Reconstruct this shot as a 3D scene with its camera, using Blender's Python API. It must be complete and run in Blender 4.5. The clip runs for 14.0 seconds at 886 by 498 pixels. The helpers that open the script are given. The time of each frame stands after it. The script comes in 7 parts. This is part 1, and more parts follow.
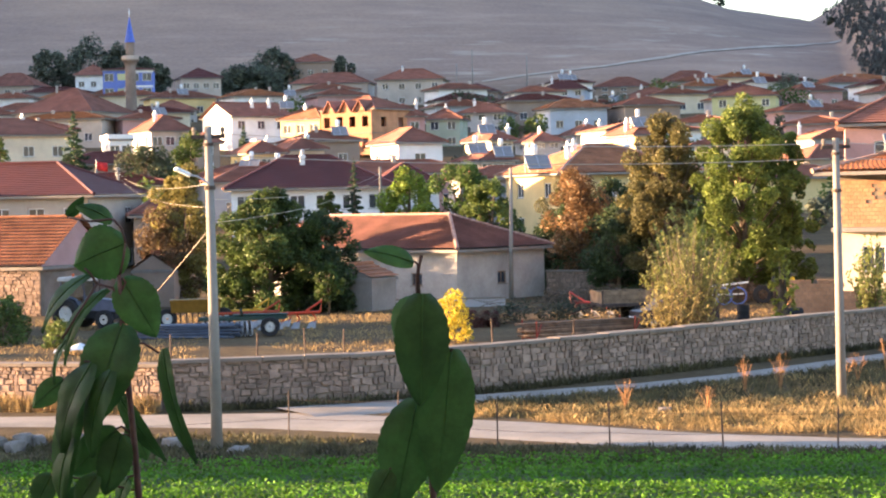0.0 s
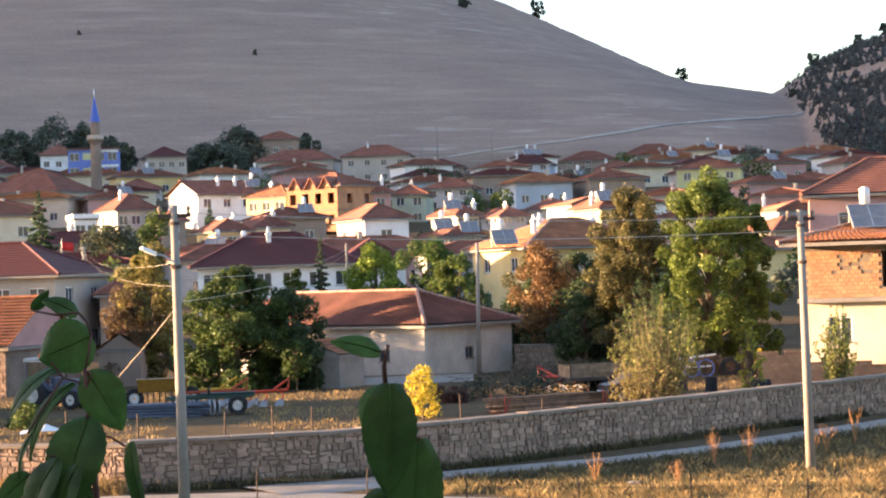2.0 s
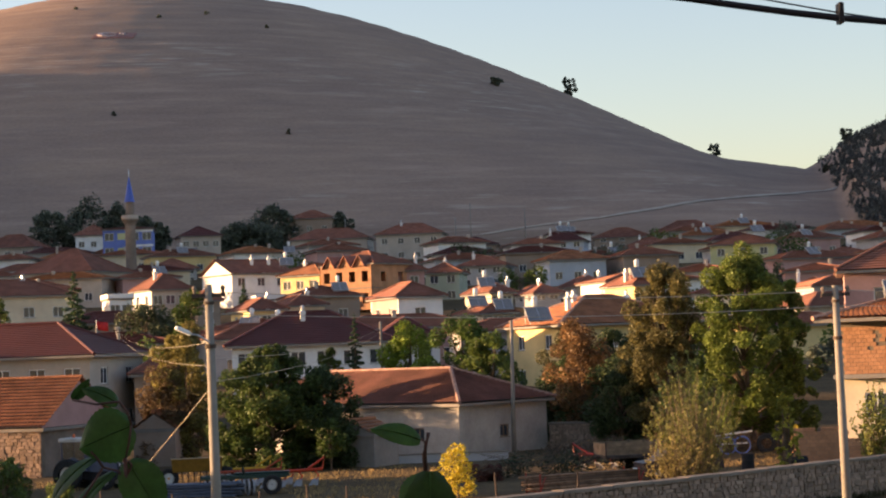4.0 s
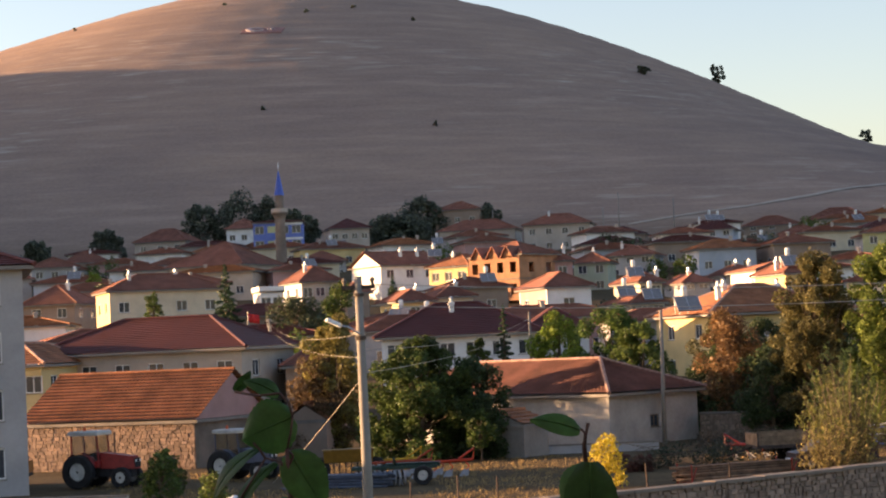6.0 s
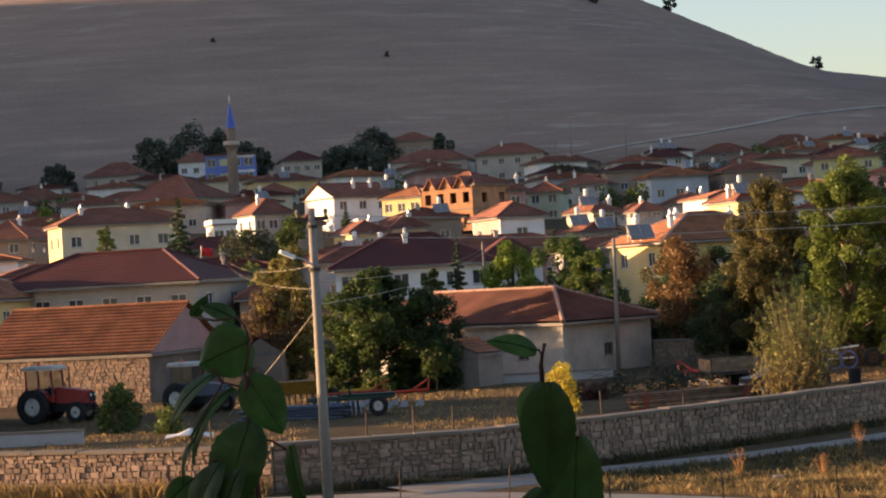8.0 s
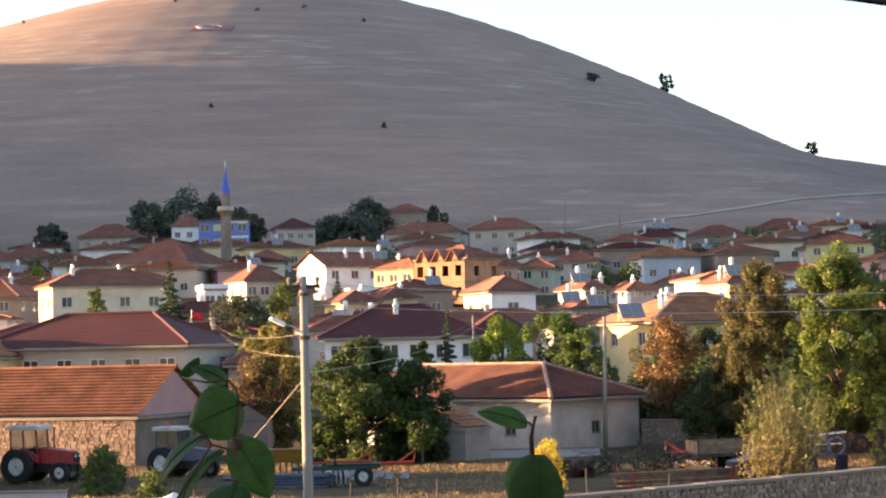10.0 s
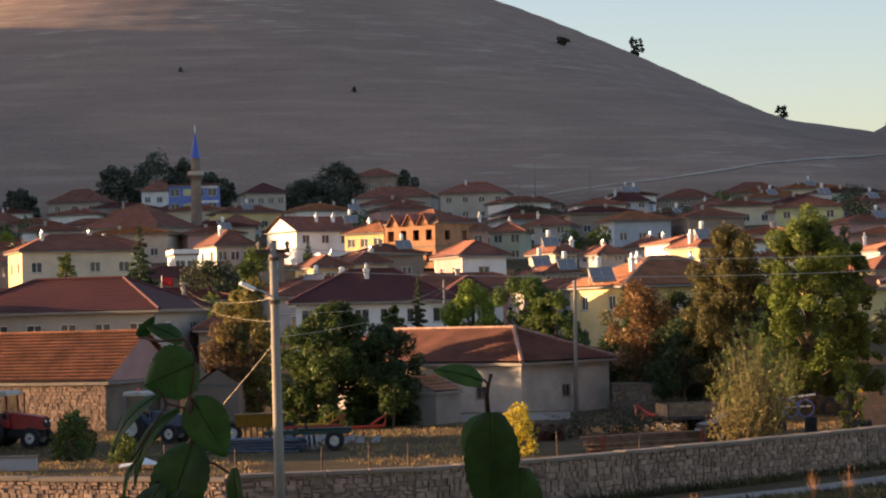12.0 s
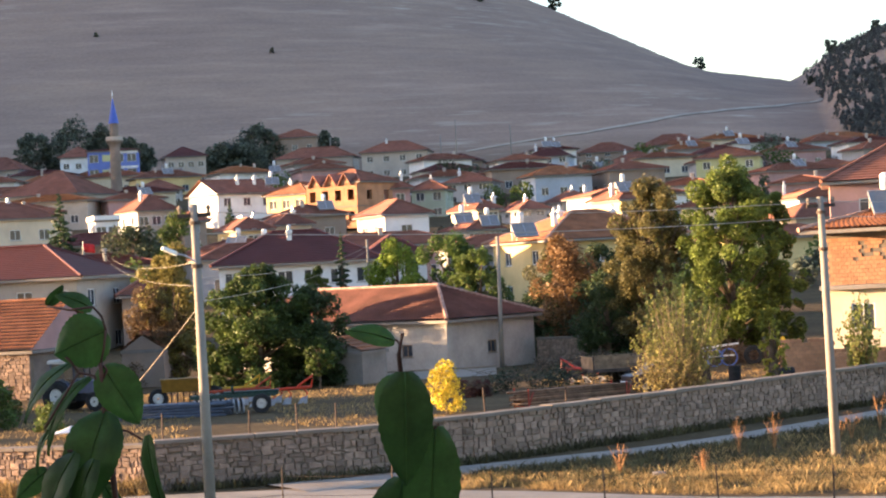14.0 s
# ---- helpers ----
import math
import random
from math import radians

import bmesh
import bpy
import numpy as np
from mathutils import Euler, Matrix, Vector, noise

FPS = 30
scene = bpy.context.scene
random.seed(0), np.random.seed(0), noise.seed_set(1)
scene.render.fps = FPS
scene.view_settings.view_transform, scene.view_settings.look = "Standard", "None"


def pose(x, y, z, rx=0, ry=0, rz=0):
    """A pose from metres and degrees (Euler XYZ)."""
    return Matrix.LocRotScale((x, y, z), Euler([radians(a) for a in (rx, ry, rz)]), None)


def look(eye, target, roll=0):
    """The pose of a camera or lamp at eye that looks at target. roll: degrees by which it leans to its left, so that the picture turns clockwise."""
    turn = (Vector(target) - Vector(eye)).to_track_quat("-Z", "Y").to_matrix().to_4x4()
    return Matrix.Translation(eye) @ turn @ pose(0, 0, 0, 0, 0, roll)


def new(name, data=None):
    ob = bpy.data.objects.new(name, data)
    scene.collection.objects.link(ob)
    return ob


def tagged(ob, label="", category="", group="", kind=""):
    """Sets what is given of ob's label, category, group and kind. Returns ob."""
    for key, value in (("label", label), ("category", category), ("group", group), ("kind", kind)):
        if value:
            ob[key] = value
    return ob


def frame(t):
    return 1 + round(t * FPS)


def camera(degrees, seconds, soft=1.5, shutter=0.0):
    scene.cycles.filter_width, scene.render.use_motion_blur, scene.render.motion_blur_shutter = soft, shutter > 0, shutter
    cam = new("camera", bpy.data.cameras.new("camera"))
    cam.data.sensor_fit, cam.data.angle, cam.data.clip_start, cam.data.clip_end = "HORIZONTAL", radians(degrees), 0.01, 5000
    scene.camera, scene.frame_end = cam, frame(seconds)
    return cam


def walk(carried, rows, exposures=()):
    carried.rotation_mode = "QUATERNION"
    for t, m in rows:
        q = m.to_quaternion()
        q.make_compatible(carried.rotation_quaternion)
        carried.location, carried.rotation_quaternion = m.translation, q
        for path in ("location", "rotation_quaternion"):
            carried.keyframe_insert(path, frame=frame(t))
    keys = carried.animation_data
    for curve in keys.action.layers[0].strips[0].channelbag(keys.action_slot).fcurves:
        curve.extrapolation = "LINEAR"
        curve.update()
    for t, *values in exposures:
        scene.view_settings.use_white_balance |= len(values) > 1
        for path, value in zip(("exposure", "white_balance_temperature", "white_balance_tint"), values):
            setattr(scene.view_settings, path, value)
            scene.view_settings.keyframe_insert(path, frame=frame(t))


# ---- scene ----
cam = camera(25.0, 14.0, soft=2.1)
PATH = [
    (0, 0.0, 6.2, -0.0, -1.442, -1.2),
    (0.5, 0.0007, 6.2007, 0.114, -2.241, -1.418),
    (1.0, 0.0014, 6.2035, 0.196, -1.371, -1.535),
    (1.5, 0.0021, 6.2085, 0.534, -0.215, -1.778),
    (2.0, 0.0014, 6.217, 1.006, 0.693, -1.887),
    (2.5, -0.0014, 6.2254, 1.19, 2.943, -2.043),
    (3, -0.0028, 6.229, 1.166, 3.204, -2.388),
    (3.2, -0.0028, 6.2297, 1.167, 3.223, -2.362),
    (5.5, -0.0156, 6.2283, -3.569, 2.265, -2.352),
    (6, -0.0177, 6.2297, -4.131, 2.859, -2.536),
    (6.5, -0.0184, 6.2297, -4.031, 3.516, -2.674),
    (7, -0.017, 6.2311, -3.959, 5.368, -2.84),
    (7.5, -0.0148, 6.229, -3.472, 3.886, -3.116),
    (8, -0.0212, 6.2191, -2.89, 0.812, -3.199),
    (8.5, -0.0283, 6.2085, -2.602, -1.145, -2.719),
    (9, -0.0304, 6.212, -2.823, 0.652, -2.117),
    (9.2, -0.0304, 6.2134, -2.899, 2.191, -1.63),
    (11.5, -0.0085, 6.2156, -2.228, 3.146, -1.277),
    (12, -0.0064, 6.2071, -1.755, 1.84, -1.477),
    (12.5, -0.0064, 6.2007, -1.471, -0.207, -1.42),
    (13, 0.0, 6.2007, -0.522, -0.134, -2.033),
    (13.5, 0.0071, 6.2049, -0.079, 0.799, -2.683),
    (14, 0.0113, 6.2078, 0.404, 0.564, -3.023),
]


def aim(pan, tilt, roll):
    """Turn of the camera: pan to the right, tilt up, roll, in degrees."""
    return Matrix.Rotation(radians(-pan), 4, "Z") @ Matrix.Rotation(radians(90 + tilt), 4, "X") @ Matrix.Rotation(radians(roll), 4, "Z")


walk(cam, [(t, Matrix.Translation((x, 0.0, z)) @ aim(p, a, r)) for t, x, z, p, a, r in PATH],
     exposures=[(0, 3.12, 6150, 26), (1.2, 3.2, 6150, 26), (2.0, 2.85, 6150, 26), (2.5, 2.10, 6550, 30), (3.0, 1.80, 6700, 28), (3.2, 1.78, 6700, 28), (5.5, 1.85, 6650, 30), (6.5, 1.98, 6700, 30), (7.0, 1.58, 6750, 31), (7.6, 1.48, 6700, 31), (8.05, 1.78, 6350, 26), (8.6, 2.92, 6150, 26), (9.2, 3.10, 6100, 24), (11.4, 1.43, 6700, 30), (12, 1.68, 6550, 28), (12.5, 2.35, 6250, 28), (13.3, 2.70, 6150, 25), (14, 2.70, 6150, 25)])

# ---- world, sun ----
SUN_TO = Vector((-0.985, 0.135, 0.098)).normalized()
world = bpy.data.worlds.new("World")
scene.world = world
world.use_nodes = True
wn = world.node_tree.nodes
wl = world.node_tree.links
sky = wn.new("ShaderNodeTexSky")
sky.sky_type = 'NISHITA'
sky.sun_disc = False
sky.sun_elevation = math.asin(SUN_TO.z)
sky.sun_rotation = math.atan2(SUN_TO.x, SUN_TO.y)
sky.air_density = 1.0
sky.dust_density = 1.0
sky.ozone_density = 1.5
wn["Background"].inputs[1].default_value = 0.11
wl.new(sky.outputs[0], wn["Background"].inputs[0])
sun = new("sun", bpy.data.lights.new("sun", 'SUN'))
sun.data.energy = 5.0
sun.data.angle = radians(0.6)
sun.data.color = (1.0, 0.67, 0.32)
sun.matrix_world = look(SUN_TO * 50, (0, 0, 0))


# ---- materials ----
def mat(name, col, rough=0.85, var=0.12, scale=1.0, fine=12.0, bump=0.25, dist=0.01, col2=None, metal=0.0, spec=0.3, island=0.0,
        obj_rand=0.0, trans=0.0):
    """Base colour varied at two scales, with fine relief. Scales in cycles per metre."""
    m = bpy.data.materials.new(name)
    m.use_nodes = True
    n, l = m.node_tree.nodes, m.node_tree.links
    b = n["Principled BSDF"]
    b.inputs["Roughness"].default_value = rough
    b.inputs["Metallic"].default_value = metal
    b.inputs["Specular IOR Level"].default_value = spec
    geo = n.new("ShaderNodeNewGeometry")
    big, small = n.new("ShaderNodeTexNoise"), n.new("ShaderNodeTexNoise")
    for t, s, d in ((big, scale, 4.0), (small, fine, 6.0)):
        t.inputs["Scale"].default_value = s
        t.inputs["Detail"].default_value = d
        t.inputs["Roughness"].default_value = 0.6
        l.new(geo.outputs["Position"], t.inputs["Vector"])
    ramp = n.new("ShaderNodeValToRGB")
    c2 = col2 or tuple(c * (1 - 2.2 * var) for c in col)
    ramp.color_ramp.elements[0].color = (*c2, 1)
    ramp.color_ramp.elements[1].color = (*(min(1, c * (1 + var)) for c in col), 1)
    ramp.color_ramp.elements[0].position, ramp.color_ramp.elements[1].position = 0.32, 0.68
    l.new(big.outputs["Fac"], ramp.inputs["Fac"])
    hsv = n.new("ShaderNodeHueSaturation")
    l.new(ramp.outputs["Color"], hsv.inputs["Color"])
    mr = n.new("ShaderNodeMapRange")
    mr.inputs["To Min"].default_value, mr.inputs["To Max"].default_value = 1 - 1.6 * var, 1 + 1.6 * var
    l.new(small.outputs["Fac"], mr.inputs["Value"])
    val = mr.outputs["Result"]
    for amount, src in ((island, geo.outputs["Random Per Island"]), (obj_rand, None)):
        if amount:
            if src is None:
                src = n.new("ShaderNodeObjectInfo").outputs["Random"]
            m2 = n.new("ShaderNodeMapRange")
            m2.inputs["To Min"].default_value, m2.inputs["To Max"].default_value = 1 - amount, 1 + amount
            l.new(src, m2.inputs["Value"])
            mm = n.new("ShaderNodeMath")
            mm.operation = 'MULTIPLY'
            l.new(val, mm.inputs[0])
            l.new(m2.outputs["Result"], mm.inputs[1])
            val = mm.outputs[0]
    l.new(val, hsv.inputs["Value"])
    l.new(hsv.outputs["Color"], b.inputs["Base Color"])
    bp = n.new("ShaderNodeBump")
    bp.inputs["Strength"].default_value = bump
    bp.inputs["Distance"].default_value = dist
    l.new(small.outputs["Fac"], bp.inputs["Height"])
    l.new(bp.outputs["Normal"], b.inputs["Normal"])
    if trans:
        tr = n.new("ShaderNodeBsdfTranslucent")
        l.new(hsv.outputs["Color"], tr.inputs["Color"])
        mix = n.new("ShaderNodeMixShader")
        mix.inputs[0].default_value = trans
        l.new(b.outputs[0], mix.inputs[1])
        l.new(tr.outputs[0], mix.inputs[2])
        l.new(mix.outputs[0], n["Material Output"].inputs["Surface"])
    return m


PL = {}


def plaster(key, col, var=0.07):
    if key not in PL:
        PL[key] = mat("plaster_" + key, col, 0.9, var, 0.5, 6.0, 0.3, 0.02)
    return PL[key]


plaster("white", (0.78, 0.77, 0.75)); plaster("cream", (0.64, 0.55, 0.40)); plaster("yellow", (0.68, 0.52, 0.25))
plaster("grey", (0.38, 0.37, 0.37)); plaster("beige", (0.46, 0.40, 0.34)); plaster("bluegrey", (0.42, 0.46, 0.52))
plaster("green", (0.4, 0.44, 0.34)); plaster("lime", (0.52, 0.52, 0.28)); plaster("pink", (0.46, 0.28, 0.26))
plaster("stone", (0.235, 0.185, 0.15), 0.15); plaster("blue", (0.15, 0.21, 0.52)); plaster("brown", (0.31, 0.235, 0.185))
plaster("barnwall", (0.40, 0.37, 0.335), 0.12); plaster("ledge", (0.25, 0.225, 0.20), 0.12)
TILE = mat("roof_tile", (0.235, 0.097, 0.066), 0.8, 0.14, 0.6, 5.0, 0.5, 0.03, island=0.12, obj_rand=0.22)
TILE_OLD = mat("roof_tile_old", (0.31, 0.130, 0.064), 0.85, 0.18, 0.8, 7.0, 0.5, 0.03, island=0.30)
TILE_DARK = mat("roof_sheet_dark", (0.115, 0.036, 0.032), 0.55, 0.10, 0.4, 4.0, 0.2, 0.02, obj_rand=0.1)
TILE_BARN = mat("roof_tile_barn", (0.185, 0.082, 0.062), 0.88, 0.16, 0.7, 6.0, 0.5, 0.03, island=0.12)
RIDGE = mat("ridge_mortar", (0.42, 0.25, 0.19), 0.9, 0.2, 2.0, 9.0, 0.4, 0.02)
BRICK = mat("hollow_brick", (0.40, 0.205, 0.11), 0.9, 0.12, 0.7, 14.0, 0.5, 0.01, island=0.15, obj_rand=0.15)
BRICK_RED = mat("brick_red", (0.30, 0.09, 0.06), 0.9, 0.12, 0.7, 14.0, 0.5, 0.01)
MORTAR = mat("mortar", (0.20, 0.16, 0.12), 0.95, 0.12, 1.5, 20.0, 0.5, 0.01)
CONCRETE = mat("concrete", (0.21, 0.172, 0.138), 0.9, 0.10, 0.8, 18.0, 0.3, 0.004)
POLE_C = mat("pole_concrete", (0.25, 0.225, 0.195), 0.9, 0.08, 1.5, 25.0, 0.3, 0.004)
STONE = mat("wall_stone", (0.26, 0.185, 0.14), 0.92, 0.16, 3.0, 22.0, 0.7, 0.015, island=0.26, obj_rand=0.26)
ROCK = mat("boulder", (0.21, 0.185, 0.16), 0.92, 0.18, 2.0, 15.0, 0.7, 0.02, obj_rand=0.2)
GLASS = mat("window_glass", (0.05, 0.06, 0.075), 0.12, 0.1, 1.0, 2.0, 0.02, 0.001, spec=0.6)
PVC = mat("white_frame", (0.75, 0.75, 0.73), 0.5, 0.04, 1.0, 8.0, 0.05, 0.001)
WOOD = mat("weathered_wood", (0.24, 0.16, 0.10), 0.85, 0.2, 3.0, 30.0, 0.4, 0.004, obj_rand=0.2)
BARK = mat("bark", (0.13, 0.095, 0.065), 0.95, 0.25, 3.0, 25.0, 0.8, 0.02)
RUST = mat("rusty_iron", (0.075, 0.052, 0.042), 0.8, 0.25, 4.0, 30.0, 0.3, 0.002)
ZINC = mat("zinc_sheet", (0.55, 0.56, 0.57), 0.35, 0.08, 1.5, 12.0, 0.1, 0.002, metal=0.7)
PANEL = mat("solar_glass", (0.20, 0.19, 0.19), 0.45, 0.1, 2.0, 10.0, 0.05, 0.001, spec=0.6)
CAB_GLASS = mat("cab_glass", (0.75, 0.78, 0.75), 0.05, 0.02, 1.0, 3.0, 0.0, 0.001)
CAB_GLASS.node_tree.nodes["Principled BSDF"].inputs["Transmission Weight"].default_value = 1.0
WIRE = mat("wire_aluminium", (0.50, 0.45, 0.38), 0.5, 0.08, 2.0, 10.0, 0.05, 0.001, metal=0.5)
RUBBER = mat("rubber", (0.022, 0.022, 0.024), 0.8, 0.2, 3.0, 20.0, 0.4, 0.004)
CABLE = mat("black_cable", (0.02, 0.02, 0.022), 0.55, 0.15, 5.0, 60.0, 0.2, 0.001)


def paint(key, col, rough=0.45):
    k = "paint_" + key
    if k not in PL:
        PL[k] = mat(k, col, rough, 0.12, 3.0, 20.0, 0.12, 0.002, obj_rand=0.05)
    return PL[k]


def leafmat(key, col, var=0.25):
    k = "leaf_" + key
    if k not in PL:
        PL[k] = mat(k, col, 0.6, var, 0.5, 6.0, 0.1, 0.005, island=0.35, trans=0.35, spec=0.25)
    return PL[k]


# ---- mesh helpers ----
class Shape:
    """Collects boxes, tubes and faces into one mesh."""

    def __init__(self):
        self.v, self.f, self.smooth = [], [], False

    def add(self, verts, faces):
        k = len(self.v)
        self.v += [tuple(p) for p in verts]
        self.f += [tuple(i + k for i in f) for f in faces]
        return self

    def box(self, x0, x1, y0, y1, z0, z1, m=None):
        p = [Vector(q) for q in ((x0, y0, z0), (x1, y0, z0), (x1, y1, z0), (x0, y1, z0), (x0, y0, z1), (x1, y0, z1), (x1, y1, z1), (x0, y1, z1))]
        if m:
            p = [m @ q for q in p]
        return self.add(p, ((3, 2, 1, 0), (4, 5, 6, 7), (0, 1, 5, 4), (1, 2, 6, 5), (2, 3, 7, 6), (3, 0, 4, 7)))

    def bbox(self, x0, x1, y0, y1, z0, z1, b, m=None):
        """A box with chamfered vertical and top edges."""
        rings = []
        for z, s in ((z0, 0), (z1 - b, 0), (z1, b)):
            a, c, d, e = x0 + s, x1 - s, y0 + s, y1 - s
            rings += [(a + b, d, z), (c - b, d, z), (c, d + b, z), (c, e - b, z), (c - b, e, z), (a + b, e, z), (a, e - b, z), (a, d + b, z)]
        p = [Vector(q) for q in rings]
        if m:
            p = [m @ q for q in p]
        fs = [tuple(range(7, -1, -1)), tuple(range(16, 24))]
        for r in (0, 8):
            fs += [(r + i, r + (i + 1) % 8, r + 8 + (i + 1) % 8, r + 8 + i) for i in range(8)]
        return self.add(p, fs)

    def tube(self, pts, radii, n=8, caps=True):
        pts = [Vector(p) for p in pts]
        if not hasattr(radii, "__len__"):
            radii = [radii] * len(pts)
        k, rings = len(self.v), []
        for i, p in enumerate(pts):
            d = (pts[min(i + 1, len(pts) - 1)] - pts[max(i - 1, 0)]).normalized()
            a = d.cross(Vector((0, 0, 1)) if abs(d.z) < 0.9 else Vector((1, 0, 0))).normalized()
            b = d.cross(a)
            rings += [tuple(p + (a * math.cos(2 * math.pi * j / n) + b * math.sin(2 * math.pi * j / n)) * radii[i]) for j in range(n)]
        self.v += rings
        for i in range(len(pts) - 1):
            for j in range(n):
                a0, a1 = k + i * n + j, k + i * n + (j + 1) % n
                self.f.append((a0, a1, a1 + n, a0 + n))
        if caps:
            self.f.append(tuple(k + j for j in reversed(range(n))))
            self.f.append(tuple(k + (len(pts) - 1) * n + j for j in range(n)))
        return self

    def disc(self, c, axis, r0, r1, thick, n=20):
        """A ring or wheel of square section round the axis."""
        ax = Vector(axis).normalized()
        a = ax.cross(Vector((0, 0, 1)) if abs(ax.z) < 0.9 else Vector((1, 0, 0))).normalized()
        b = ax.cross(a)
        k = len(self.v)
        e = 0.18 * (r1 - r0)
        prof = [(r0, -thick / 2), (r1 - e, -thick / 2), (r1, -thick / 2 + e), (r1, thick / 2 - e), (r1 - e, thick / 2), (r0, thick / 2)]
        for j in range(n):
            u = a * math.cos(2 * math.pi * j / n) + b * math.sin(2 * math.pi * j / n)
            self.v += [tuple(Vector(c) + u * r + ax * t) for r, t in prof]
        for j in range(n):
            for i in range(6):
                self.f.append((k + j * 6 + i, k + j * 6 + (i + 1) % 6, k + (j + 1) % n * 6 + (i + 1) % 6, k + (j + 1) % n * 6 + i))
        return self

    def mesh(self, name, material):
        me = bpy.data.meshes.new(name)
        me.from_pydata(self.v, [], self.f)
        me.materials.append(material)
        if self.smooth:
            me.polygons.foreach_set("use_smooth", [True] * len(me.polygons))
        me.update()
        return me


def fix_normals(me):
    bm = bmesh.new()
    bm.from_mesh(me)
    bmesh.ops.recalc_face_normals(bm, faces=bm.faces)
    bm.to_mesh(me)
    bm.free()


def part(name, shape, material, parent=None, label="", m=None, smooth=False, fix=True):
    """One mesh object under a thing or a part; top-level where there is no parent."""
    shape.smooth = smooth or shape.smooth
    me = shape.mesh(name, material)
    if fix and len(me.polygons) < 4000:
        fix_normals(me)
    ob = new(name, me)
    if parent:
        ob.parent = parent
    if m:
        ob.matrix_basis = m
    if label:
        ob["label"] = label
    return ob


def thing(name, m, label, category, group="", kind=""):
    ob = new(name)
    ob.empty_display_size = 0.3
    ob.matrix_basis = m
    return tagged(ob, label, category, group, kind)


def lerp(x, xs, ys):
    return float(np.interp(x, xs, ys))


# ---- the land ----
SKY_X = (-420.0, -307.3, -235.3, -194.8, -152.3, -112.6, -53.0, -16.9, 21.0, 51.8, 81.0, 93.2, 107.8, 132.7, 146.2, 157.4, 270.8, 420.0)
SKY_Z = (70.0, 114.2, 133.6, 144.8, 154.3, 156.6, 149.1, 136.1, 122.7, 107.2, 92.6, 84.5, 78.5, 74.9, 67.5, 64.7, 43.0, 40.0)


def hill_top(x):
    r = 34.0 if x < 40 else max(8.0, 34.0 - (x - 40) * .55)
    return sum(lerp(x + r * i / 6, SKY_X, SKY_Z) for i in range(-6, 7)) / 13


def second_hill(x, y):
    """The steep wooded flank across the pass; it comes forward towards the east."""
    e = x * 690.0 / max(y, 300.0) + 6.0
    top = lerp(e, (112, 126, 131, 142, 152, 178, 240, 420), (30, 60, 64.0, 71.5, 77.0, 86.5, 112, 120))
    start = lerp(e, (124, 131, 152, 175, 240), (690, 640, 440, 415, 400))
    s = max(0.0, min(1.0, (y - start) / (715.0 - start)))
    return 26 + (top - 26) * (1 - (1 - s) ** 1.5) - max(0, y - 715) * .5


def west_ridge(x, y):
    """Height of a long unseen ridge, added west of the village to keep the low sun off the upper houses."""
    crest = lerp(y, (308, 345, 470, 560, 640, 700, 790), (0.0, 66.0, 86.0, 110.0, 122.0, 124.0, 60.0)) + 3 * noise.noise((y * .03, 1.0, 4.0))
    return crest * math.exp(-((x + .54 * y + 8) / (.062 * y)) ** 2 / 2) if y > 308 else 0.0


def land(x, y):
    """Height of the ground."""
    z = lerp(y, (-50, 128, 160, 200, 270, 350, 430, 490), (0, 0, 2.0, 4.5, 11.0, 19.0, 27.0, 33.0))
    if y > 470:
        s = (y - 470) / 330.0
        top = hill_top(x) - 30.0
        if s < 1:
            w = 1 - (1 - s) ** 1.22
        else:
            w = 1 - 0.9 * (s - 1) ** 1.2
        z = 31.0 + max(-60.0, top * w)
        z += noise.noise((x * 0.02, y * 0.02, 3.0)) * 0.35 * min(1, max(0, s * 4)) * max(0.0, 1 - s)
        z += (noise.noise((x * 0.10, y * 0.06, 1.0)) * 0.16 + noise.noise((x * 0.3, y * 0.2, 2.0)) * 0.10) * min(1, s * 8)
        # terraces worn along the slope
        if x > 70:
            z = max(z, second_hill(x, y))
        z += 0.16 * math.sin((z + 2.5 * noise.noise((x * 0.012, y * 0.012, 7.0))) * 1.25) * min(1, s * 6)
    elif y > 395 and x > 60:
        z = max(z, second_hill(x, y))
    return max(z, west_ridge(x, y))






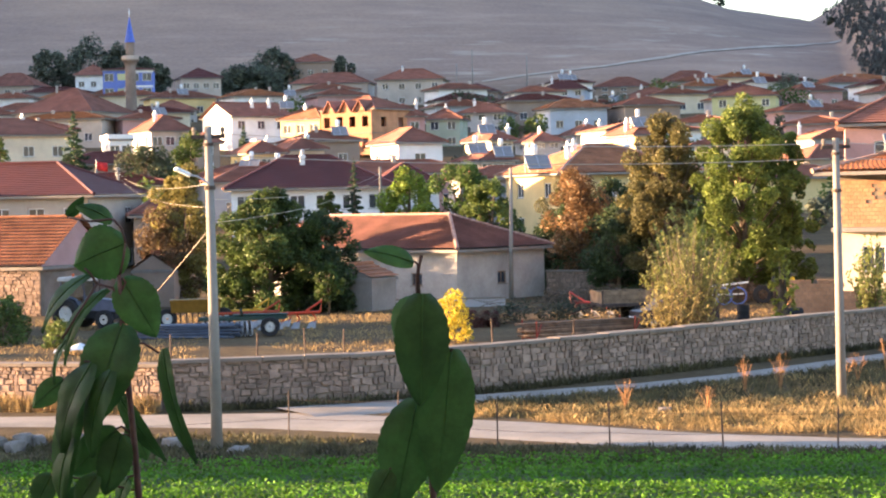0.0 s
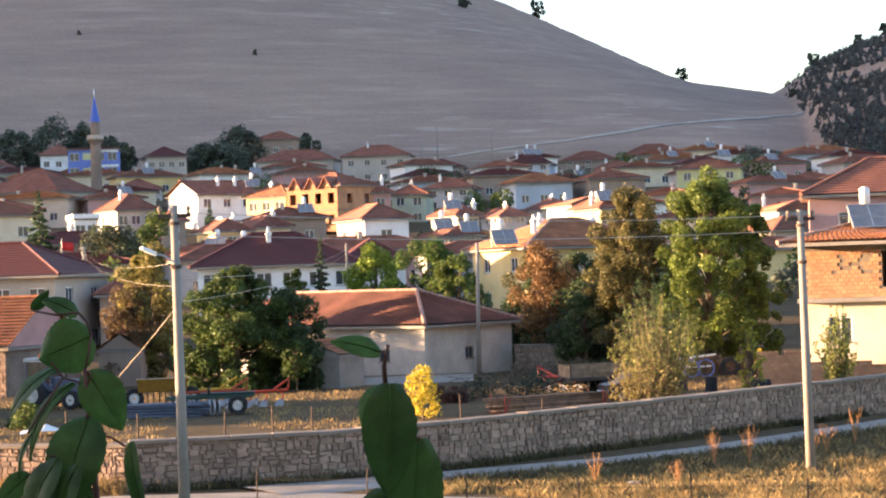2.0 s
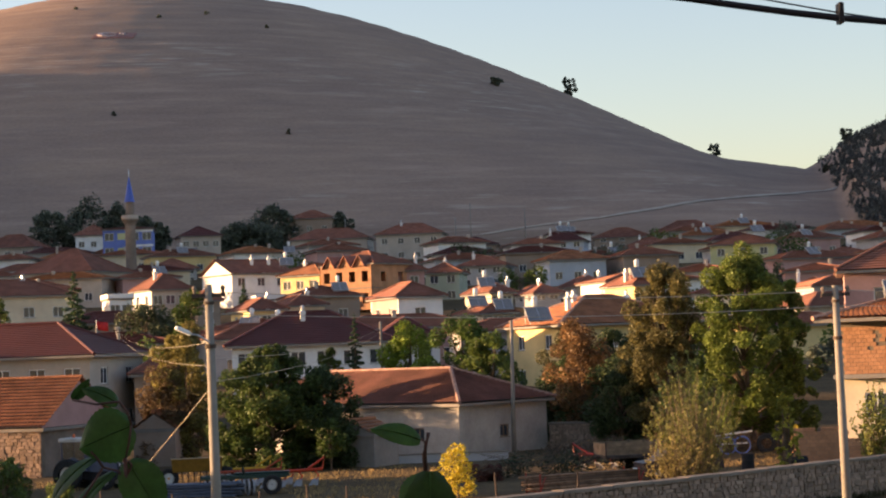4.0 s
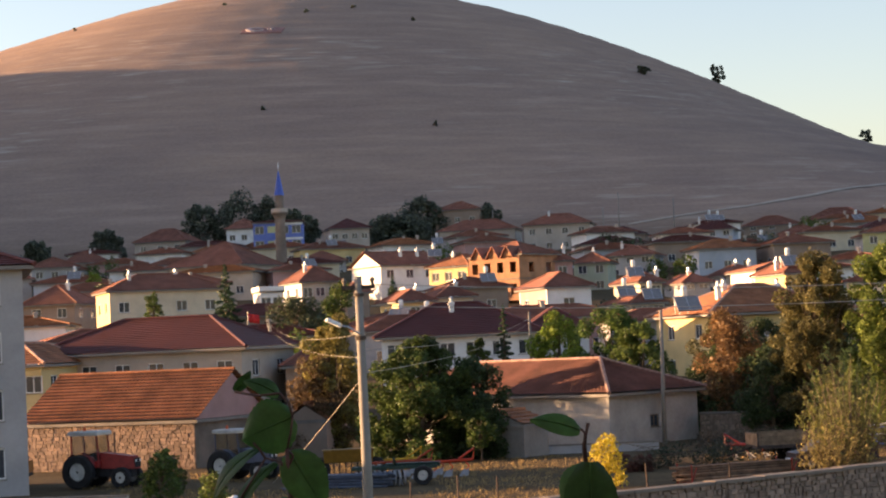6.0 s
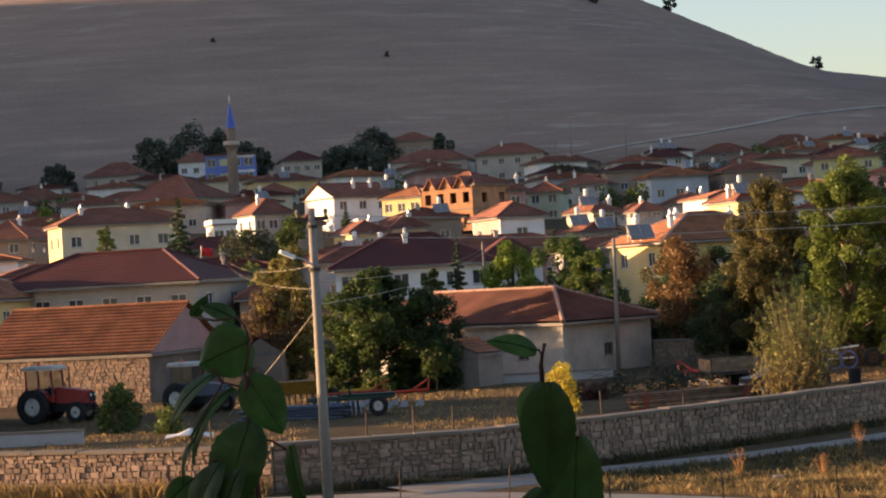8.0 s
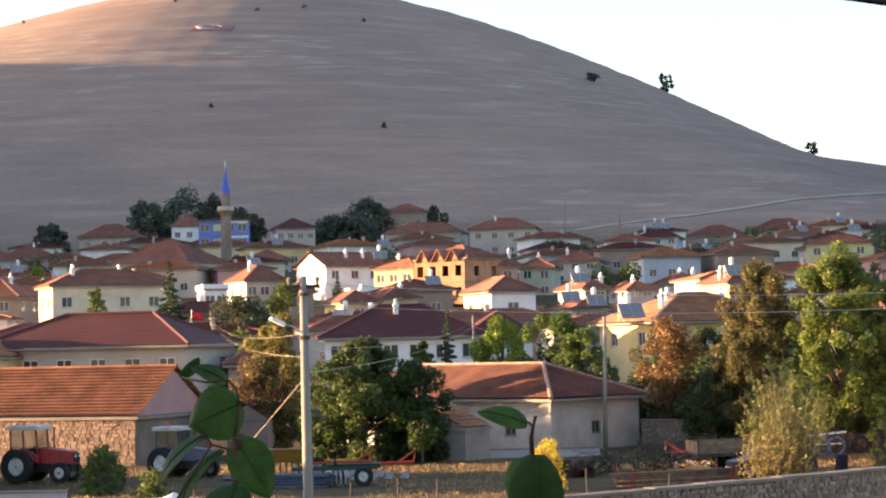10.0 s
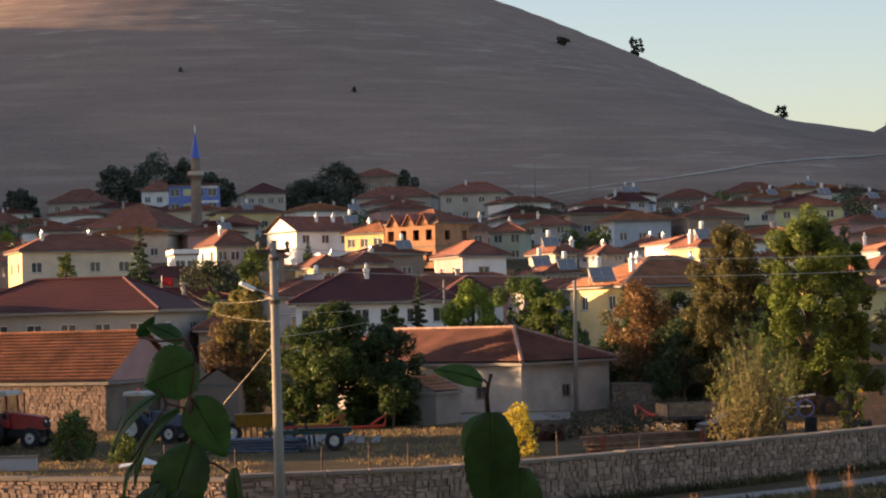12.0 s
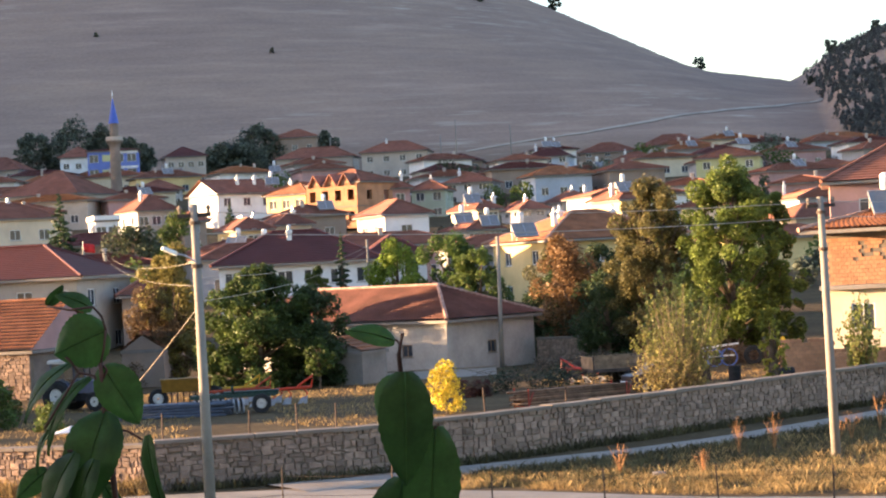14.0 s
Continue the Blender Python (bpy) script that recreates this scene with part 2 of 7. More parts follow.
def ground_material():
    """Dry earth and stubble near by, a brown grassy slope with pale terraces far off."""
    m = bpy.data.materials.new("ground_earth")
    m.use_nodes = True
    n, l = m.node_tree.nodes, m.node_tree.links
    b = n["Principled BSDF"]
    b.inputs["Roughness"].default_value = 1.0
    b.inputs["Specular IOR Level"].default_value = 0.05
    geo = n.new("ShaderNodeNewGeometry")
    sep = n.new("ShaderNodeSeparateXYZ")
    l.new(geo.outputs["Position"], sep.inputs[0])

    def tex(scale, detail, stretch=(1, 1, 1)):
        mp = n.new("ShaderNodeMapping")
        mp.inputs["Scale"].default_value = stretch
        l.new(geo.outputs["Position"], mp.inputs[0])
        t = n.new("ShaderNodeTexNoise")
        t.inputs["Scale"].default_value = scale
        t.inputs["Detail"].default_value = detail
        t.inputs["Roughness"].default_value = 0.62
        l.new(mp.outputs[0], t.inputs["Vector"])
        return t.outputs["Fac"]

    def ramp(src, stops):
        r = n.new("ShaderNodeValToRGB")
        e = r.color_ramp.elements
        e[0].position, e[0].color = stops[0][0], (*stops[0][1], 1)
        e[1].position, e[1].color = stops[-1][0], (*stops[-1][1], 1)
        for p, c in stops[1:-1]:
            e.new(p).color = (*c, 1)
        l.new(src, r.inputs["Fac"])
        return r.outputs["Color"]

    def mix(f, a, c, mode='MIX'):
        x = n.new("ShaderNodeMix")
        x.data_type, x.blend_type = 'RGBA', mode
        for s, v in ((x.inputs["Factor"], f), (x.inputs["A"], a), (x.inputs["B"], c)):
            if hasattr(v, "is_linked"):
                l.new(v, s)
            else:
                s.default_value = v
        return x.outputs["Result"]

    near = ramp(tex(0.35, 6), [(0.3, (0.060, 0.040, 0.025)), (0.5, (0.100, 0.072, 0.040)), (0.7, (0.161, 0.116, 0.060))])
    near = mix(0.5, near, ramp(tex(3.0, 6), [(0.3, (0.057, 0.040, 0.025)), (0.7, (0.169, 0.125, 0.068))]))
    slope = ramp(tex(0.022, 6, (1, 1, 2.0)), [(0.3, (0.238, 0.169, 0.140)), (0.5, (0.314, 0.223, 0.171)), (0.72, (0.420, 0.292, 0.204))])
    slope = mix(0.55, slope, ramp(tex(0.11, 7, (0.3, 0.5, 3.5)), [(0.32, (0.218, 0.155, 0.127)), (0.55, (0.314, 0.223, 0.171)), (0.75, (0.514, 0.371, 0.284))]))
    slope = mix(0.22, slope, ramp(tex(0.9, 6), [(0.3, (0.171, 0.124, 0.097)), (0.7, (0.456, 0.324, 0.242))]))
    # pale terrace banks low on the slope
    streak = ramp(tex(0.15, 3, (0.34, 0.6, 6.0)), [(0.56, (0, 0, 0)), (0.70, (1, 1, 1))])
    patch = ramp(tex(0.010, 2), [(0.45, (0, 0, 0)), (0.62, (1, 1, 1))])
    slope = mix(mix(1.0, streak, patch, 'MULTIPLY'), slope, (0.44, 0.365, 0.29, 1))
    far = n.new("ShaderNodeMapRange")
    far.inputs["From Min"].default_value, far.inputs["From Max"].default_value = 440, 490
    l.new(sep.outputs["Y"], far.inputs["Value"])
    l.new(mix(far.outputs[0], near, slope), b.inputs["Base Color"])
    bp = n.new("ShaderNodeBump")
    bp.inputs["Strength"].default_value = 0.4
    bp.inputs["Distance"].default_value = 0.2
    l.new(tex(1.2, 8), bp.inputs["Height"])
    l.new(bp.outputs["Normal"], b.inputs["Normal"])
    return m


EARTH = ground_material()


def build_ground():
    ys = [-60, -20, 0, 20] + list(np.arange(30, 130, 2.5)) + list(np.arange(130, 470, 6.0)) + list(np.arange(470, 815, 2.4)) \
        + [830, 860, 900, 960, 1050, 1200, 1600, 2500, 4000]
    us = np.linspace(-1, 1, 241)
    s = Shape()
    for y in ys:
        half = 60 + max(0, y) * 0.62
        for u in us:
            x = half * (u * 0.35 + 0.65 * u ** 3)
            s.v.append((x, y, land(x, y)))
    w = len(us)
    for j in range(len(ys) - 1):
        for i in range(w - 1):
            a = j * w + i
            s.f.append((a, a + 1, a + w + 1, a + w))
    ob = part("ground", s, EARTH, smooth=True, fix=False)
    tagged(ob, "dry brown earth rising to a bare grassy hill", "ground", kind="structure")


build_ground()


# ---- houses ----
def wall_panel(s, width, height, thick, holes, m):
    """A wall in local x (along), z (up); outer face at y=0, thickness to +y, with holes (x0, x1, z0, z1)."""
    xs = sorted({0.0, width, *[h[0] for h in holes], *[h[1] for h in holes]})
    zs = sorted({0.0, height, *[h[2] for h in holes], *[h[3] for h in holes]})
    nx, nz = len(xs) - 1, len(zs) - 1

    def solid(i, k):
        if not (0 <= i < nx and 0 <= k < nz):
            return False
        x, z = (xs[i] + xs[i + 1]) / 2, (zs[k] + zs[k + 1]) / 2
        return not any(h[0] < x < h[1] and h[2] < z < h[3] for h in holes)
    vs = [m @ Vector((x, y, z)) for y in (0.0, thick) for z in zs for x in xs]
    n = (nx + 1) * (nz + 1)
    fs = []
    for k in range(nz):
        for i in range(nx):
            if not solid(i, k):
                continue
            a, b, c, d = k * (nx + 1) + i, k * (nx + 1) + i + 1, (k + 1) * (nx + 1) + i + 1, (k + 1) * (nx + 1) + i
            fs += [(a, b, c, d), (d + n, c + n, b + n, a + n)]
            for (di, dk), (p, q) in (((0, -1), (a, b)), ((1, 0), (b, c)), ((0, 1), (c, d)), ((-1, 0), (d, a))):
                if not solid(i + di, k + dk):
                    fs.append((q, p, p + n, q + n))
    s.add(vs, fs)


def window_unit(parent, m, w, h, frame_mat, door=False):
    """A glazed window in an opening: pane, frame with a mullion, sill."""
    f = 0.07
    s = Shape()
    s.box(0, w, 0.08, 0.14, 0, f).box(0, w, 0.08, 0.14, h - f, h).box(0, f, 0.08, 0.14, f, h - f).box(w - f, w, 0.08, 0.14, f, h - f)
    if w > 0.75:
        s.box(w / 2 - f / 2, w / 2 + f / 2, 0.08, 0.14, f, h - f)
    fr = part("window_frame" if not door else "door_frame", s, frame_mat, parent, m=m, fix=False)
    part("pane", Shape().box(f, w - f, 0.105, 0.118, f, h - f), GLASS, fr, fix=False)
    if not door:
        part("sill", Shape().box(-0.06, w + 0.06, -0.05, 0.06, -0.06, 0), plaster("ledge", (0, 0, 0)), fr, fix=False)


def slope_courses(s, a, b, c, d, step, thick=0.06, wave=0.0, period=0.3):
    """Roof slope a-b along the eave, d-c along the ridge: stepped courses of tiles in one sheet, rippled where wave is set."""
    a, b, c, d = (Vector(p) for p in (a, b, c, d))
    n = (b - a).cross(d - a).normalized()
    if n.z < 0:
        n = -n
    rows = max(2, int((d - a).length / step))
    cols = max(1, int((b - a).length / period * 4)) if wave else 1
    for i in range(rows):
        for t, up in ((i / rows, thick), ((i + 1) / rows, 0.008)):
            p, q = a.lerp(d, t), b.lerp(c, t)
            for j in range(cols + 1):
                u = j / cols
                s.v.append(tuple(p.lerp(q, u) + n * (up + (wave * math.sin(u * cols * math.pi / 2) if wave else 0) + .01 * noise.noise((p.x + u * 9, p.y, i * .7)))))
    w = cols + 1
    for r in range(2 * rows - 1):
        for j in range(cols):
            k = r * w + j
            s.f.append((k, k + 1, k + w + 1, k + w))


def hip_roof(parent, x0, x1, y0, y1, z, rh, material, over=0.5, kind="hip", near=False, ridge_mat=None):
    """A pitched roof over a plan rectangle: boarded eaves, tiled slopes, ridge caps; the ridge runs along the longer side."""
    X0, X1, Y0, Y1 = x0 - over, x1 + over, y0 - over, y1 + over
    w, d = X1 - X0, Y1 - Y0
    if kind == "gable_y":
        r0, r1 = Vector(((X0 + X1) / 2, Y0, z + rh)), Vector(((X0 + X1) / 2, Y1, z + rh))
    elif kind == "gable":
        r0, r1 = Vector((X0, (Y0 + Y1) / 2, z + rh)), Vector((X1, (Y0 + Y1) / 2, z + rh))
    elif w >= d:
        r0, r1 = Vector((X0 + d / 2 * 0.95, (Y0 + Y1) / 2, z + rh)), Vector((X1 - d / 2 * 0.95, (Y0 + Y1) / 2, z + rh))
    else:
        r0, r1 = Vector(((X0 + X1) / 2, Y0 + w / 2 * 0.95, z + rh)), Vector(((X0 + X1) / 2, Y1 - w / 2 * 0.95, z + rh))
    A, B, C, D = Vector((X0, Y0, z)), Vector((X1, Y0, z)), Vector((X1, Y1, z)), Vector((X0, Y1, z))
    step, wave, thick = (0.36, 0.035, 0.10) if near else (0.45, 0.0, 0.07)
    if kind == "gable" or (kind == "hip" and w >= d):
        slopes = [(A, B, r1, r0), (C, D, r0, r1)] + ([] if kind == "gable" else [(B, C, r1, r1), (D, A, r0, r0)])
    else:
        slopes = [(B, C, r1, r0), (D, A, r0, r1)] + ([] if kind == "gable_y" else [(A, B, r0, r0), (C, D, r1, r1)])
    roof = part("roof", Shape().box(X0 + .04, X1 - .04, Y0 + .04, Y1 - .04, z - .20, z - .02), plaster("ledge", (0, 0, 0)), parent, fix=False)
    for q in slopes:
        s = Shape()
        slope_courses(s, *q, step, thick, wave, 0.28)
        part("tile_slope", s, material, roof, fix=False)
    segs = [(r0, r1)]
    if kind == "hip":
        segs += [(A, r0), (D, r0), (B, r1), (C, r1)] if w >= d else [(A, r0), (B, r0), (C, r1), (D, r1)]
    for p, q in segs:
        if (q - p).length < 0.3:
            continue
        k = max(2, int((q - p).length / 0.45))
        pts, rad = [], []
        for i in range(k):
            pts += [p.lerp(q, i / k) + Vector((0, 0, .05)), p.lerp(q, (i + .96) / k) + Vector((0, 0, .06))]
            rad += [.14, .115]
        part("ridge_cap", Shape().tube(pts, rad, 6), ridge_mat or material, roof, fix=False)
    if kind in ("gable", "gable_y"):
        g = []
        tri = [(0, 1, 2), (3, 5, 4), (0, 3, 4, 1), (1, 4, 5, 2), (2, 5, 3, 0)]
        if kind == "gable":
            m_ = (y0 + y1) / 2
            for x in (x0, x1 - 0.25):
                g.append(Shape().add([(x + e, q, zz) for e in (0, .25) for q, zz in ((y0, z), (y1, z), (m_, z + rh - .12))], tri))
        else:
            m_ = (x0 + x1) / 2
            for y in (y0, y1 - 0.25):
                g.append(Shape().add([(q, y + e, zz) for e in (0, .25) for q, zz in ((x0, z), (x1, z), (m_, z + rh - .12))], tri))
        return roof, g
    return roof, None


def chimney(parent, x, y, z, h, material, w=0.55, cowl=True):
    s = Shape().bbox(x - w / 2, x + w / 2, y - w / 2, y + w / 2, z - 0.8, z + h, 0.03)
    s.bbox(x - w / 2 - .08, x + w / 2 + .08, y - w / 2 - .08, y + w / 2 + .08, z + h - .25, z + h - .08, 0.03)
    ch = part("chimney", s, material, parent, fix=False)
    if cowl:
        part("cowl", Shape().tube([(x, y, z + h - .02), (x, y, z + h + .3), (x, y, z + h + .32), (x, y, z + h + .5)], [.14, .14, .24, .03], 8), ZINC, ch)


def solar_heater(m, label="rooftop solar water heater with a tilted dark panel and white tank"):
    """A collector on a tilted stand with an upright tank behind it."""
    ob = thing("solar_water_heater", m, label, "solar heater", "solar heaters on the roofs")
    t = Matrix.Rotation(radians(35), 4, "X")
    part("collector", Shape().box(-1.0, 1.0, -1.0, 1.0, 0.28, 0.37, t), PANEL, ob)
    f = Shape().box(-1.05, 1.05, -1.05, -1.0, .25, .40, t).box(-1.05, 1.05, 1.0, 1.05, .25, .40, t).box(-1.05, -1.0, -1, 1, .25, .40, t)
    f.box(1.0, 1.05, -1, 1, .25, .40, t).box(-.025, .025, -1, 1, .36, .385, t)
    part("collector_frame", f, ZINC, ob)
    part("tank", Shape().tube([(0, 1.2, .95), (0, 1.2, 1.0), (0, 1.2, 1.75), (0, 1.2, 1.85)], [.08, .27, .27, .1], 12), PVC, ob, smooth=True)
    for x in (-0.9, 0.9):
        part("leg", Shape().tube([(x, .9, -.6), (x, .9, .95)], .035, 5), ZINC, ob)
    part("stand", Shape().box(-.4, .4, .85, 1.55, .85, .93).tube([(-.35, 1.5, -.6), (-.35, 1.5, .9)], .035, 5).tube([(.35, 1.5, -.6), (.35, 1.5, .9)], .035, 5), ZINC, ob)
    return ob


def house(x, y, z, w, d, h, yaw, wall="white", roof="hip", rh=1.8, rmat=None, floors=2, cols=3, label="", side_cols=2, win=(1.3, 1.25),
          chims=(), near=False, over=0.5, side_wall=None, front=True, ridge_mat=None, name="house", category="house", bare=(), gable=None, frames=None):
    """A village house: front in local -y, its left side in local -x; h is the height of the eaves."""
    ob = thing(name, Matrix.Translation((x, y, z)) @ Matrix.Rotation(radians(yaw), 4, "Z"), label, category)
    wm = plaster(wall, (0.5, 0.5, 0.5)) if isinstance(wall, str) else wall
    th = 0.25
    fl = h / floors
    ww, wh = win
    wh = min(wh, fl * 0.55)

    def holes(length, n):
        if n <= 0:
            return []
        gap = length / n
        return [(gap * (i + .5) - ww / 2, gap * (i + .5) + ww / 2, fl * k + fl * 0.32, fl * k + fl * 0.32 + wh)
                for k in range(floors) for i in range(n) if (k, i) not in bare]
    sides = [("front_wall", w, cols if front else 0, Matrix.Translation((0, 0, 0))),
             ("side_wall", d - 2 * th, side_cols, Matrix.Translation((0, d - th, 0)) @ Matrix.Rotation(radians(-90), 4, "Z")),
             ("side_wall", d - 2 * th, side_cols, Matrix.Translation((w, th, 0)) @ Matrix.Rotation(radians(90), 4, "Z")),
             ("rear_wall", w, 0, Matrix.Translation((w, d, 0)) @ Matrix.Rotation(radians(180), 4, "Z"))]
    c = Matrix.Translation((-w / 2, 0, 0))
    for i, (nm, length, n, m) in enumerate(sides):
        hs = holes(length, n)
        s = Shape()
        wall_panel(s, length, h, th, hs, c @ m)
        wp = part(nm, s, plaster(side_wall, (0.5, 0.5, 0.5)) if side_wall and i == 1 else wm, ob, fix=False)
        for q in hs:
            window_unit(wp, c @ m @ Matrix.Translation((q[0], 0, q[2])), q[1] - q[0], q[3] - q[2], frames or PVC)
    part("floor_slab", Shape().box(-w / 2 + .26, w / 2 - .26, .26, d - .26, 0.02, 0.2), CONCRETE, ob, fix=False)
    if roof in ("hip", "gable", "gable_y"):
        r, g = hip_roof(ob, -w / 2, w / 2, 0, d, h + 0.02, rh, rmat or TILE, over, roof, near, ridge_mat)
        for q in g or ():
            part("gable_wall", q, plaster(gable, (0, 0, 0)) if gable else wm, ob)
        for cx, cy, ch in chims:
            chimney(r, cx, cy * d, h + rh * 0.55, ch * .75 + rh * 0.2, plaster("white" if floors > 1 else "beige", (0, 0, 0)), .42, floors > 1)
    else:
        s = Shape().box(-w / 2 - .2, w / 2 + .2, -.2, d + .2, h, h + .22)
        r = part("roof", s, CONCRETE, ob, fix=False)
        p = Shape().box(-w / 2 - .2, w / 2 + .2, -.2, -.02, h + .22, h + .8).box(-w / 2 - .2, w / 2 + .2, d + .02, d + .2, h + .22, h + .8)
        p.box(-w / 2 - .2, -w / 2 - .02, -.02, d + .02, h + .22, h + .8).box(w / 2 + .02, w / 2 + .2, -.02, d + .02, h + .22, h + .8)
        part("parapet", p, wm, r, fix=False)
    return ob


house(-33.93, 148.0, 0.65, 16.79, 10.0, 6.36, -14, rh=2.51, wall='beige', rmat=TILE_DARK, cols=6, floors=2, label='long beige two-storey house with a dark red hipped roof', over=0.7, ridge_mat=TILE_DARK)
house(-42.40, 143.0, 0.34, 4.99, 9.0, 6.05, -8, rh=1.58, wall='yellow', rmat=TILE_OLD, cols=4, label='yellow house wing with an orange tile roof and pale ridge', ridge_mat=RIDGE)
house(-50.13, 235.0, 7.15, 13.85, 9.0, 7.59, 24, rh=2.03, wall='cream', side_wall='yellow', cols=4, chims=((-4, 0.3, 0.9), (2, 0.5, 1.0)), label='yellow two-storey house with a red tile roof')
house(-63.91, 330.0, 16.40, 14.33, 14.0, 5.38, -20, rh=4.19, wall='beige', cols=3, floors=1, win=(1.2, 2.6), label='beige mosque hall with arched windows and red hipped roof', name='mosque_hall', category='mosque')
house(-36.19, 268.0, 10.21, 5.33, 8.0, 5.84, 27, rh=2.15, wall='beige', side_wall='white', cols=3, chims=((-1, 0.4, 1.2),), label='white rendered house with an orange tile roof')
house(-92.91, 430.0, 26.40, 11.85, 9.0, 5.88, -10, rh=2.95, wall='beige', cols=3, label='beige house with a faded red roof on the slope')
house(-101.87, 400.0, 23.40, 9.24, 9.0, 3.55, 15, rh=2.52, wall='brown', cols=2, label='low brown house with a dark red roof', chims=((1, 0.4, 1),))
house(-93.46, 345.0, 17.90, 8.02, 9.0, 5.61, 18, rh=1.98, wall='grey', side_wall='white', cols=3, label='grey house with one whitewashed wall and red roof')
house(-70.04, 255.0, 9.01, 7.04, 9.0, 5.19, -6, rh=2.57, wall='brown', cols=2, label='brown house with a steep dark red roof', chims=((1, 0.5, 1.4),))
house(-76.01, 440.0, 27.40, 7.86, 9.0, 7.50, 8, rh=2.51, wall='white', cols=3, label='white house with a red roof on the upper slope')
house(-51.16, 430.0, 26.40, 8.54, 9.0, 6.82, 15, rh=2.33, wall='beige', cols=4, label='beige two-storey house with a brown hipped roof', rmat=TILE_DARK)
house(-50.12, 375.0, 20.90, 9.02, 9.0, 2.81, 8, rh=2.15, wall='grey', cols=4, label='grey house with a long red roof')
house(-30.43, 262.0, 9.66, 3.00, 7.0, 4.48, 18, rh=1.35, wall='brown', cols=1, label='small house with an orange roof')
house(-27.09, 303.0, 13.70, 10.28, 9.0, 5.49, 36, rh=2.26, roof='gable', wall='white', cols=3, side_cols=0, label='white two-storey house with a bright gable and red roof', chims=((0, 0.3, 1.2), (3, 0.3, 1.2)))
house(-20.3, 289.5, 12.2, 7.0, 7.0, 5.9, -32, rh=1.7, wall='yellow', cols=3, label='sunlit yellow house with an orange tile roof', rmat=TILE_OLD, chims=((-1, 0.4, 1),))
house(-5.15, 288.0, 12.20, 5.86, 10.0, 5.96, 6, rh=1.82, wall='pink', cols=2, label='dull red unfinished house with a red roof', chims=((2, 0.3, 1.2),))
house(-19.58, 225.0, 6.22, 4.09, 8.0, 5.55, 21, rh=1.30, wall='yellow', cols=3, label='low yellow house with an orange tile roof', chims=((1, 0.4, 1),))
house(-15.52, 232.0, 6.87, 4.18, 8.0, 5.37, 21, rh=1.33, wall='cream', cols=3, label='low cream house with an orange tile roof', chims=((1, 0.4, 1.1),))
house(-2.20, 215.0, 5.29, 5.07, 9.0, 7.02, 21, rh=1.61, wall='white', side_wall='pink', cols=1, label='white house with pink corner walls and brown roof')
house(-11.03, 168.0, 1.90, 13.26, 10.0, 5.46, 6, rh=2.74, wall='white', cols=6, label='long white house with barred windows and a dark red roof', rmat=TILE_DARK, over=0.7, chims=((-0.5, 0.35, 1.1),))
house(-2.98, 178.0, 2.52, 5.50, 9.0, 4.89, 6, rh=2.06, wall='white', cols=2, label='white house wing with a red roof', rmat=TILE_DARK)
house(0.38, 300.0, 13.40, 5.13, 9.0, 4.74, -8, rh=1.55, wall='green', cols=2, label='pale green house with a red roof', chims=((0, 0.4, 1.2),))
house(6.89, 330.0, 16.40, 7.54, 10.0, 3.81, -12, rh=1.71, wall='grey', cols=3, label='grey house with a wide red roof', chims=((-2, 0.4, 1.2),))
house(-23.57, 430.0, 26.99, 16.59, 10.0, 4.50, -6, rh=2.46, wall='beige', cols=4, floors=1, label='long low beige house with a red roof')
house(-30.21, 470.0, 34.39, 10.44, 10.0, 4.50, -6, rh=2.15, wall='brown', cols=3, floors=1, label='brown house high on the slope')
house(-6.22, 420.0, 25.40, 13.91, 10.0, 5.96, -6, rh=2.40, wall='beige', cols=4, label='bare concrete two-storey house with a red roof', chims=((-2, 0.4, 1.2),))
house(7.57, 430.0, 26.40, 9.83, 10.0, 2.60, -6, rh=1.97, wall='brown', cols=3, floors=1, rmat=TILE_DARK, label='brown house with a dark roof')
house(25.22, 405.0, 23.90, 8.34, 10.0, 3.92, -10, rh=2.32, wall='bluegrey', cols=3, label='blue-grey two-storey house with a dark roof', rmat=TILE_DARK, chims=((-3, 0.4, 1),))
house(40.42, 440.0, 27.40, 12.31, 10.0, 2.60, -6, rh=2.27, wall='brown', cols=3, label='brown rendered house with a red roof')
house(56.21, 450.0, 28.40, 14.59, 11.0, 2.80, -6, rh=2.83, wall='grey', cols=4, label='grey house with a wide red roof on the slope')
house(50.90, 335.0, 16.90, 10.68, 10.0, 5.49, -12, rh=1.73, wall='lime', side_wall='yellow', cols=3, label='pale yellow-green house with dormer gables')
house(41.13, 390.0, 22.40, 10.67, 10.0, 2.60, -8, rh=2.23, wall='brown', cols=2, label='brown house with a red roof and solar panel', chims=((-2, 0.4, 1),))
house(7.74, 252.0, 8.73, 3.00, 8.0, 4.69, 24, rh=1.16, wall='cream', cols=2, label='cream house below a red roof', chims=((0, 0.4, 1.2), (2, 0.3, 1.2)))
house(14.75, 275.0, 10.90, 3.77, 8.0, 2.84, 18, rh=1.26, wall='grey', cols=2, label='grey rendered house with a red roof', chims=((0, 0.4, 1.2),))
house(22.25, 290.0, 12.40, 5.17, 8.0, 2.60, 15, rh=1.50, wall='beige', cols=2, label='beige rendered house with a red roof', chims=((0, 0.4, 1.2), (2, 0.4, 1.2)))
house(23.73, 230.0, 6.69, 3.00, 8.0, 6.38, 21, rh=1.06, wall='yellow', cols=2, label='sunlit orange-yellow house with a tile roof', chims=((-1, 0.4, 1.2),))
house(6.46, 225.0, 6.22, 3.95, 8.0, 4.16, 21, rh=1.04, wall='cream', cols=3, label='low cream house with an orange tile roof')
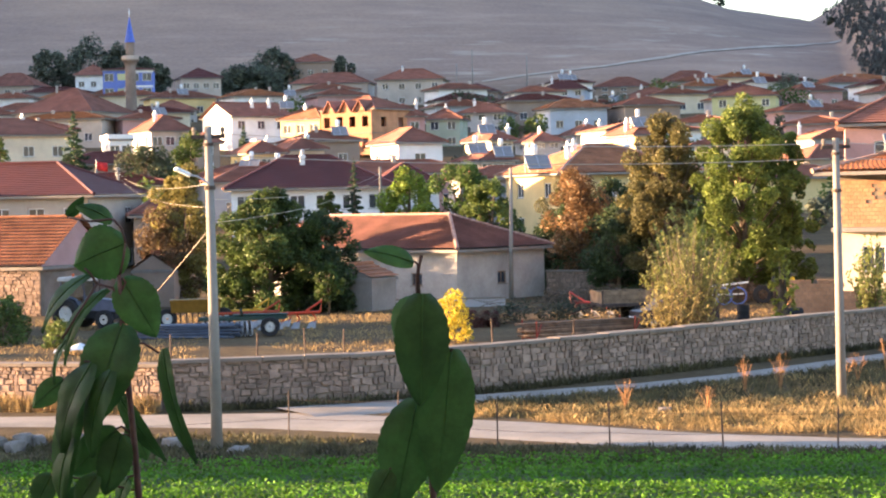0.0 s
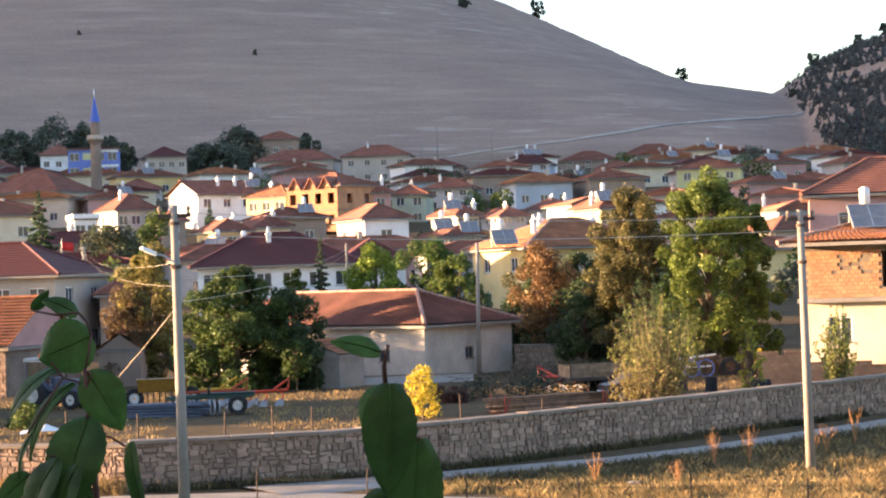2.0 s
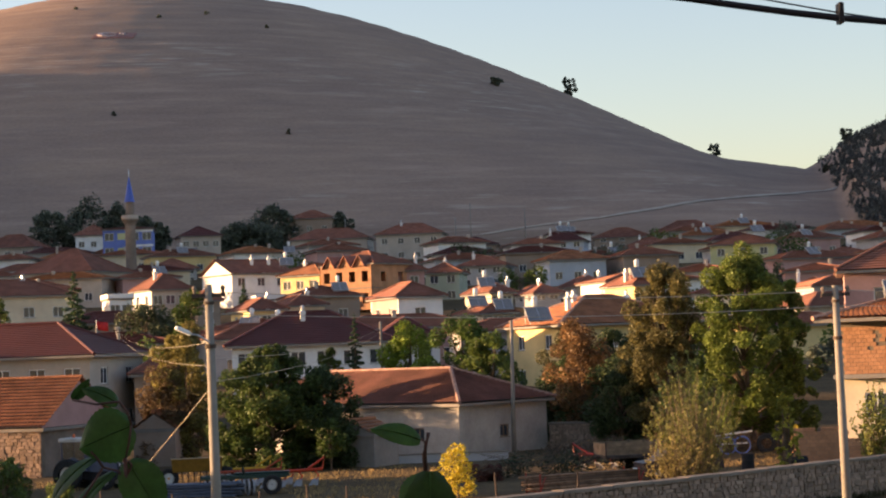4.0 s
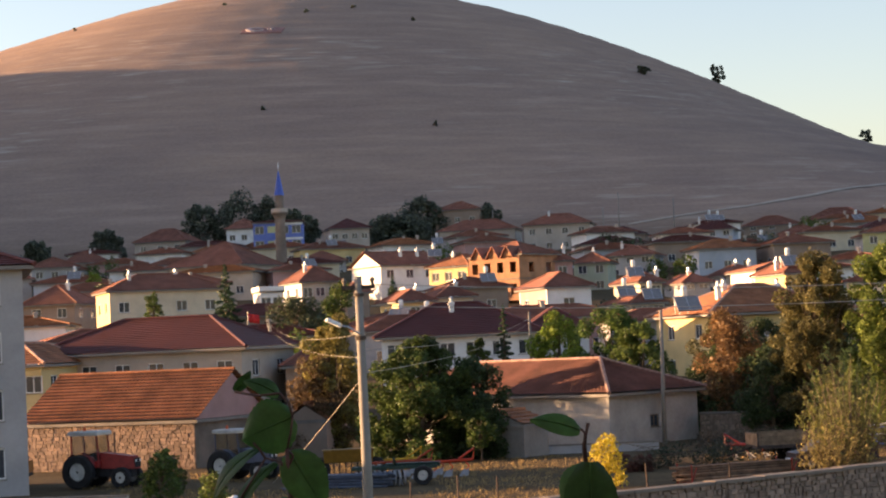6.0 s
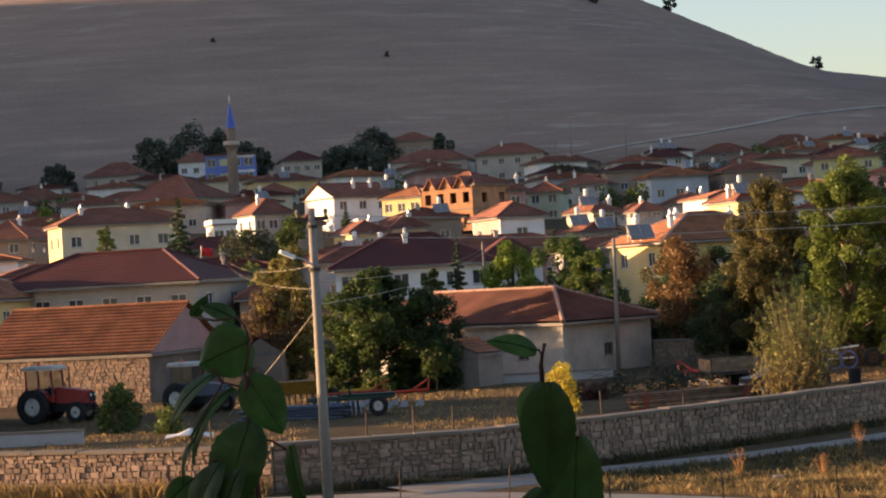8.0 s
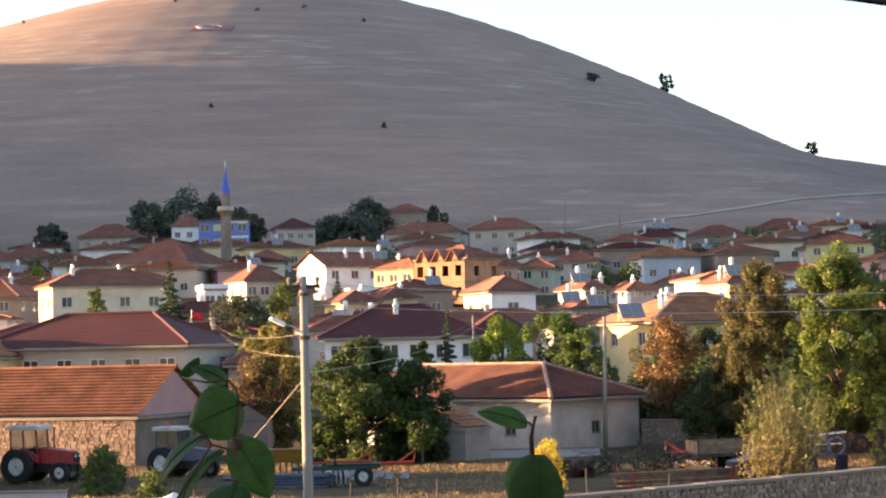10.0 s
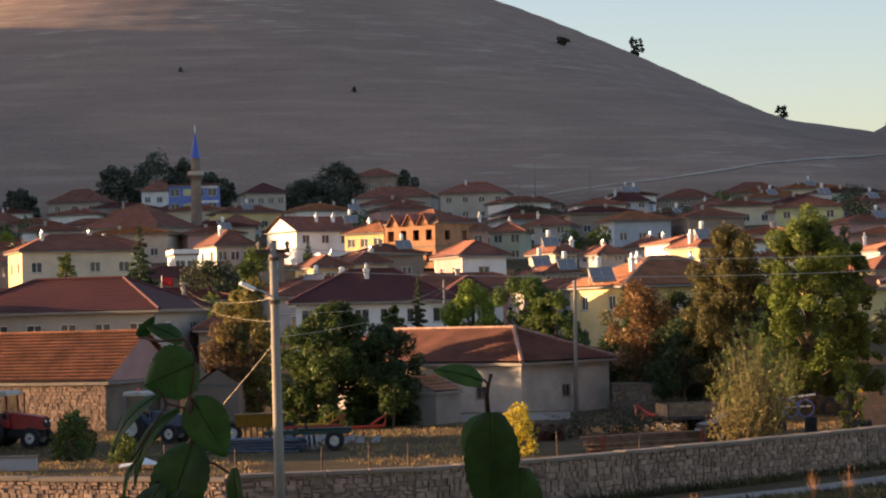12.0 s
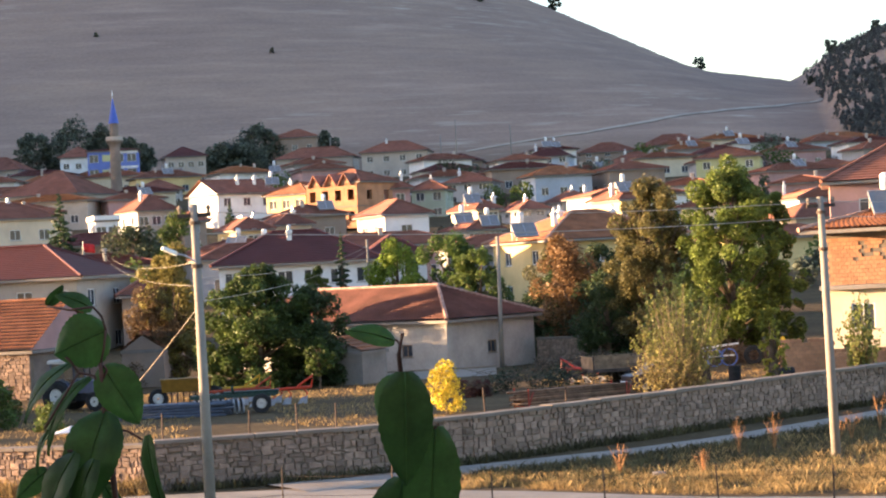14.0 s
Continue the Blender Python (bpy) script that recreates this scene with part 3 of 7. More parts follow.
house(16.2, 172.0, 2.15, 13.0, 11.0, 6.0, 24, rh=2.5, wall='yellow', side_wall='yellow', cols=4, label='yellow house with a broad red hipped roof and pale ridges', ridge_mat=RIDGE, over=0.8, rmat=TILE_OLD, chims=((2.5, 0.45, 0.9), (-2.5, 0.5, 1.1), (-4.2, 0.3, 0.8)))
house(50.60, 270.0, 10.40, 6.26, 9.0, 2.60, -8, rh=1.40, wall='cream', cols=2, label='cream house with a red roof behind trees', chims=((-2, 0.4, 1.6),))
house(69.32, 340.0, 17.40, 9.45, 9.0, 2.60, -8, rh=1.56, wall='beige', cols=2, label='beige rendered house with a red roof')
house(-21.66, 150.0, 1.41, 3.00, 7.0, 4.00, 8, rh=1.13, wall='brown', cols=1, floors=1, label='small brown shed with a red roof')
house(-24.16, 285.0, 11.90, 4.07, 6.0, 2.60, 15, rh=0.80, wall='white', roof='flat', cols=3, label='white flat-roofed annexe with a parapet')
house(-40.78, 255.0, 9.01, 3.00, 6.0, 5.45, 18, rh=0.80, wall='white', roof='flat', cols=2, label='whitewashed flat-roofed annexe with a parapet')
solar_heater(pose(8.24, 171.0, 8.89, 0, 0, 10))
solar_heater(pose(23.11, 231.0, 14.29, 0, 0, 10))
solar_heater(pose(5.85, 253.0, 14.60, 0, 0, 10))
solar_heater(pose(-23.14, 302.0, 20.54, 0, 0, 10))
solar_heater(pose(6.99, 226.0, 11.07, 0, 0, 10))
solar_heater(pose(4.19, 228.0, 11.58, 0, 0, 10))
solar_heater(pose(44.21, 391.0, 23.47, 0, 0, 10))
solar_heater(pose(25.01, 404.0, 30.00, 0, 0, 10))
solar_heater(pose(53.89, 337.0, 24.72, 0, 0, 10))
solar_heater(pose(-53.05, 430.0, 30.56, 0, 0, 10))
solar_heater(pose(-28.08, 375.0, 26.31, 0, 0, 10))
house(-45.00, 195.1, 3.59, 9.92, 8.8, 4.37, 10, rh=1.25, wall='pink', cols=2, floors=1, chims=((0.2, .4, 1.3),), rmat=TILE, over=0.6, label='low pink village house with a red tile roof')
house(-32.02, 194.3, 3.55, 12.25, 9.2, 4.56, 10, rh=1.20, wall='beige', cols=2, floors=1, chims=((0.6, .4, 1.3),), rmat=TILE_DARK, over=0.6, label='low beige village house with a red tile roof')
house(-16.81, 195.3, 3.60, 11.50, 8.4, 4.63, 24, rh=1.45, wall='grey', cols=3, floors=1, chims=((1.5, .4, 1.2),), rmat=TILE, over=0.6, label='low grey village house with a faded red tile roof')
solar_heater(pose(-15.74, 197.3, 9.23, 0, 0, 24))
house(-3.81, 199.9, 3.89, 13.79, 7.5, 4.94, 10, rh=1.29, wall='pink', cols=3, floors=1, chims=((-0.5, .4, 1.2),), rmat=TILE, over=0.6, label='low pink village house with a red tile roof')
house(8.54, 189.2, 3.23, 13.82, 7.7, 4.79, 8, rh=1.11, wall='grey', cols=3, floors=1, chims=((1.8, .4, 1.0),), rmat=TILE, over=0.6, label='low grey village house with a red tile roof')
house(20.50, 198.2, 3.79, 12.22, 8.3, 3.70, 10, rh=1.53, wall='brown', cols=3, floors=1, chims=((3.0, .4, 0.9),), rmat=TILE, over=0.6, label='low brown village house with a red tile roof')
house(35.77, 197.0, 3.71, 13.95, 8.0, 3.86, 18, rh=1.14, wall='yellow', cols=2, floors=1, chims=((-1.7, .4, 1.2),), rmat=TILE, over=0.6, label='low yellow village house with a faded red tile roof')
house(-63.63, 220.1, 5.77, 9.77, 9.1, 5.04, 8, rh=1.18, wall='white', cols=2, floors=1, chims=((1.1, .4, 1.1),), rmat=TILE_OLD, over=0.6, label='low white village house with a red tile roof')
house(-50.52, 209.5, 4.78, 13.81, 8.9, 3.91, 24, rh=1.25, wall='pink', cols=2, floors=1, chims=((2.6, .4, 1.4),), rmat=TILE, over=0.6, label='low pink village house with a faded red tile roof')
house(-36.72, 219.9, 5.75, 10.40, 7.9, 5.06, 10, rh=1.31, wall='brown', cols=2, floors=1, chims=((-2.6, .4, 1.0),), rmat=TILE_DARK, over=0.6, label='low brown village house with a red tile roof')
house(-20.86, 209.3, 4.76, 11.25, 9.0, 4.06, -8, rh=1.56, wall='beige', cols=3, floors=1, chims=((2.5, .4, 1.3),), rmat=TILE, over=0.6, label='low beige village house with a red tile roof')
solar_heater(pose(-20.31, 211.3, 9.83, 0, 0, -8))
house(45.89, 217.9, 5.56, 13.58, 8.9, 4.10, 24, rh=1.53, wall='beige', cols=2, floors=1, chims=((0.7, .4, 1.1),), rmat=TILE, over=0.6, label='low beige village house with a red tile roof')
house(35.74, 245.9, 8.16, 9.06, 8.9, 4.01, -8, rh=1.48, wall='cream', cols=3, floors=1, chims=((1.0, .4, 1.1),), rmat=TILE, over=0.6, label='low cream village house with a red tile roof')
house(50.07, 235.8, 7.22, 13.03, 9.3, 5.05, 14, rh=1.20, wall='bluegrey', cols=2, floors=1, chims=((-0.0, .4, 1.3),), rmat=TILE, over=0.6, label='low bluegrey village house with a faded red tile roof')
house(-82.31, 260.4, 9.51, 10.38, 8.3, 3.86, 8, rh=1.46, wall='bluegrey', cols=3, floors=1, chims=((-1.1, .4, 1.3),), rmat=TILE_DARK, over=0.6, label='low bluegrey village house with a faded red tile roof')
house(-57.25, 262.3, 9.69, 9.10, 8.4, 3.73, 18, rh=1.49, wall='white', cols=2, floors=1, chims=((2.9, .4, 1.0),), rmat=TILE, over=0.6, label='low white village house with a red tile roof')
house(-15.18, 264.7, 9.90, 9.05, 8.9, 4.30, 14, rh=1.49, wall='brown', cols=2, floors=1, chims=((-0.6, .4, 1.3),), rmat=TILE, over=0.6, label='low brown village house with a red tile roof')
solar_heater(pose(-13.45, 266.7, 15.21, 0, 0, 14))
house(28.25, 263.3, 9.78, 13.40, 9.4, 4.85, 18, rh=1.15, wall='white', cols=2, floors=1, chims=((-1.7, .4, 1.3),), rmat=TILE, over=0.6, label='low white village house with a faded red tile roof')
house(-89.66, 284.2, 11.82, 11.75, 8.5, 4.81, 14, rh=1.31, wall='grey', cols=2, floors=1, chims=((-2.0, .4, 1.1),), rmat=TILE, over=0.6, label='low grey village house with a red tile roof')
house(-73.66, 295.6, 12.96, 12.39, 9.3, 4.25, 14, rh=1.36, wall='pink', cols=3, floors=1, chims=((2.0, .4, 1.2),), rmat=TILE, over=0.6, label='low pink village house with a red tile roof')
house(-58.45, 290.8, 12.48, 10.91, 9.3, 4.94, 18, rh=1.58, wall='cream', cols=3, floors=1, chims=((0.4, .4, 1.0),), rmat=TILE, over=0.6, label='low cream village house with a red tile roof')
house(37.64, 286.8, 12.08, 9.63, 9.1, 4.24, -8, rh=1.15, wall='bluegrey', cols=3, floors=1, chims=((0.7, .4, 1.4),), rmat=TILE, over=0.6, label='low bluegrey village house with a faded red tile roof')
house(53.52, 283.5, 11.75, 9.06, 8.9, 3.98, -8, rh=1.15, wall='pink', cols=2, floors=1, chims=((2.1, .4, 1.2),), rmat=TILE, over=0.6, label='low pink village house with a red tile roof')
house(68.92, 283.3, 11.73, 13.13, 8.6, 4.55, -8, rh=1.53, wall='white', cols=2, floors=1, chims=((-1.6, .4, 1.3),), rmat=TILE_DARK, over=0.6, label='low white village house with a red tile roof')
house(-98.93, 323.9, 15.79, 13.99, 7.8, 5.01, 14, rh=1.23, wall='grey', cols=2, floors=1, chims=((-0.4, .4, 1.4),), rmat=TILE, over=0.6, label='low grey village house with a red tile roof')
house(-84.79, 322.2, 15.62, 11.85, 9.1, 4.11, 10, rh=1.35, wall='bluegrey', cols=2, floors=1, chims=((1.8, .4, 1.1),), rmat=TILE, over=0.6, label='low bluegrey village house with a faded red tile roof')
solar_heater(pose(-84.58, 324.2, 20.73, 0, 0, 10))
house(-59.48, 313.6, 14.76, 13.20, 9.4, 5.18, -8, rh=1.17, wall='beige', cols=3, floors=1, chims=((-2.5, .4, 0.9),), rmat=TILE_OLD, over=0.6, label='low beige village house with a red tile roof')
house(-45.90, 317.0, 15.10, 9.07, 9.2, 4.69, 24, rh=1.28, wall='pink', cols=3, floors=1, chims=((-0.6, .4, 1.0),), rmat=TILE, over=0.6, label='low pink village house with a red tile roof')
solar_heater(pose(-44.73, 319.0, 20.79, 0, 0, 24))
house(22.28, 321.7, 15.57, 9.58, 7.8, 4.76, 14, rh=1.54, wall='bluegrey', cols=3, floors=1, chims=((1.6, .4, 1.3),), rmat=TILE_OLD, over=0.6, label='low bluegrey village house with a faded red tile roof')
house(34.21, 322.2, 15.62, 9.50, 9.5, 5.01, 14, rh=1.57, wall='brown', cols=3, floors=1, chims=((-1.0, .4, 1.2),), rmat=TILE, over=0.6, label='low brown village house with a red tile roof')
house(61.37, 320.8, 15.48, 13.90, 8.7, 3.54, 18, rh=1.30, wall='pink', cols=2, floors=1, chims=((1.6, .4, 1.2),), rmat=TILE, over=0.6, label='low pink village house with a red tile roof')
solar_heater(pose(60.37, 322.8, 20.02, 0, 0, 18))
house(76.90, 318.7, 15.27, 13.84, 9.5, 4.47, 8, rh=1.37, wall='grey', cols=2, floors=1, chims=((-0.7, .4, 1.4),), rmat=TILE_OLD, over=0.6, label='low grey village house with a faded red tile roof')
house(-105.94, 346.6, 18.06, 13.73, 8.6, 4.22, 18, rh=1.34, wall='brown', cols=3, floors=1, chims=((0.4, .4, 1.0),), rmat=TILE_DARK, over=0.6, label='low brown village house with a faded red tile roof')
solar_heater(pose(-104.85, 348.6, 23.27, 0, 0, 18))
house(-78.97, 347.6, 18.16, 10.58, 8.7, 4.18, 10, rh=1.31, wall='white', cols=3, floors=1, chims=((-1.5, .4, 1.3),), rmat=TILE, over=0.6, label='low white village house with a faded red tile roof')
house(-63.28, 348.1, 18.21, 13.89, 8.7, 4.89, 10, rh=1.33, wall='yellow', cols=2, floors=1, chims=((2.2, .4, 1.1),), rmat=TILE, over=0.6, label='low yellow village house with a red tile roof')
solar_heater(pose(-63.51, 350.1, 24.10, 0, 0, 10))
house(-48.94, 344.4, 17.84, 11.91, 9.1, 4.21, 18, rh=1.22, wall='cream', cols=2, floors=1, chims=((0.0, .4, 1.1),), rmat=TILE_DARK, over=0.6, label='low cream village house with a red tile roof')
house(-34.89, 348.2, 18.22, 9.95, 8.0, 3.97, -8, rh=1.54, wall='white', cols=2, floors=1, chims=((0.8, .4, 0.9),), rmat=TILE_DARK, over=0.6, label='low white village house with a red tile roof')
house(-20.78, 339.4, 17.34, 9.36, 8.9, 3.65, 8, rh=1.34, wall='bluegrey', cols=3, floors=1, chims=((-1.7, .4, 1.1),), rmat=TILE, over=0.6, label='low bluegrey village house with a red tile roof')
house(4.71, 348.8, 18.28, 11.12, 9.1, 3.94, 14, rh=1.25, wall='bluegrey', cols=2, floors=1, chims=((-0.4, .4, 1.1),), rmat=TILE, over=0.6, label='low bluegrey village house with a faded red tile roof')
house(17.34, 345.6, 17.96, 11.84, 8.4, 4.89, 10, rh=1.21, wall='brown', cols=2, floors=1, chims=((1.2, .4, 1.1),), rmat=TILE_DARK, over=0.6, label='low brown village house with a red tile roof')
house(29.05, 343.0, 17.70, 10.83, 8.9, 3.70, 24, rh=1.33, wall='brown', cols=2, floors=1, chims=((-0.6, .4, 1.4),), rmat=TILE, over=0.6, label='low brown village house with a faded red tile roof')
solar_heater(pose(30.36, 345.0, 22.40, 0, 0, 24))
house(54.09, 349.1, 18.31, 10.84, 7.8, 4.16, 14, rh=1.48, wall='grey', cols=3, floors=1, chims=((1.9, .4, 1.0),), rmat=TILE, over=0.6, label='low grey village house with a red tile roof')
house(82.19, 349.3, 18.33, 11.73, 7.7, 4.84, 18, rh=1.55, wall='grey', cols=2, floors=1, chims=((-2.8, .4, 1.2),), rmat=TILE, over=0.6, label='low grey village house with a red tile roof')
house(-116.83, 368.1, 20.21, 11.61, 8.3, 4.80, 18, rh=1.35, wall='cream', cols=2, floors=1, chims=((1.2, .4, 1.4),), rmat=TILE_OLD, over=0.6, label='low cream village house with a faded red tile roof')
house(-100.90, 369.9, 20.39, 10.89, 8.4, 3.65, -8, rh=1.46, wall='bluegrey', cols=2, floors=1, chims=((-0.5, .4, 1.1),), rmat=TILE, over=0.6, label='low bluegrey village house with a red tile roof')
house(-89.09, 373.9, 20.79, 10.60, 8.6, 4.16, 10, rh=1.25, wall='pink', cols=2, floors=1, chims=((-1.2, .4, 1.0),), rmat=TILE, over=0.6, label='low pink village house with a faded red tile roof')
house(-74.33, 365.2, 19.92, 13.00, 7.9, 4.03, 14, rh=1.40, wall='white', cols=3, floors=1, chims=((0.6, .4, 1.0),), rmat=TILE, over=0.6, label='low white village house with a faded red tile roof')
house(-33.43, 376.9, 21.09, 11.01, 8.8, 5.12, 24, rh=1.30, wall='white', cols=2, floors=1, chims=((2.7, .4, 1.3),), rmat=TILE_OLD, over=0.6, label='low white village house with a red tile roof')
house(-18.45, 375.8, 20.98, 9.29, 9.3, 5.07, 18, rh=1.50, wall='pink', cols=3, floors=1, chims=((0.6, .4, 1.0),), rmat=TILE, over=0.6, label='low pink village house with a faded red tile roof')
house(4.93, 375.4, 20.94, 11.58, 8.6, 3.59, 10, rh=1.51, wall='white', cols=2, floors=1, chims=((1.9, .4, 0.9),), rmat=TILE_DARK, over=0.6, label='low white village house with a red tile roof')
house(18.57, 377.5, 21.15, 9.41, 8.6, 4.77, 10, rh=1.31, wall='white', cols=2, floors=1, chims=((1.7, .4, 1.1),), rmat=TILE, over=0.6, label='low white village house with a faded red tile roof')
house(44.75, 369.4, 20.34, 10.53, 8.9, 4.29, 10, rh=1.15, wall='cream', cols=3, floors=1, chims=((1.1, .4, 1.3),), rmat=TILE, over=0.6, label='low cream village house with a faded red tile roof')
house(55.81, 370.3, 20.43, 10.19, 8.4, 4.46, 8, rh=1.55, wall='white', cols=2, floors=1, chims=((-1.3, .4, 1.1),), rmat=TILE_DARK, over=0.6, label='low white village house with a red tile roof')
house(70.59, 372.8, 20.68, 9.94, 7.7, 4.14, 18, rh=1.46, wall='pink', cols=3, floors=1, chims=((-0.3, .4, 1.1),), rmat=TILE, over=0.6, label='low pink village house with a faded red tile roof')
solar_heater(pose(68.96, 374.8, 25.82, 0, 0, 18))
house(84.98, 374.9, 20.89, 11.01, 8.7, 4.92, 10, rh=1.12, wall='white', cols=2, floors=1, chims=((-0.4, .4, 1.3),), rmat=TILE_DARK, over=0.6, label='low white village house with a red tile roof')
house(-123.40, 402.1, 23.61, 13.11, 8.2, 4.16, -8, rh=1.46, wall='beige', cols=3, floors=1, chims=((2.9, .4, 1.3),), rmat=TILE, over=0.6, label='low beige village house with a faded red tile roof')
house(-86.22, 397.7, 23.17, 9.51, 8.0, 4.71, -8, rh=1.28, wall='white', cols=2, floors=1, chims=((0.4, .4, 1.0),), rmat=TILE, over=0.6, label='low white village house with a faded red tile roof')
house(-75.09, 402.2, 23.62, 9.68, 8.3, 4.31, 18, rh=1.56, wall='grey', cols=3, floors=1, chims=((-1.4, .4, 1.3),), rmat=TILE_OLD, over=0.6, label='low grey village house with a faded red tile roof')
house(-63.41, 405.7, 23.97, 11.80, 8.0, 4.45, -8, rh=1.16, wall='cream', cols=2, floors=1, chims=((-1.3, .4, 1.3),), rmat=TILE, over=0.6, label='low cream village house with a faded red tile roof')
house(-50.59, 395.3, 22.93, 13.06, 8.3, 4.27, 18, rh=1.41, wall='yellow', cols=2, floors=1, chims=((-2.0, .4, 1.1),), rmat=TILE, over=0.6, label='low yellow village house with a red tile roof')
solar_heater(pose(-51.05, 397.3, 28.20, 0, 0, 18))
house(-36.75, 395.4, 22.94, 10.32, 8.2, 4.47, 8, rh=1.30, wall='cream', cols=3, floors=1, chims=((0.6, .4, 1.1),), rmat=TILE_OLD, over=0.6, label='low cream village house with a red tile roof')
house(-21.18, 400.9, 23.49, 10.41, 8.4, 5.01, 24, rh=1.38, wall='grey', cols=3, floors=1, chims=((0.2, .4, 1.1),), rmat=TILE, over=0.6, label='low grey village house with a faded red tile roof')
house(4.75, 401.4, 23.54, 10.52, 7.6, 4.51, 24, rh=1.35, wall='white', cols=3, floors=1, chims=((2.8, .4, 1.1),), rmat=TILE, over=0.6, label='low white village house with a red tile roof')
house(55.60, 405.1, 23.91, 13.03, 9.0, 3.88, 10, rh=1.36, wall='grey', cols=2, floors=1, chims=((-2.3, .4, 1.2),), rmat=TILE_OLD, over=0.6, label='low grey village house with a red tile roof')
solar_heater(pose(54.57, 407.1, 28.79, 0, 0, 10))
house(68.09, 397.5, 23.15, 13.48, 8.3, 4.89, 8, rh=1.12, wall='white', cols=2, floors=1, chims=((-0.3, .4, 1.1),), rmat=TILE_DARK, over=0.6, label='low white village house with a faded red tile roof')
house(83.76, 406.7, 24.07, 10.03, 9.3, 4.00, 14, rh=1.52, wall='bluegrey', cols=3, floors=1, chims=((2.4, .4, 0.9),), rmat=TILE, over=0.6, label='low bluegrey village house with a red tile roof')
house(-108.20, 431.4, 26.54, 11.08, 9.2, 3.79, 8, rh=1.23, wall='white', cols=2, floors=1, chims=((0.0, .4, 1.0),), rmat=TILE_DARK, over=0.6, label='low white village house with a red tile roof')
house(-79.94, 421.2, 25.52, 13.63, 8.1, 4.63, 24, rh=1.32, wall='grey', cols=2, floors=1, chims=((0.2, .4, 0.9),), rmat=TILE_DARK, over=0.6, label='low grey village house with a red tile roof')
house(-66.82, 426.0, 26.00, 13.94, 7.9, 3.82, 14, rh=1.59, wall='cream', cols=2, floors=1, chims=((0.7, .4, 1.4),), rmat=TILE_OLD, over=0.6, label='low cream village house with a red tile roof')
solar_heater(pose(-65.26, 428.0, 30.82, 0, 0, 14))
house(27.84, 426.3, 26.03, 9.56, 8.8, 4.24, 8, rh=1.23, wall='white', cols=2, floors=1, chims=((2.1, .4, 1.2),), rmat=TILE_DARK, over=0.6, label='low white village house with a faded red tile roof')
solar_heater(pose(28.22, 428.3, 31.27, 0, 0, 8))
house(54.31, 420.1, 25.41, 11.48, 8.4, 4.24, 10, rh=1.16, wall='grey', cols=2, floors=1, chims=((0.4, .4, 1.2),), rmat=TILE, over=0.6, label='low grey village house with a faded red tile roof')
house(65.58, 424.0, 25.80, 13.10, 9.1, 4.76, 10, rh=1.29, wall='cream', cols=2, floors=1, chims=((-2.0, .4, 1.2),), rmat=TILE_OLD, over=0.6, label='low cream village house with a faded red tile roof')
solar_heater(pose(65.22, 426.0, 31.55, 0, 0, 10))
house(89.61, 424.9, 25.89, 13.93, 8.4, 3.75, 10, rh=1.30, wall='white', cols=2, floors=1, chims=((-2.5, .4, 1.2),), rmat=TILE_OLD, over=0.6, label='low white village house with a red tile roof')
house(13.28, 380.0, 21.40, 3.00, 8.0, 2.60, 0, rh=1.30, wall='grey', cols=1, floors=1, roof='gable_y', rmat=TILE_DARK, label='small grey gabled shop in a row', over=0.2)
house(15.51, 380.0, 21.40, 3.00, 8.0, 2.60, 0, rh=1.30, wall='grey', cols=1, floors=1, roof='gable_y', rmat=TILE_DARK, label='small grey gabled shop in a row', over=0.2)
house(17.74, 380.0, 21.40, 3.00, 8.0, 2.60, 0, rh=1.30, wall='grey', cols=1, floors=1, roof='gable_y', rmat=TILE_DARK, label='small grey gabled shop in a row', over=0.2)
house(19.97, 380.0, 21.40, 3.00, 8.0, 2.60, 0, rh=1.30, wall='grey', cols=1, floors=1, roof='gable_y', rmat=TILE_DARK, label='small grey gabled shop in a row', over=0.2)


# ---- poles, minaret ----
def power_pole(x, y, z, h, lean, label, cross=True, r0=0.15, r1=0.095):
    ob = thing("power_pole", Matrix.Translation((x, y, z)) @ Matrix.Rotation(radians(lean), 4, "Y"), label, "power pole", "poles along the road")
    part("shaft", Shape().tube([(0, 0, -0.3), (0, 0, h * 0.4), (0, 0, h)], [r0, (r0 * 0.6 + r1 * 0.4), r1], 12), POLE_C, ob, smooth=True)
    if cross:
        arm = part("crossarm", Shape().box(-.42, .42, -.05, .05, h - .32, h - .22), RUST, ob)
        for dx in (-.36, .36):
            part("insulator", Shape().tube([(dx, 0, h - .22), (dx, 0, h - .12), (dx, 0, h - .10), (dx, 0, h - .02)], [.03, .05, .07, .03], 8), CONCRETE, arm)
        part("band", Shape().tube([(0, 0, h - 1.6), (0, 0, h - 1.5)], r1 + .05, 10).tube([(0, 0, h - .5), (0, 0, h - .42)], r1 + .04, 10), RUST, ob)
    return ob


P1 = power_pole(-5.80, 50.3, 0.0, 8.15, -0.3, "tall tapered concrete power pole with a small crossarm")
P2 = power_pole(11.71, 59.0, 0.0, 7.75, -0.5, "tapered concrete power pole standing in dry grass")
P3 = power_pole(4.09, 121.4, 0.0, 8.0, 0.9, "concrete power pole beside the low barn", cross=False)


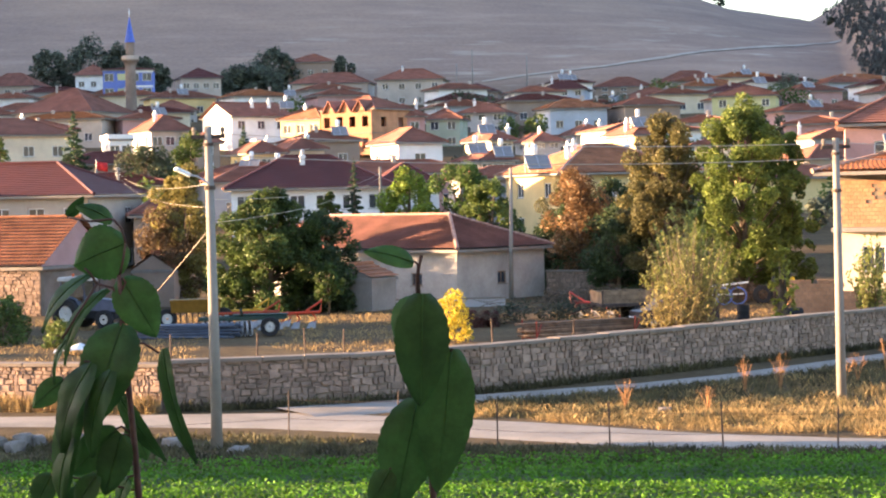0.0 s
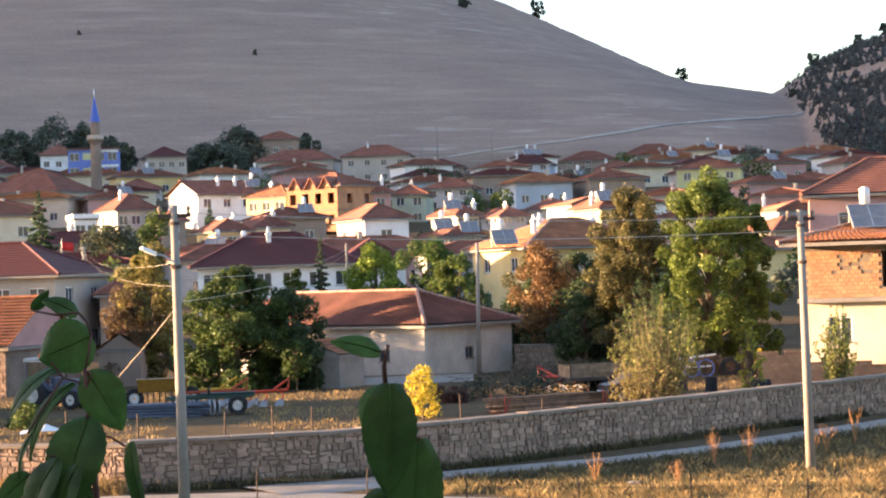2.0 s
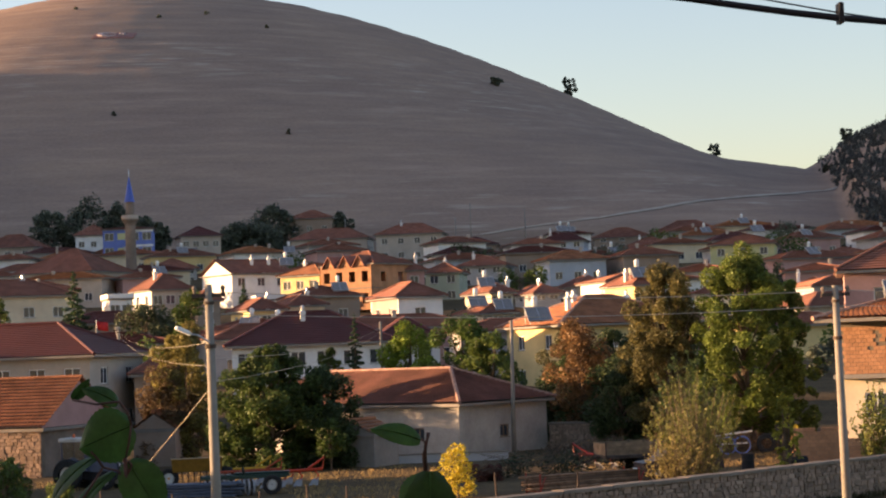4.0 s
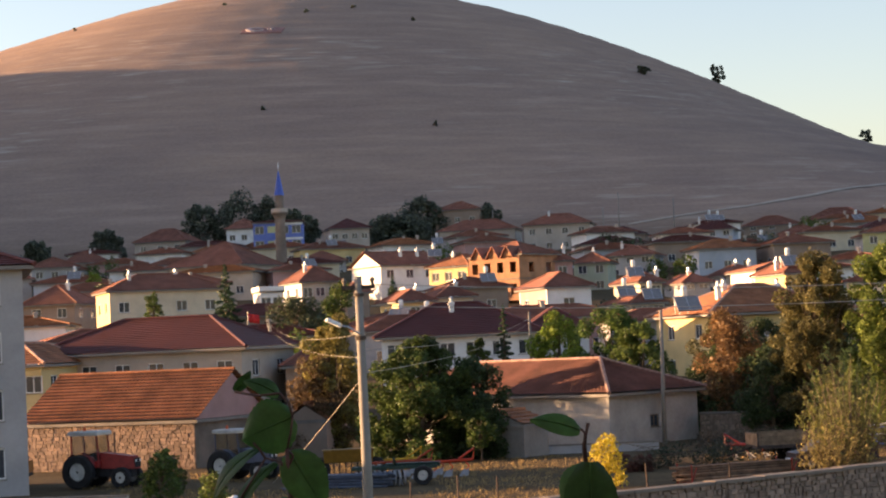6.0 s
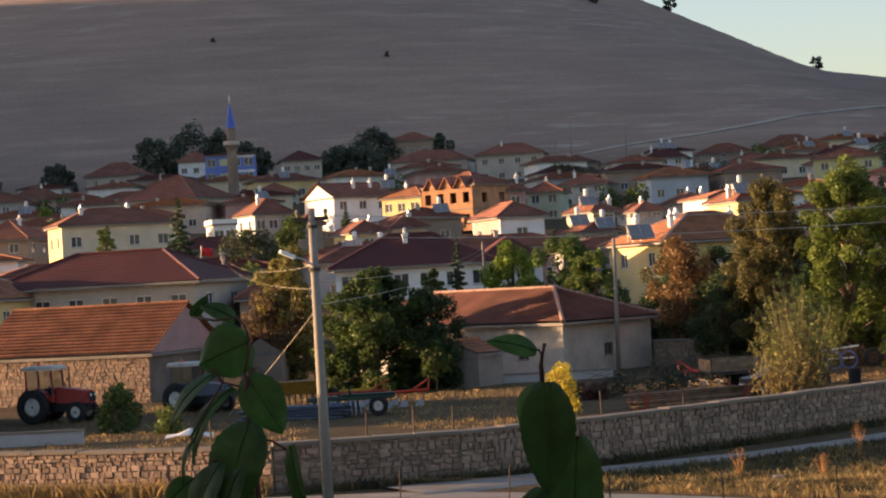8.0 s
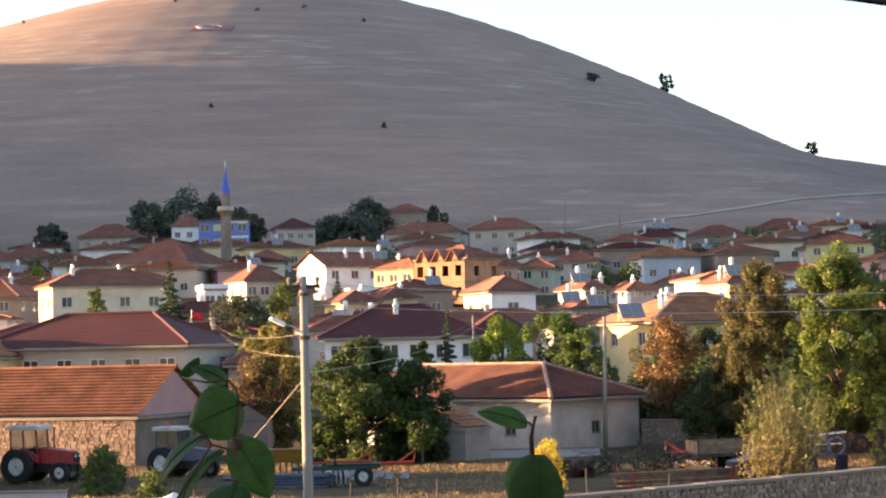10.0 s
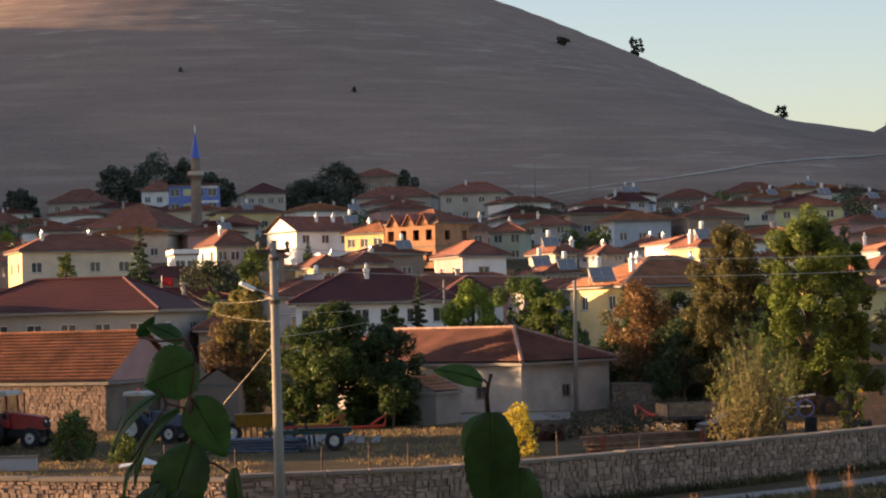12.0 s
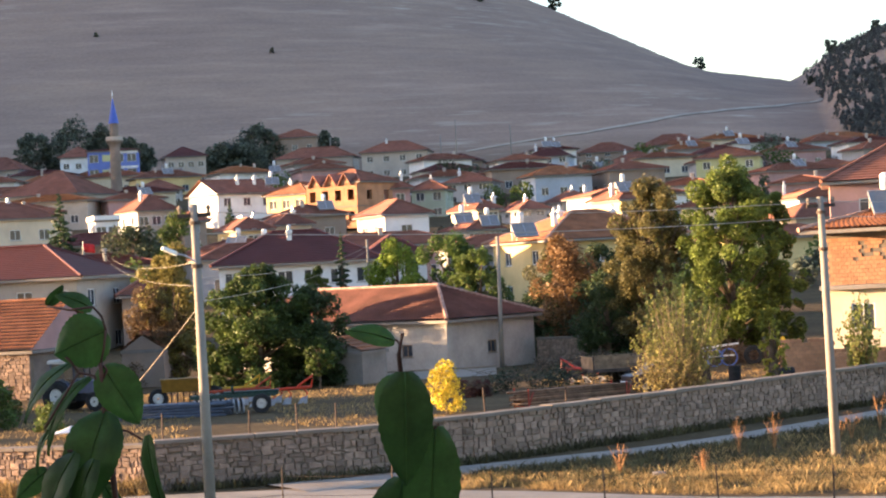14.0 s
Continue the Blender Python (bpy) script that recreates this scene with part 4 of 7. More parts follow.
def minaret(x, y, z, h):
    ob = thing("minaret", pose(x, y, z), "slim brown stone minaret with a blue cone roof", "minaret")
    part("base", Shape().bbox(-1.3, 1.3, -1.3, 1.3, 0, h * .16, .2), plaster("stone", (0, 0, 0)), ob)
    part("shaft", Shape().tube([(0, 0, h * .16), (0, 0, h * .19), (0, 0, h * .58)], [1.25, .98, .88], 16), plaster("stone", (0, 0, 0)), ob, smooth=False)
    bal = part("balcony", Shape().tube([(0, 0, h * .55), (0, 0, h * .575), (0, 0, h * .59), (0, 0, h * .60)], [.9, 1.15, 1.45, 1.5], 16), plaster("stone", (0, 0, 0)), ob)
    part("railing", Shape().disc((0, 0, h * .615), (0, 0, 1), 1.38, 1.48, h * .03, 16), plaster("beige", (0, 0, 0)), bal)
    part("upper_shaft", Shape().tube([(0, 0, h * .60), (0, 0, h * .74)], [.78, .74], 16), plaster("stone", (0, 0, 0)), ob)
    part("cone_roof", Shape().tube([(0, 0, h * .735), (0, 0, h * .75), (0, 0, h * .93)], [.9, .84, .08], 16), paint("blue_lead", (0.07, 0.13, 0.50)), ob)
    part("finial", Shape().tube([(0, 0, h * .93), (0, 0, h * .95), (0, 0, h * .96), (0, 0, h)], [.05, .05, .12, .03], 8), ZINC, ob)


minaret(-53.19, 345.0, 18.00, 22.06)


# ---- trees ----
def leaf_cloud(rng, blobs, count, size, flat=0.6):
    """Leaves spread through a set of ellipsoids (centre, radii), denser towards their skins."""
    s = Shape()
    wts = np.array([b[1][0] * b[1][1] * b[1][2] for b in blobs]) ** 0.67
    pick = rng.choice(len(blobs), count, p=wts / wts.sum())
    d = rng.normal(size=(count, 3))
    d /= np.linalg.norm(d, axis=1)[:, None]
    r = rng.uniform(0.45, 1.0, count) ** 0.5 * (1 + rng.normal(0, .10, count))
    cen = np.array([b[0] for b in blobs])[pick]
    rad = np.array([b[1] for b in blobs])[pick]
    p = cen + d * rad * r[:, None]
    a = rng.normal(size=(count, 3)) * (1, 1, flat)
    a /= np.linalg.norm(a, axis=1)[:, None]
    b = np.cross(a, rng.normal(size=(count, 3)) + d)
    b /= np.linalg.norm(b, axis=1)[:, None] + 1e-9
    sz = size * rng.uniform(.6, 1.4, count)[:, None]
    q = np.stack([p - a * sz, p + b * sz * .55, p + a * sz, p - b * sz * .55], 1).reshape(-1, 3)
    s.v = [tuple(v) for v in q]
    s.f = [(4 * i, 4 * i + 1, 4 * i + 2, 4 * i + 3) for i in range(count)]
    return s


def tree(x, y, h, w, key, label, seed, count=5000, size=0.16, trunk=0.22, low=0.15, col=None, clumps=60, z=None, group="", narrow=0.5, extra=None):
    """A tapered trunk with limbs and a crown of clumped leaves."""
    rng = np.random.default_rng(seed)
    z = land(x, y) if z is None else z
    ob = thing("tree", pose(x, y, z - 0.1), label, "tree", group)
    s = Shape()
    s.tube([(0, 0, 0), (rng.normal(0, .1), 0, h * .25), (rng.normal(0, .2), 0, h * .55), (0, 0, h * .85)], [trunk, trunk * .8, trunk * .45, trunk * .1], 8)
    blobs = []
    for i in range(clumps):
        u = (i + .5) / clumps
        zz = h * (low + (1 - low) * u)
        prof = max(.12, 1 - abs(2 * u - narrow * 1.5) ** 2.4 / (1 + abs(narrow * 1.5 - 1)) ** 2.4) ** .55
        ang = rng.uniform(0, 2 * math.pi)
        rr = w / 2 * prof * rng.uniform(.35, .95)
        c = (rr * math.cos(ang), rr * math.sin(ang), zz * rng.uniform(.93, 1.03))
        k = w * rng.uniform(.05, .15) * (60 / max(60, clumps)) ** .35
        blobs.append((c, (k, k, k * rng.uniform(.7, 1.3))))
        if i % 3 == 0:
            s.tube([(0, 0, zz * .55), (c[0] * .5, c[1] * .5, zz * .75), c], [trunk * .35, trunk * .2, .02], 5)
    part("trunk", s, BARK, ob, smooth=True, fix=False)
    part("crown", leaf_cloud(rng, blobs, count, size), leafmat(key, col or (0.08, 0.13, 0.03)), ob, fix=False)
    return ob


def conifer(x, y, h, w, label, seed, count=2500, size=0.2, z=None, col=(0.05, 0.09, 0.045), key="pine"):
    rng = np.random.default_rng(seed)
    z = land(x, y) if z is None else z
    ob = thing("conifer_tree", pose(x, y, z - 0.1), label, "conifer")
    s = Shape().tube([(0, 0, 0), (0, 0, h * .5), (0, 0, h)], [.16, .1, .02], 7)
    blobs = []
    for i in range(44):
        u = (i + 1) / 45
        a = i * 2.4
        r = w / 2 * (1.02 - u) * rng.uniform(.75, 1.1)
        for f in (.45, .85):
            blobs.append(((r * f * math.cos(a), r * f * math.sin(a), h * (.12 + .87 * u) - r * f * .25), (.12 * w * (1.2 - u), .12 * w * (1.2 - u), .05 * w * (1.25 - u))))
        if i % 2:
            s.tube([(0, 0, h * (.12 + .87 * u)), (r * math.cos(a), r * math.sin(a), h * (.12 + .87 * u) - r * .25)], [.04, .01], 4)
    part("trunk", s, BARK, ob, fix=False)
    part("crown", leaf_cloud(rng, blobs, count, size, .3), leafmat(key, col), ob, fix=False)
    return ob


tree(17.45, 116, 11.2, 6.3, 'broad_green', 'tall broad green deciduous tree', 1, 52000, 0.088, col=(0.15, 0.20, 0.04), z=0.00, low=0.12, clumps=150, narrow=.62)
tree(20.2, 118, 9.6, 4.0, 'broad_green', 'tall green deciduous tree in a clump', 2, 24000, 0.09, col=(0.15, 0.20, 0.04), z=0.00, low=0.1, clumps=100)
tree(13.4, 119, 10.9, 6.0, 'olive_brown', 'tall tree with olive-brown autumn leaves', 3, 42000, 0.088, col=(0.15, 0.135, 0.05), z=0.00, low=0.12, clumps=150, narrow=.6)
tree(8.99, 129, 7.50, 5.47, 'autumn_orange', 'tree turning orange-brown in autumn', 4, 10500, 0.106, col=(0.23, 0.135, 0.06), z=0.06, low=0.1)
tree(7.74, 131, 5.42, 4.07, 'dark_green', 'dark green bushy tree behind the barn', 5, 8400, 0.106, col=(0.06, 0.09, 0.035), z=0.19, low=0.05)
tree(11.74, 126, 5.80, 6.06, 'dark_green', 'dark green shaded tree behind the wall', 6, 9450, 0.106, col=(0.06, 0.09, 0.035), z=0.00, low=0.05)
tree(9.6, 152, 6.4, 4.6, 'olive_brown', 'olive-brown tree before the yellow house', 26, 12000, 0.10, z=1.5, low=0.05, clumps=90)
tree(12.9, 150, 6.0, 4.6, 'dark_green', 'dark green tree before the yellow house', 27, 12000, 0.10, z=1.4, low=0.05, clumps=90)
tree(16.6, 151, 6.8, 5.2, 'olive_green', 'olive-green tree before the yellow house', 28, 12000, 0.10, z=1.4, low=0.05, clumps=90)
tree(10.6, 121, 4.6, 4.4, 'dark_green', 'dark shaded bush behind the yard wall', 29, 12000, 0.09, z=0.0, low=0.03, clumps=90)
tree(15.64, 92, 3.67, 1.30, 'yellow_green', 'small yellow-green shrub by the wall', 10, 900, 0.1, col=(0.3, 0.32, 0.05), z=0.00, low=0.1)
tree(-9.78, 112, 6.76, 6.96, 'deep_green', 'broad dark green tree behind the farmyard', 11, 40000, 0.105, col=(0.075, 0.115, 0.03), z=0.00, low=0.02, clumps=170)
tree(-7.0, 113, 5.4, 5.0, 'dark_green', 'dark green leafy tree by the yard', 12, 20000, 0.10, col=(0.06, 0.09, 0.035), z=0.00, low=0.02, clumps=110)
tree(-16.1, 124, 8.4, 5.2, 'olive_yellow', 'tree with thin olive-yellow leaves', 13, 19000, 0.10, col=(0.22, 0.195, 0.06), z=0.00, low=0.12)
tree(-17.3, 123, 5.7, 4.8, 'brown_bush', 'brown half-bare bush beside the barn', 14, 12000, 0.085, col=(0.15, 0.1, 0.05), z=0.00, low=0.05)
tree(-2.39, 150, 6.93, 5.09, 'bright_green', 'bright green leafy tree among the roofs', 15, 9450, 0.119, col=(0.2, 0.28, 0.04), z=1.38, low=0.1)
tree(1.39, 146, 7.36, 6.19, 'olive_green', 'dense olive-green tree among the roofs', 16, 11550, 0.119, col=(0.15, 0.18, 0.05), z=1.12, low=0.1)
tree(3.49, 142, 6.64, 4.42, 'mid_green', 'dark green dense tree beside the barn', 17, 8400, 0.119, col=(0.11, 0.155, 0.035), z=0.88, low=0.1)
tree(-8.72, 152, 5.41, 2.58, 'mid_green', 'green shrub before the white house', 18, 4200, 0.106, col=(0.11, 0.155, 0.035), z=1.50, low=0.1)
conifer(-6.56, 150, 8.19, 2.63, 'slender dark fir before the white house', 19, 5460, 0.112, z=1.38)
conifer(-39.43, 215, 10.87, 5.47, 'pale green fir tree among houses', 20, 4420, 0.18, z=5.89)
conifer(-27.55, 280, 5.17, 2.85, 'small fir tree beside the white house', 21, 1530, 0.18, z=12.00)
conifer(-41.82, 230, 7.56, 1.95, 'small dark fir tree among houses', 22, 1190, 0.18, z=7.29)
tree(-49.74, 225, 7.30, 2.54, 'mid_green', 'small dark tree by the yellow house', 23, 2040, 0.15, col=(0.11, 0.155, 0.035), z=6.82)
tree(-29.51, 200, 7.75, 6.79, 'grey_green', 'wide grey-green tree among the roofs', 24, 7650, 0.15, col=(0.075, 0.095, 0.05), z=4.50, low=0.1)
tree(-26.74, 215, 7.79, 4.86, 'mid_green', 'dark tree among the roofs', 25, 4250, 0.15, col=(0.11, 0.155, 0.035), z=5.89)
# far crowns: distance haze is put into the leaf colour, paler and greyer
tree(-86.96, 450, 12.03, 12.47, 'hazed_green', 'dark green broad tree on the upper slope', 40, 5200, 0.36, col=(0.12, 0.14, 0.10), z=29.00, low=0.02, narrow=0.6)
tree(-79.30, 455, 13.18, 16.21, 'hazed_green', 'dark green broad tree on the upper slope', 41, 5200, 0.36, col=(0.12, 0.14, 0.10), z=29.50, low=0.02, narrow=0.6)
tree(-73.58, 456, 12.19, 10.83, 'hazed_green', 'dark green broad tree on the upper slope', 42, 5200, 0.36, col=(0.12, 0.14, 0.10), z=29.60, low=0.02, narrow=0.6)
tree(-66.21, 450, 10.06, 8.91, 'hazed_green', 'dark green broad tree on the upper slope', 43, 5200, 0.36, col=(0.12, 0.14, 0.10), z=29.00, low=0.02, narrow=0.6)
tree(-62.33, 445, 8.76, 7.05, 'hazed_green', 'dark green broad tree on the upper slope', 44, 5200, 0.36, col=(0.12, 0.14, 0.10), z=28.50, low=0.02, narrow=0.6)
tree(-42.41, 450, 7.55, 14.25, 'hazed_green', 'dark green broad tree on the upper slope', 45, 5200, 0.36, col=(0.12, 0.14, 0.10), z=29.00, low=0.02, narrow=0.6)
tree(-38.05, 470, 11.00, 11.16, 'hazed_green', 'dark green broad tree on the upper slope', 46, 5200, 0.36, col=(0.12, 0.14, 0.10), z=31.00, low=0.02, narrow=0.6)
tree(-46.09, 448, 7.17, 10.64, 'hazed_green', 'dark green broad tree on the upper slope', 47, 5200, 0.36, col=(0.12, 0.14, 0.10), z=28.80, low=0.02, narrow=0.6)
tree(-24.38, 475, 7.98, 9.40, 'hazed_green', 'dark green broad tree on the upper slope', 48, 5200, 0.36, col=(0.12, 0.14, 0.10), z=31.50, low=0.02, narrow=0.6)
tree(-106.99, 440, 7.43, 8.71, 'hazed_green', 'dark green broad tree on the upper slope', 49, 5200, 0.36, col=(0.12, 0.14, 0.10), z=28.00, low=0.02, narrow=0.6)
tree(-40.04, 452, 6.71, 12.53, 'hazed_green', 'dark green broad tree on the upper slope', 50, 5200, 0.36, col=(0.12, 0.14, 0.10), z=29.20, low=0.02, narrow=0.6)
tree(-120.36, 430, 6.08, 8.51, 'hazed_green', 'dark green broad tree on the upper slope', 51, 5200, 0.36, col=(0.12, 0.14, 0.10), z=27.00, low=0.02, narrow=0.6)
tree(69.80, 380, 1.47, 11.82, 'hazed_green', 'dark green tree below the pass', 60, 2800, 0.27, col=(0.09, 0.11, 0.07), z=22.00, low=0.02, narrow=0.6)
tree(77.27, 385, 0.38, 9.80, 'hazed_green', 'dark green tree below the pass', 61, 2800, 0.27, col=(0.09, 0.11, 0.07), z=22.50, low=0.02, narrow=0.6)
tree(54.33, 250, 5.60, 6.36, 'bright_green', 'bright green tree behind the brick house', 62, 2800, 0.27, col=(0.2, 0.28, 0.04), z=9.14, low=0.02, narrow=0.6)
tree(63.73, 330, 0.79, 4.67, 'hazed_green', 'dark green tree below the pass', 63, 2800, 0.27, col=(0.09, 0.11, 0.07), z=17.00, low=0.02, narrow=0.6)
tree(80.46, 390, -0.55, 6.62, 'hazed_green', 'dark green tree below the pass', 64, 2800, 0.27, col=(0.09, 0.11, 0.07), z=23.00, low=0.02, narrow=0.6)
tree(-80.38, 320, 5.14, 3.26, 'bright_green', 'small green tree between houses', 70, 1530, 0.188, col=(0.2, 0.28, 0.04), z=16.00)
tree(21.65, 360, 2.05, 6.11, 'hazed_green', 'green tree between the houses', 71, 2040, 0.225, col=(0.12, 0.14, 0.10), z=20.00)


# ---- the farm buildings near by ----
def at_corner(cx, cy, w, yaw, right=True):
    """Front centre of a house whose front corner lies at (cx, cy)."""
    a = radians(yaw)
    k = -w / 2 if right else w / 2
    return cx + k * math.cos(a), cy + k * math.sin(a)


bx, by = at_corner(-22.9, 113.6, 11.6, -18)
barn_brick = house(bx, by, -0.05, 11.6, 9.0, 2.85, -18, wall="stone", gable="pink", roof="gable", rh=2.75, rmat=TILE_OLD, floors=1, cols=0, side_cols=0,
                   label="long stone farm barn with an old orange tile roof", near=True, over=0.3, ridge_mat=TILE_OLD, name="barn", category="barn")
bx, by = at_corner(0.8, 118.6, 19.0, -40)
barn_white = house(bx, by, -0.05, 19.0, 8.6, 3.2, -40, wall="barnwall", roof="hip", rh=2.0, rmat=TILE_BARN, floors=1, cols=3, side_cols=1, win=(0.85, 0.75), frames=WOOD,
                   label="low whitewashed barn with a red hipped tile roof", near=True, over=0.45, ridge_mat=RIDGE, name="barn", category="barn")
house(-5.4, 112.0, -0.05, 3.2, 2.6, 1.9, -30, wall="ledge", roof="gable_y", rh=0.7, rmat=TILE_OLD, floors=1, cols=0, side_cols=0,
      label="small lean-to shed with a tiled gable", over=0.15, name="shed", category="shed")
house(-17.6, 121.0, -0.05, 2.6, 5.0, 2.3, -8, wall="brown", roof="gable_y", rh=1.0, rmat=TILE_OLD, floors=1, cols=0, side_cols=0,
      label="small mud-brown gabled shed beside the stone barn", over=0.1, name="shed", category="shed")
ax_, ay_ = at_corner(-27.65, 96.0, 13.5, 18)
house(ax_, ay_, -0.05, 13.5, 9.5, 11.25, 18, wall="grey", roof="hip", rh=2.0, rmat=TILE_DARK, floors=4, cols=4, side_cols=2, win=(1.2, 1.5),
      label="grey rendered apartment block with white windows and a brown roof", over=0.6, name="apartment_block", category="apartment building")


def brick_house():
    """Two storeys: rendered below, bare hollow brick above, a concrete slab between, broad tiled eaves."""
    w, d, h1, h2, th = 13.0, 10.0, 4.35, 7.05, 0.25
    yaw = -22
    cx, cy = at_corner(20.3, 102.0, w, yaw, False)
    ob = thing("house", Matrix.Translation((cx, cy, -0.05)) @ Matrix.Rotation(radians(yaw), 4, "Z"),
               "two-storey house, yellow render below, bare orange brick above", "house")
    c = Matrix.Translation((-w / 2, 0, 0))
    sides = [("front_wall", w, Matrix.Identity(4), [(1.1, 2.3, 2.1, 3.4), (4.2, 5.3, 0.2, 2.6), (6.8, 8.2, 1.7, 3.0)], [(3.9, 5.6, 0.5, 2.3), (8.0, 9.6, .8, 2.2)]),
             ("side_wall", d - 2 * th, Matrix.Translation((0, d - th, 0)) @ Matrix.Rotation(radians(-90), 4, "Z"), [(6, 7.1, 1.5, 2.6)], [(3, 4.4, .9, 2.1)]),
             ("side_wall", d - 2 * th, Matrix.Translation((w, th, 0)) @ Matrix.Rotation(radians(90), 4, "Z"), [], []),
             ("rear_wall", w, Matrix.Translation((w, d, 0)) @ Matrix.Rotation(radians(180), 4, "Z"), [], [])]
    for nm, ln, m, lo, hi in sides:
        s = Shape()
        wall_panel(s, ln, h1 - .22, th, lo, c @ m)
        wp = part(nm, s, plaster("cream", (0, 0, 0)), ob, fix=False)
        for q in lo:
            window_unit(wp, c @ m @ Matrix.Translation((q[0], 0, q[2])), q[1] - q[0], q[3] - q[2], PVC)
        s = Shape()
        wall_panel(s, ln, h2 - h1 - .2, th, hi, c @ m @ Matrix.Translation((0, 0, h1)))
        part("upper_wall", s, MORTAR, ob, fix=False)
    part("floor_slab", Shape().box(-w / 2 - .35, w / 2 + .35, -.6, d + .2, h1 - .22, h1), plaster("ledge", (0, 0, 0)), ob, fix=False)
    part("ring_beam", Shape().box(-w / 2, w / 2, -.02, d, h2 - .2, h2), CONCRETE, ob, fix=False)
    hip_roof(ob, -w / 2 - .4, w / 2 + .4, -.5, d + .4, h2 + .16, 1.55, TILE_OLD, 0.75, "hip", True, RIDGE)
    solar_heater(ob.matrix_basis @ pose(-3.4, 1.7, h2 + 1.15, 0, 0, 20), "tilted dark solar collector on the brick house roof")
    # the brick skin
    front = [q for q in ob.children if q.name.startswith("upper_wall")][0]
    me = Shape().bbox(0, .285, -.028, 0.0, 0, .185, .008).mesh("brick", BRICK)
    rest, made, rng = Shape(), 0, random.Random(5)
    for r in range(13):
        x, z = (0.0 if r % 2 else -0.15), h1 + .01 + r * .2
        while x < w - .05:
            u = x - w / 2
            inside = any(a - .28 < x < b and lo - .19 < z - h1 < hi for a, b, lo, hi in sides[0][4])
            gap = 1.3 < x < 3.3 and 1.05 < z - h1 < 2.15 and rng.random() < .45
            if x >= 0 and not inside and not gap and z + .19 < h2 - .2:
                if made < 300:
                    b = new("brick", me)
                    b.parent = front
                    b.matrix_basis = Matrix.Translation((u, -rng.uniform(0.0, .012), z))
                    made += 1
                else:
                    rest.bbox(u, u + .285, -.028, 0, z, z + .185, .008)
            x += .3
    tagged(part("bricks", rest, BRICK, front, fix=False), kind="stuff")
    rw = house(31.0, 118.0, -0.05, 14, 8, 10.2, -11, wall="pink", roof="hip", rh=2.2, floors=3, cols=3, label="pink rendered upper house with a red tile roof", near=False)


brick_house()


# ---- roads ----
ROAD = mat("pale_gravel_road", (0.285, 0.25, 0.21), 0.95, 0.12, 0.5, 9.0, 0.6, 0.02)


def ribbon(name, pts, width, material, label, category, z=0.02, kind="structure", skirt=.10):
    """A strip over the ground, a little ragged along its edges, with a slightly crowned top and a skirt."""
    s = Shape()
    P, W = [], []
    for i in range(len(pts) - 1):
        a, b = Vector((*pts[i], 0)), Vector((*pts[i + 1], 0))
        k = max(1, int((b - a).length / 1.0))
        for j in range(k):
            P.append(a.lerp(b, j / k))
            W.append(width[i] + (width[i + 1] - width[i]) * j / k)
    P.append(Vector((*pts[-1], 0)))
    W.append(width[-1])
    n = 7
    for i, p in enumerate(P):
        d = (P[min(i + 1, len(P) - 1)] - P[max(0, i - 1)]).normalized()
        e = Vector((-d.y, d.x, 0))
        for j in range(n):
            u = j / (n - 1) * 2 - 1
            rag = 1 + .10 * noise.noise((p.x * .6, p.y * .6, j))
            q = p + e * u * W[i] / 2 * rag
            s.v.append((q.x, q.y, land(q.x, q.y) + (z + .03 * (1 - u * u) - (skirt if abs(u) > .99 else 0))))
    for i in range(len(P) - 1):
        for j in range(n - 1):
            a = i * n + j
            s.f.append((a, a + 1, a + n + 1, a + n))
    ob = part(name, s, material, smooth=True, fix=False)
    return tagged(ob, label, category, kind=kind)


ribbon("road", [(-60, 62.0), (-30, 59.5), (-12, 57.6), (-4.5, 56.6), (1.5, 53.2), (6, 50.0), (11, 47.9), (22, 45.0), (50, 38.0)], (3.0, 3.0, 3.2, 5.0, 4.6, 3.9, 3.5, 3.5, 3.5),
       ROAD, "pale dusty gravel lane beside the crop field", "road")
ribbon("road_branch", [(-4.5, 58.3), (1.0, 61.3), (6.7, 64.3), (10, 67.0), (16.5, 73.7), (28, 86.0), (40, 97)], (4.0, 2.3, 2.0, 2.0, 2.2, 2.4, 2.4), ROAD,
       "pale lane running up along the stone wall", "road", z=0.055)
ribbon("hill_track", [(10, 478), (40, 492), (58, 506), (76, 524), (98, 548), (122, 590), (140, 640)], (.9, 1.4, 1.8, 2.0, 2.0, 1.6, 1.2),
       mat("track_dust", (0.42, 0.35, 0.28), 1.0, 0.1, 0.2, 3.0, 0.3, 0.02), "pale dirt track climbing towards the pass", "track", z=0.25, skirt=.1)


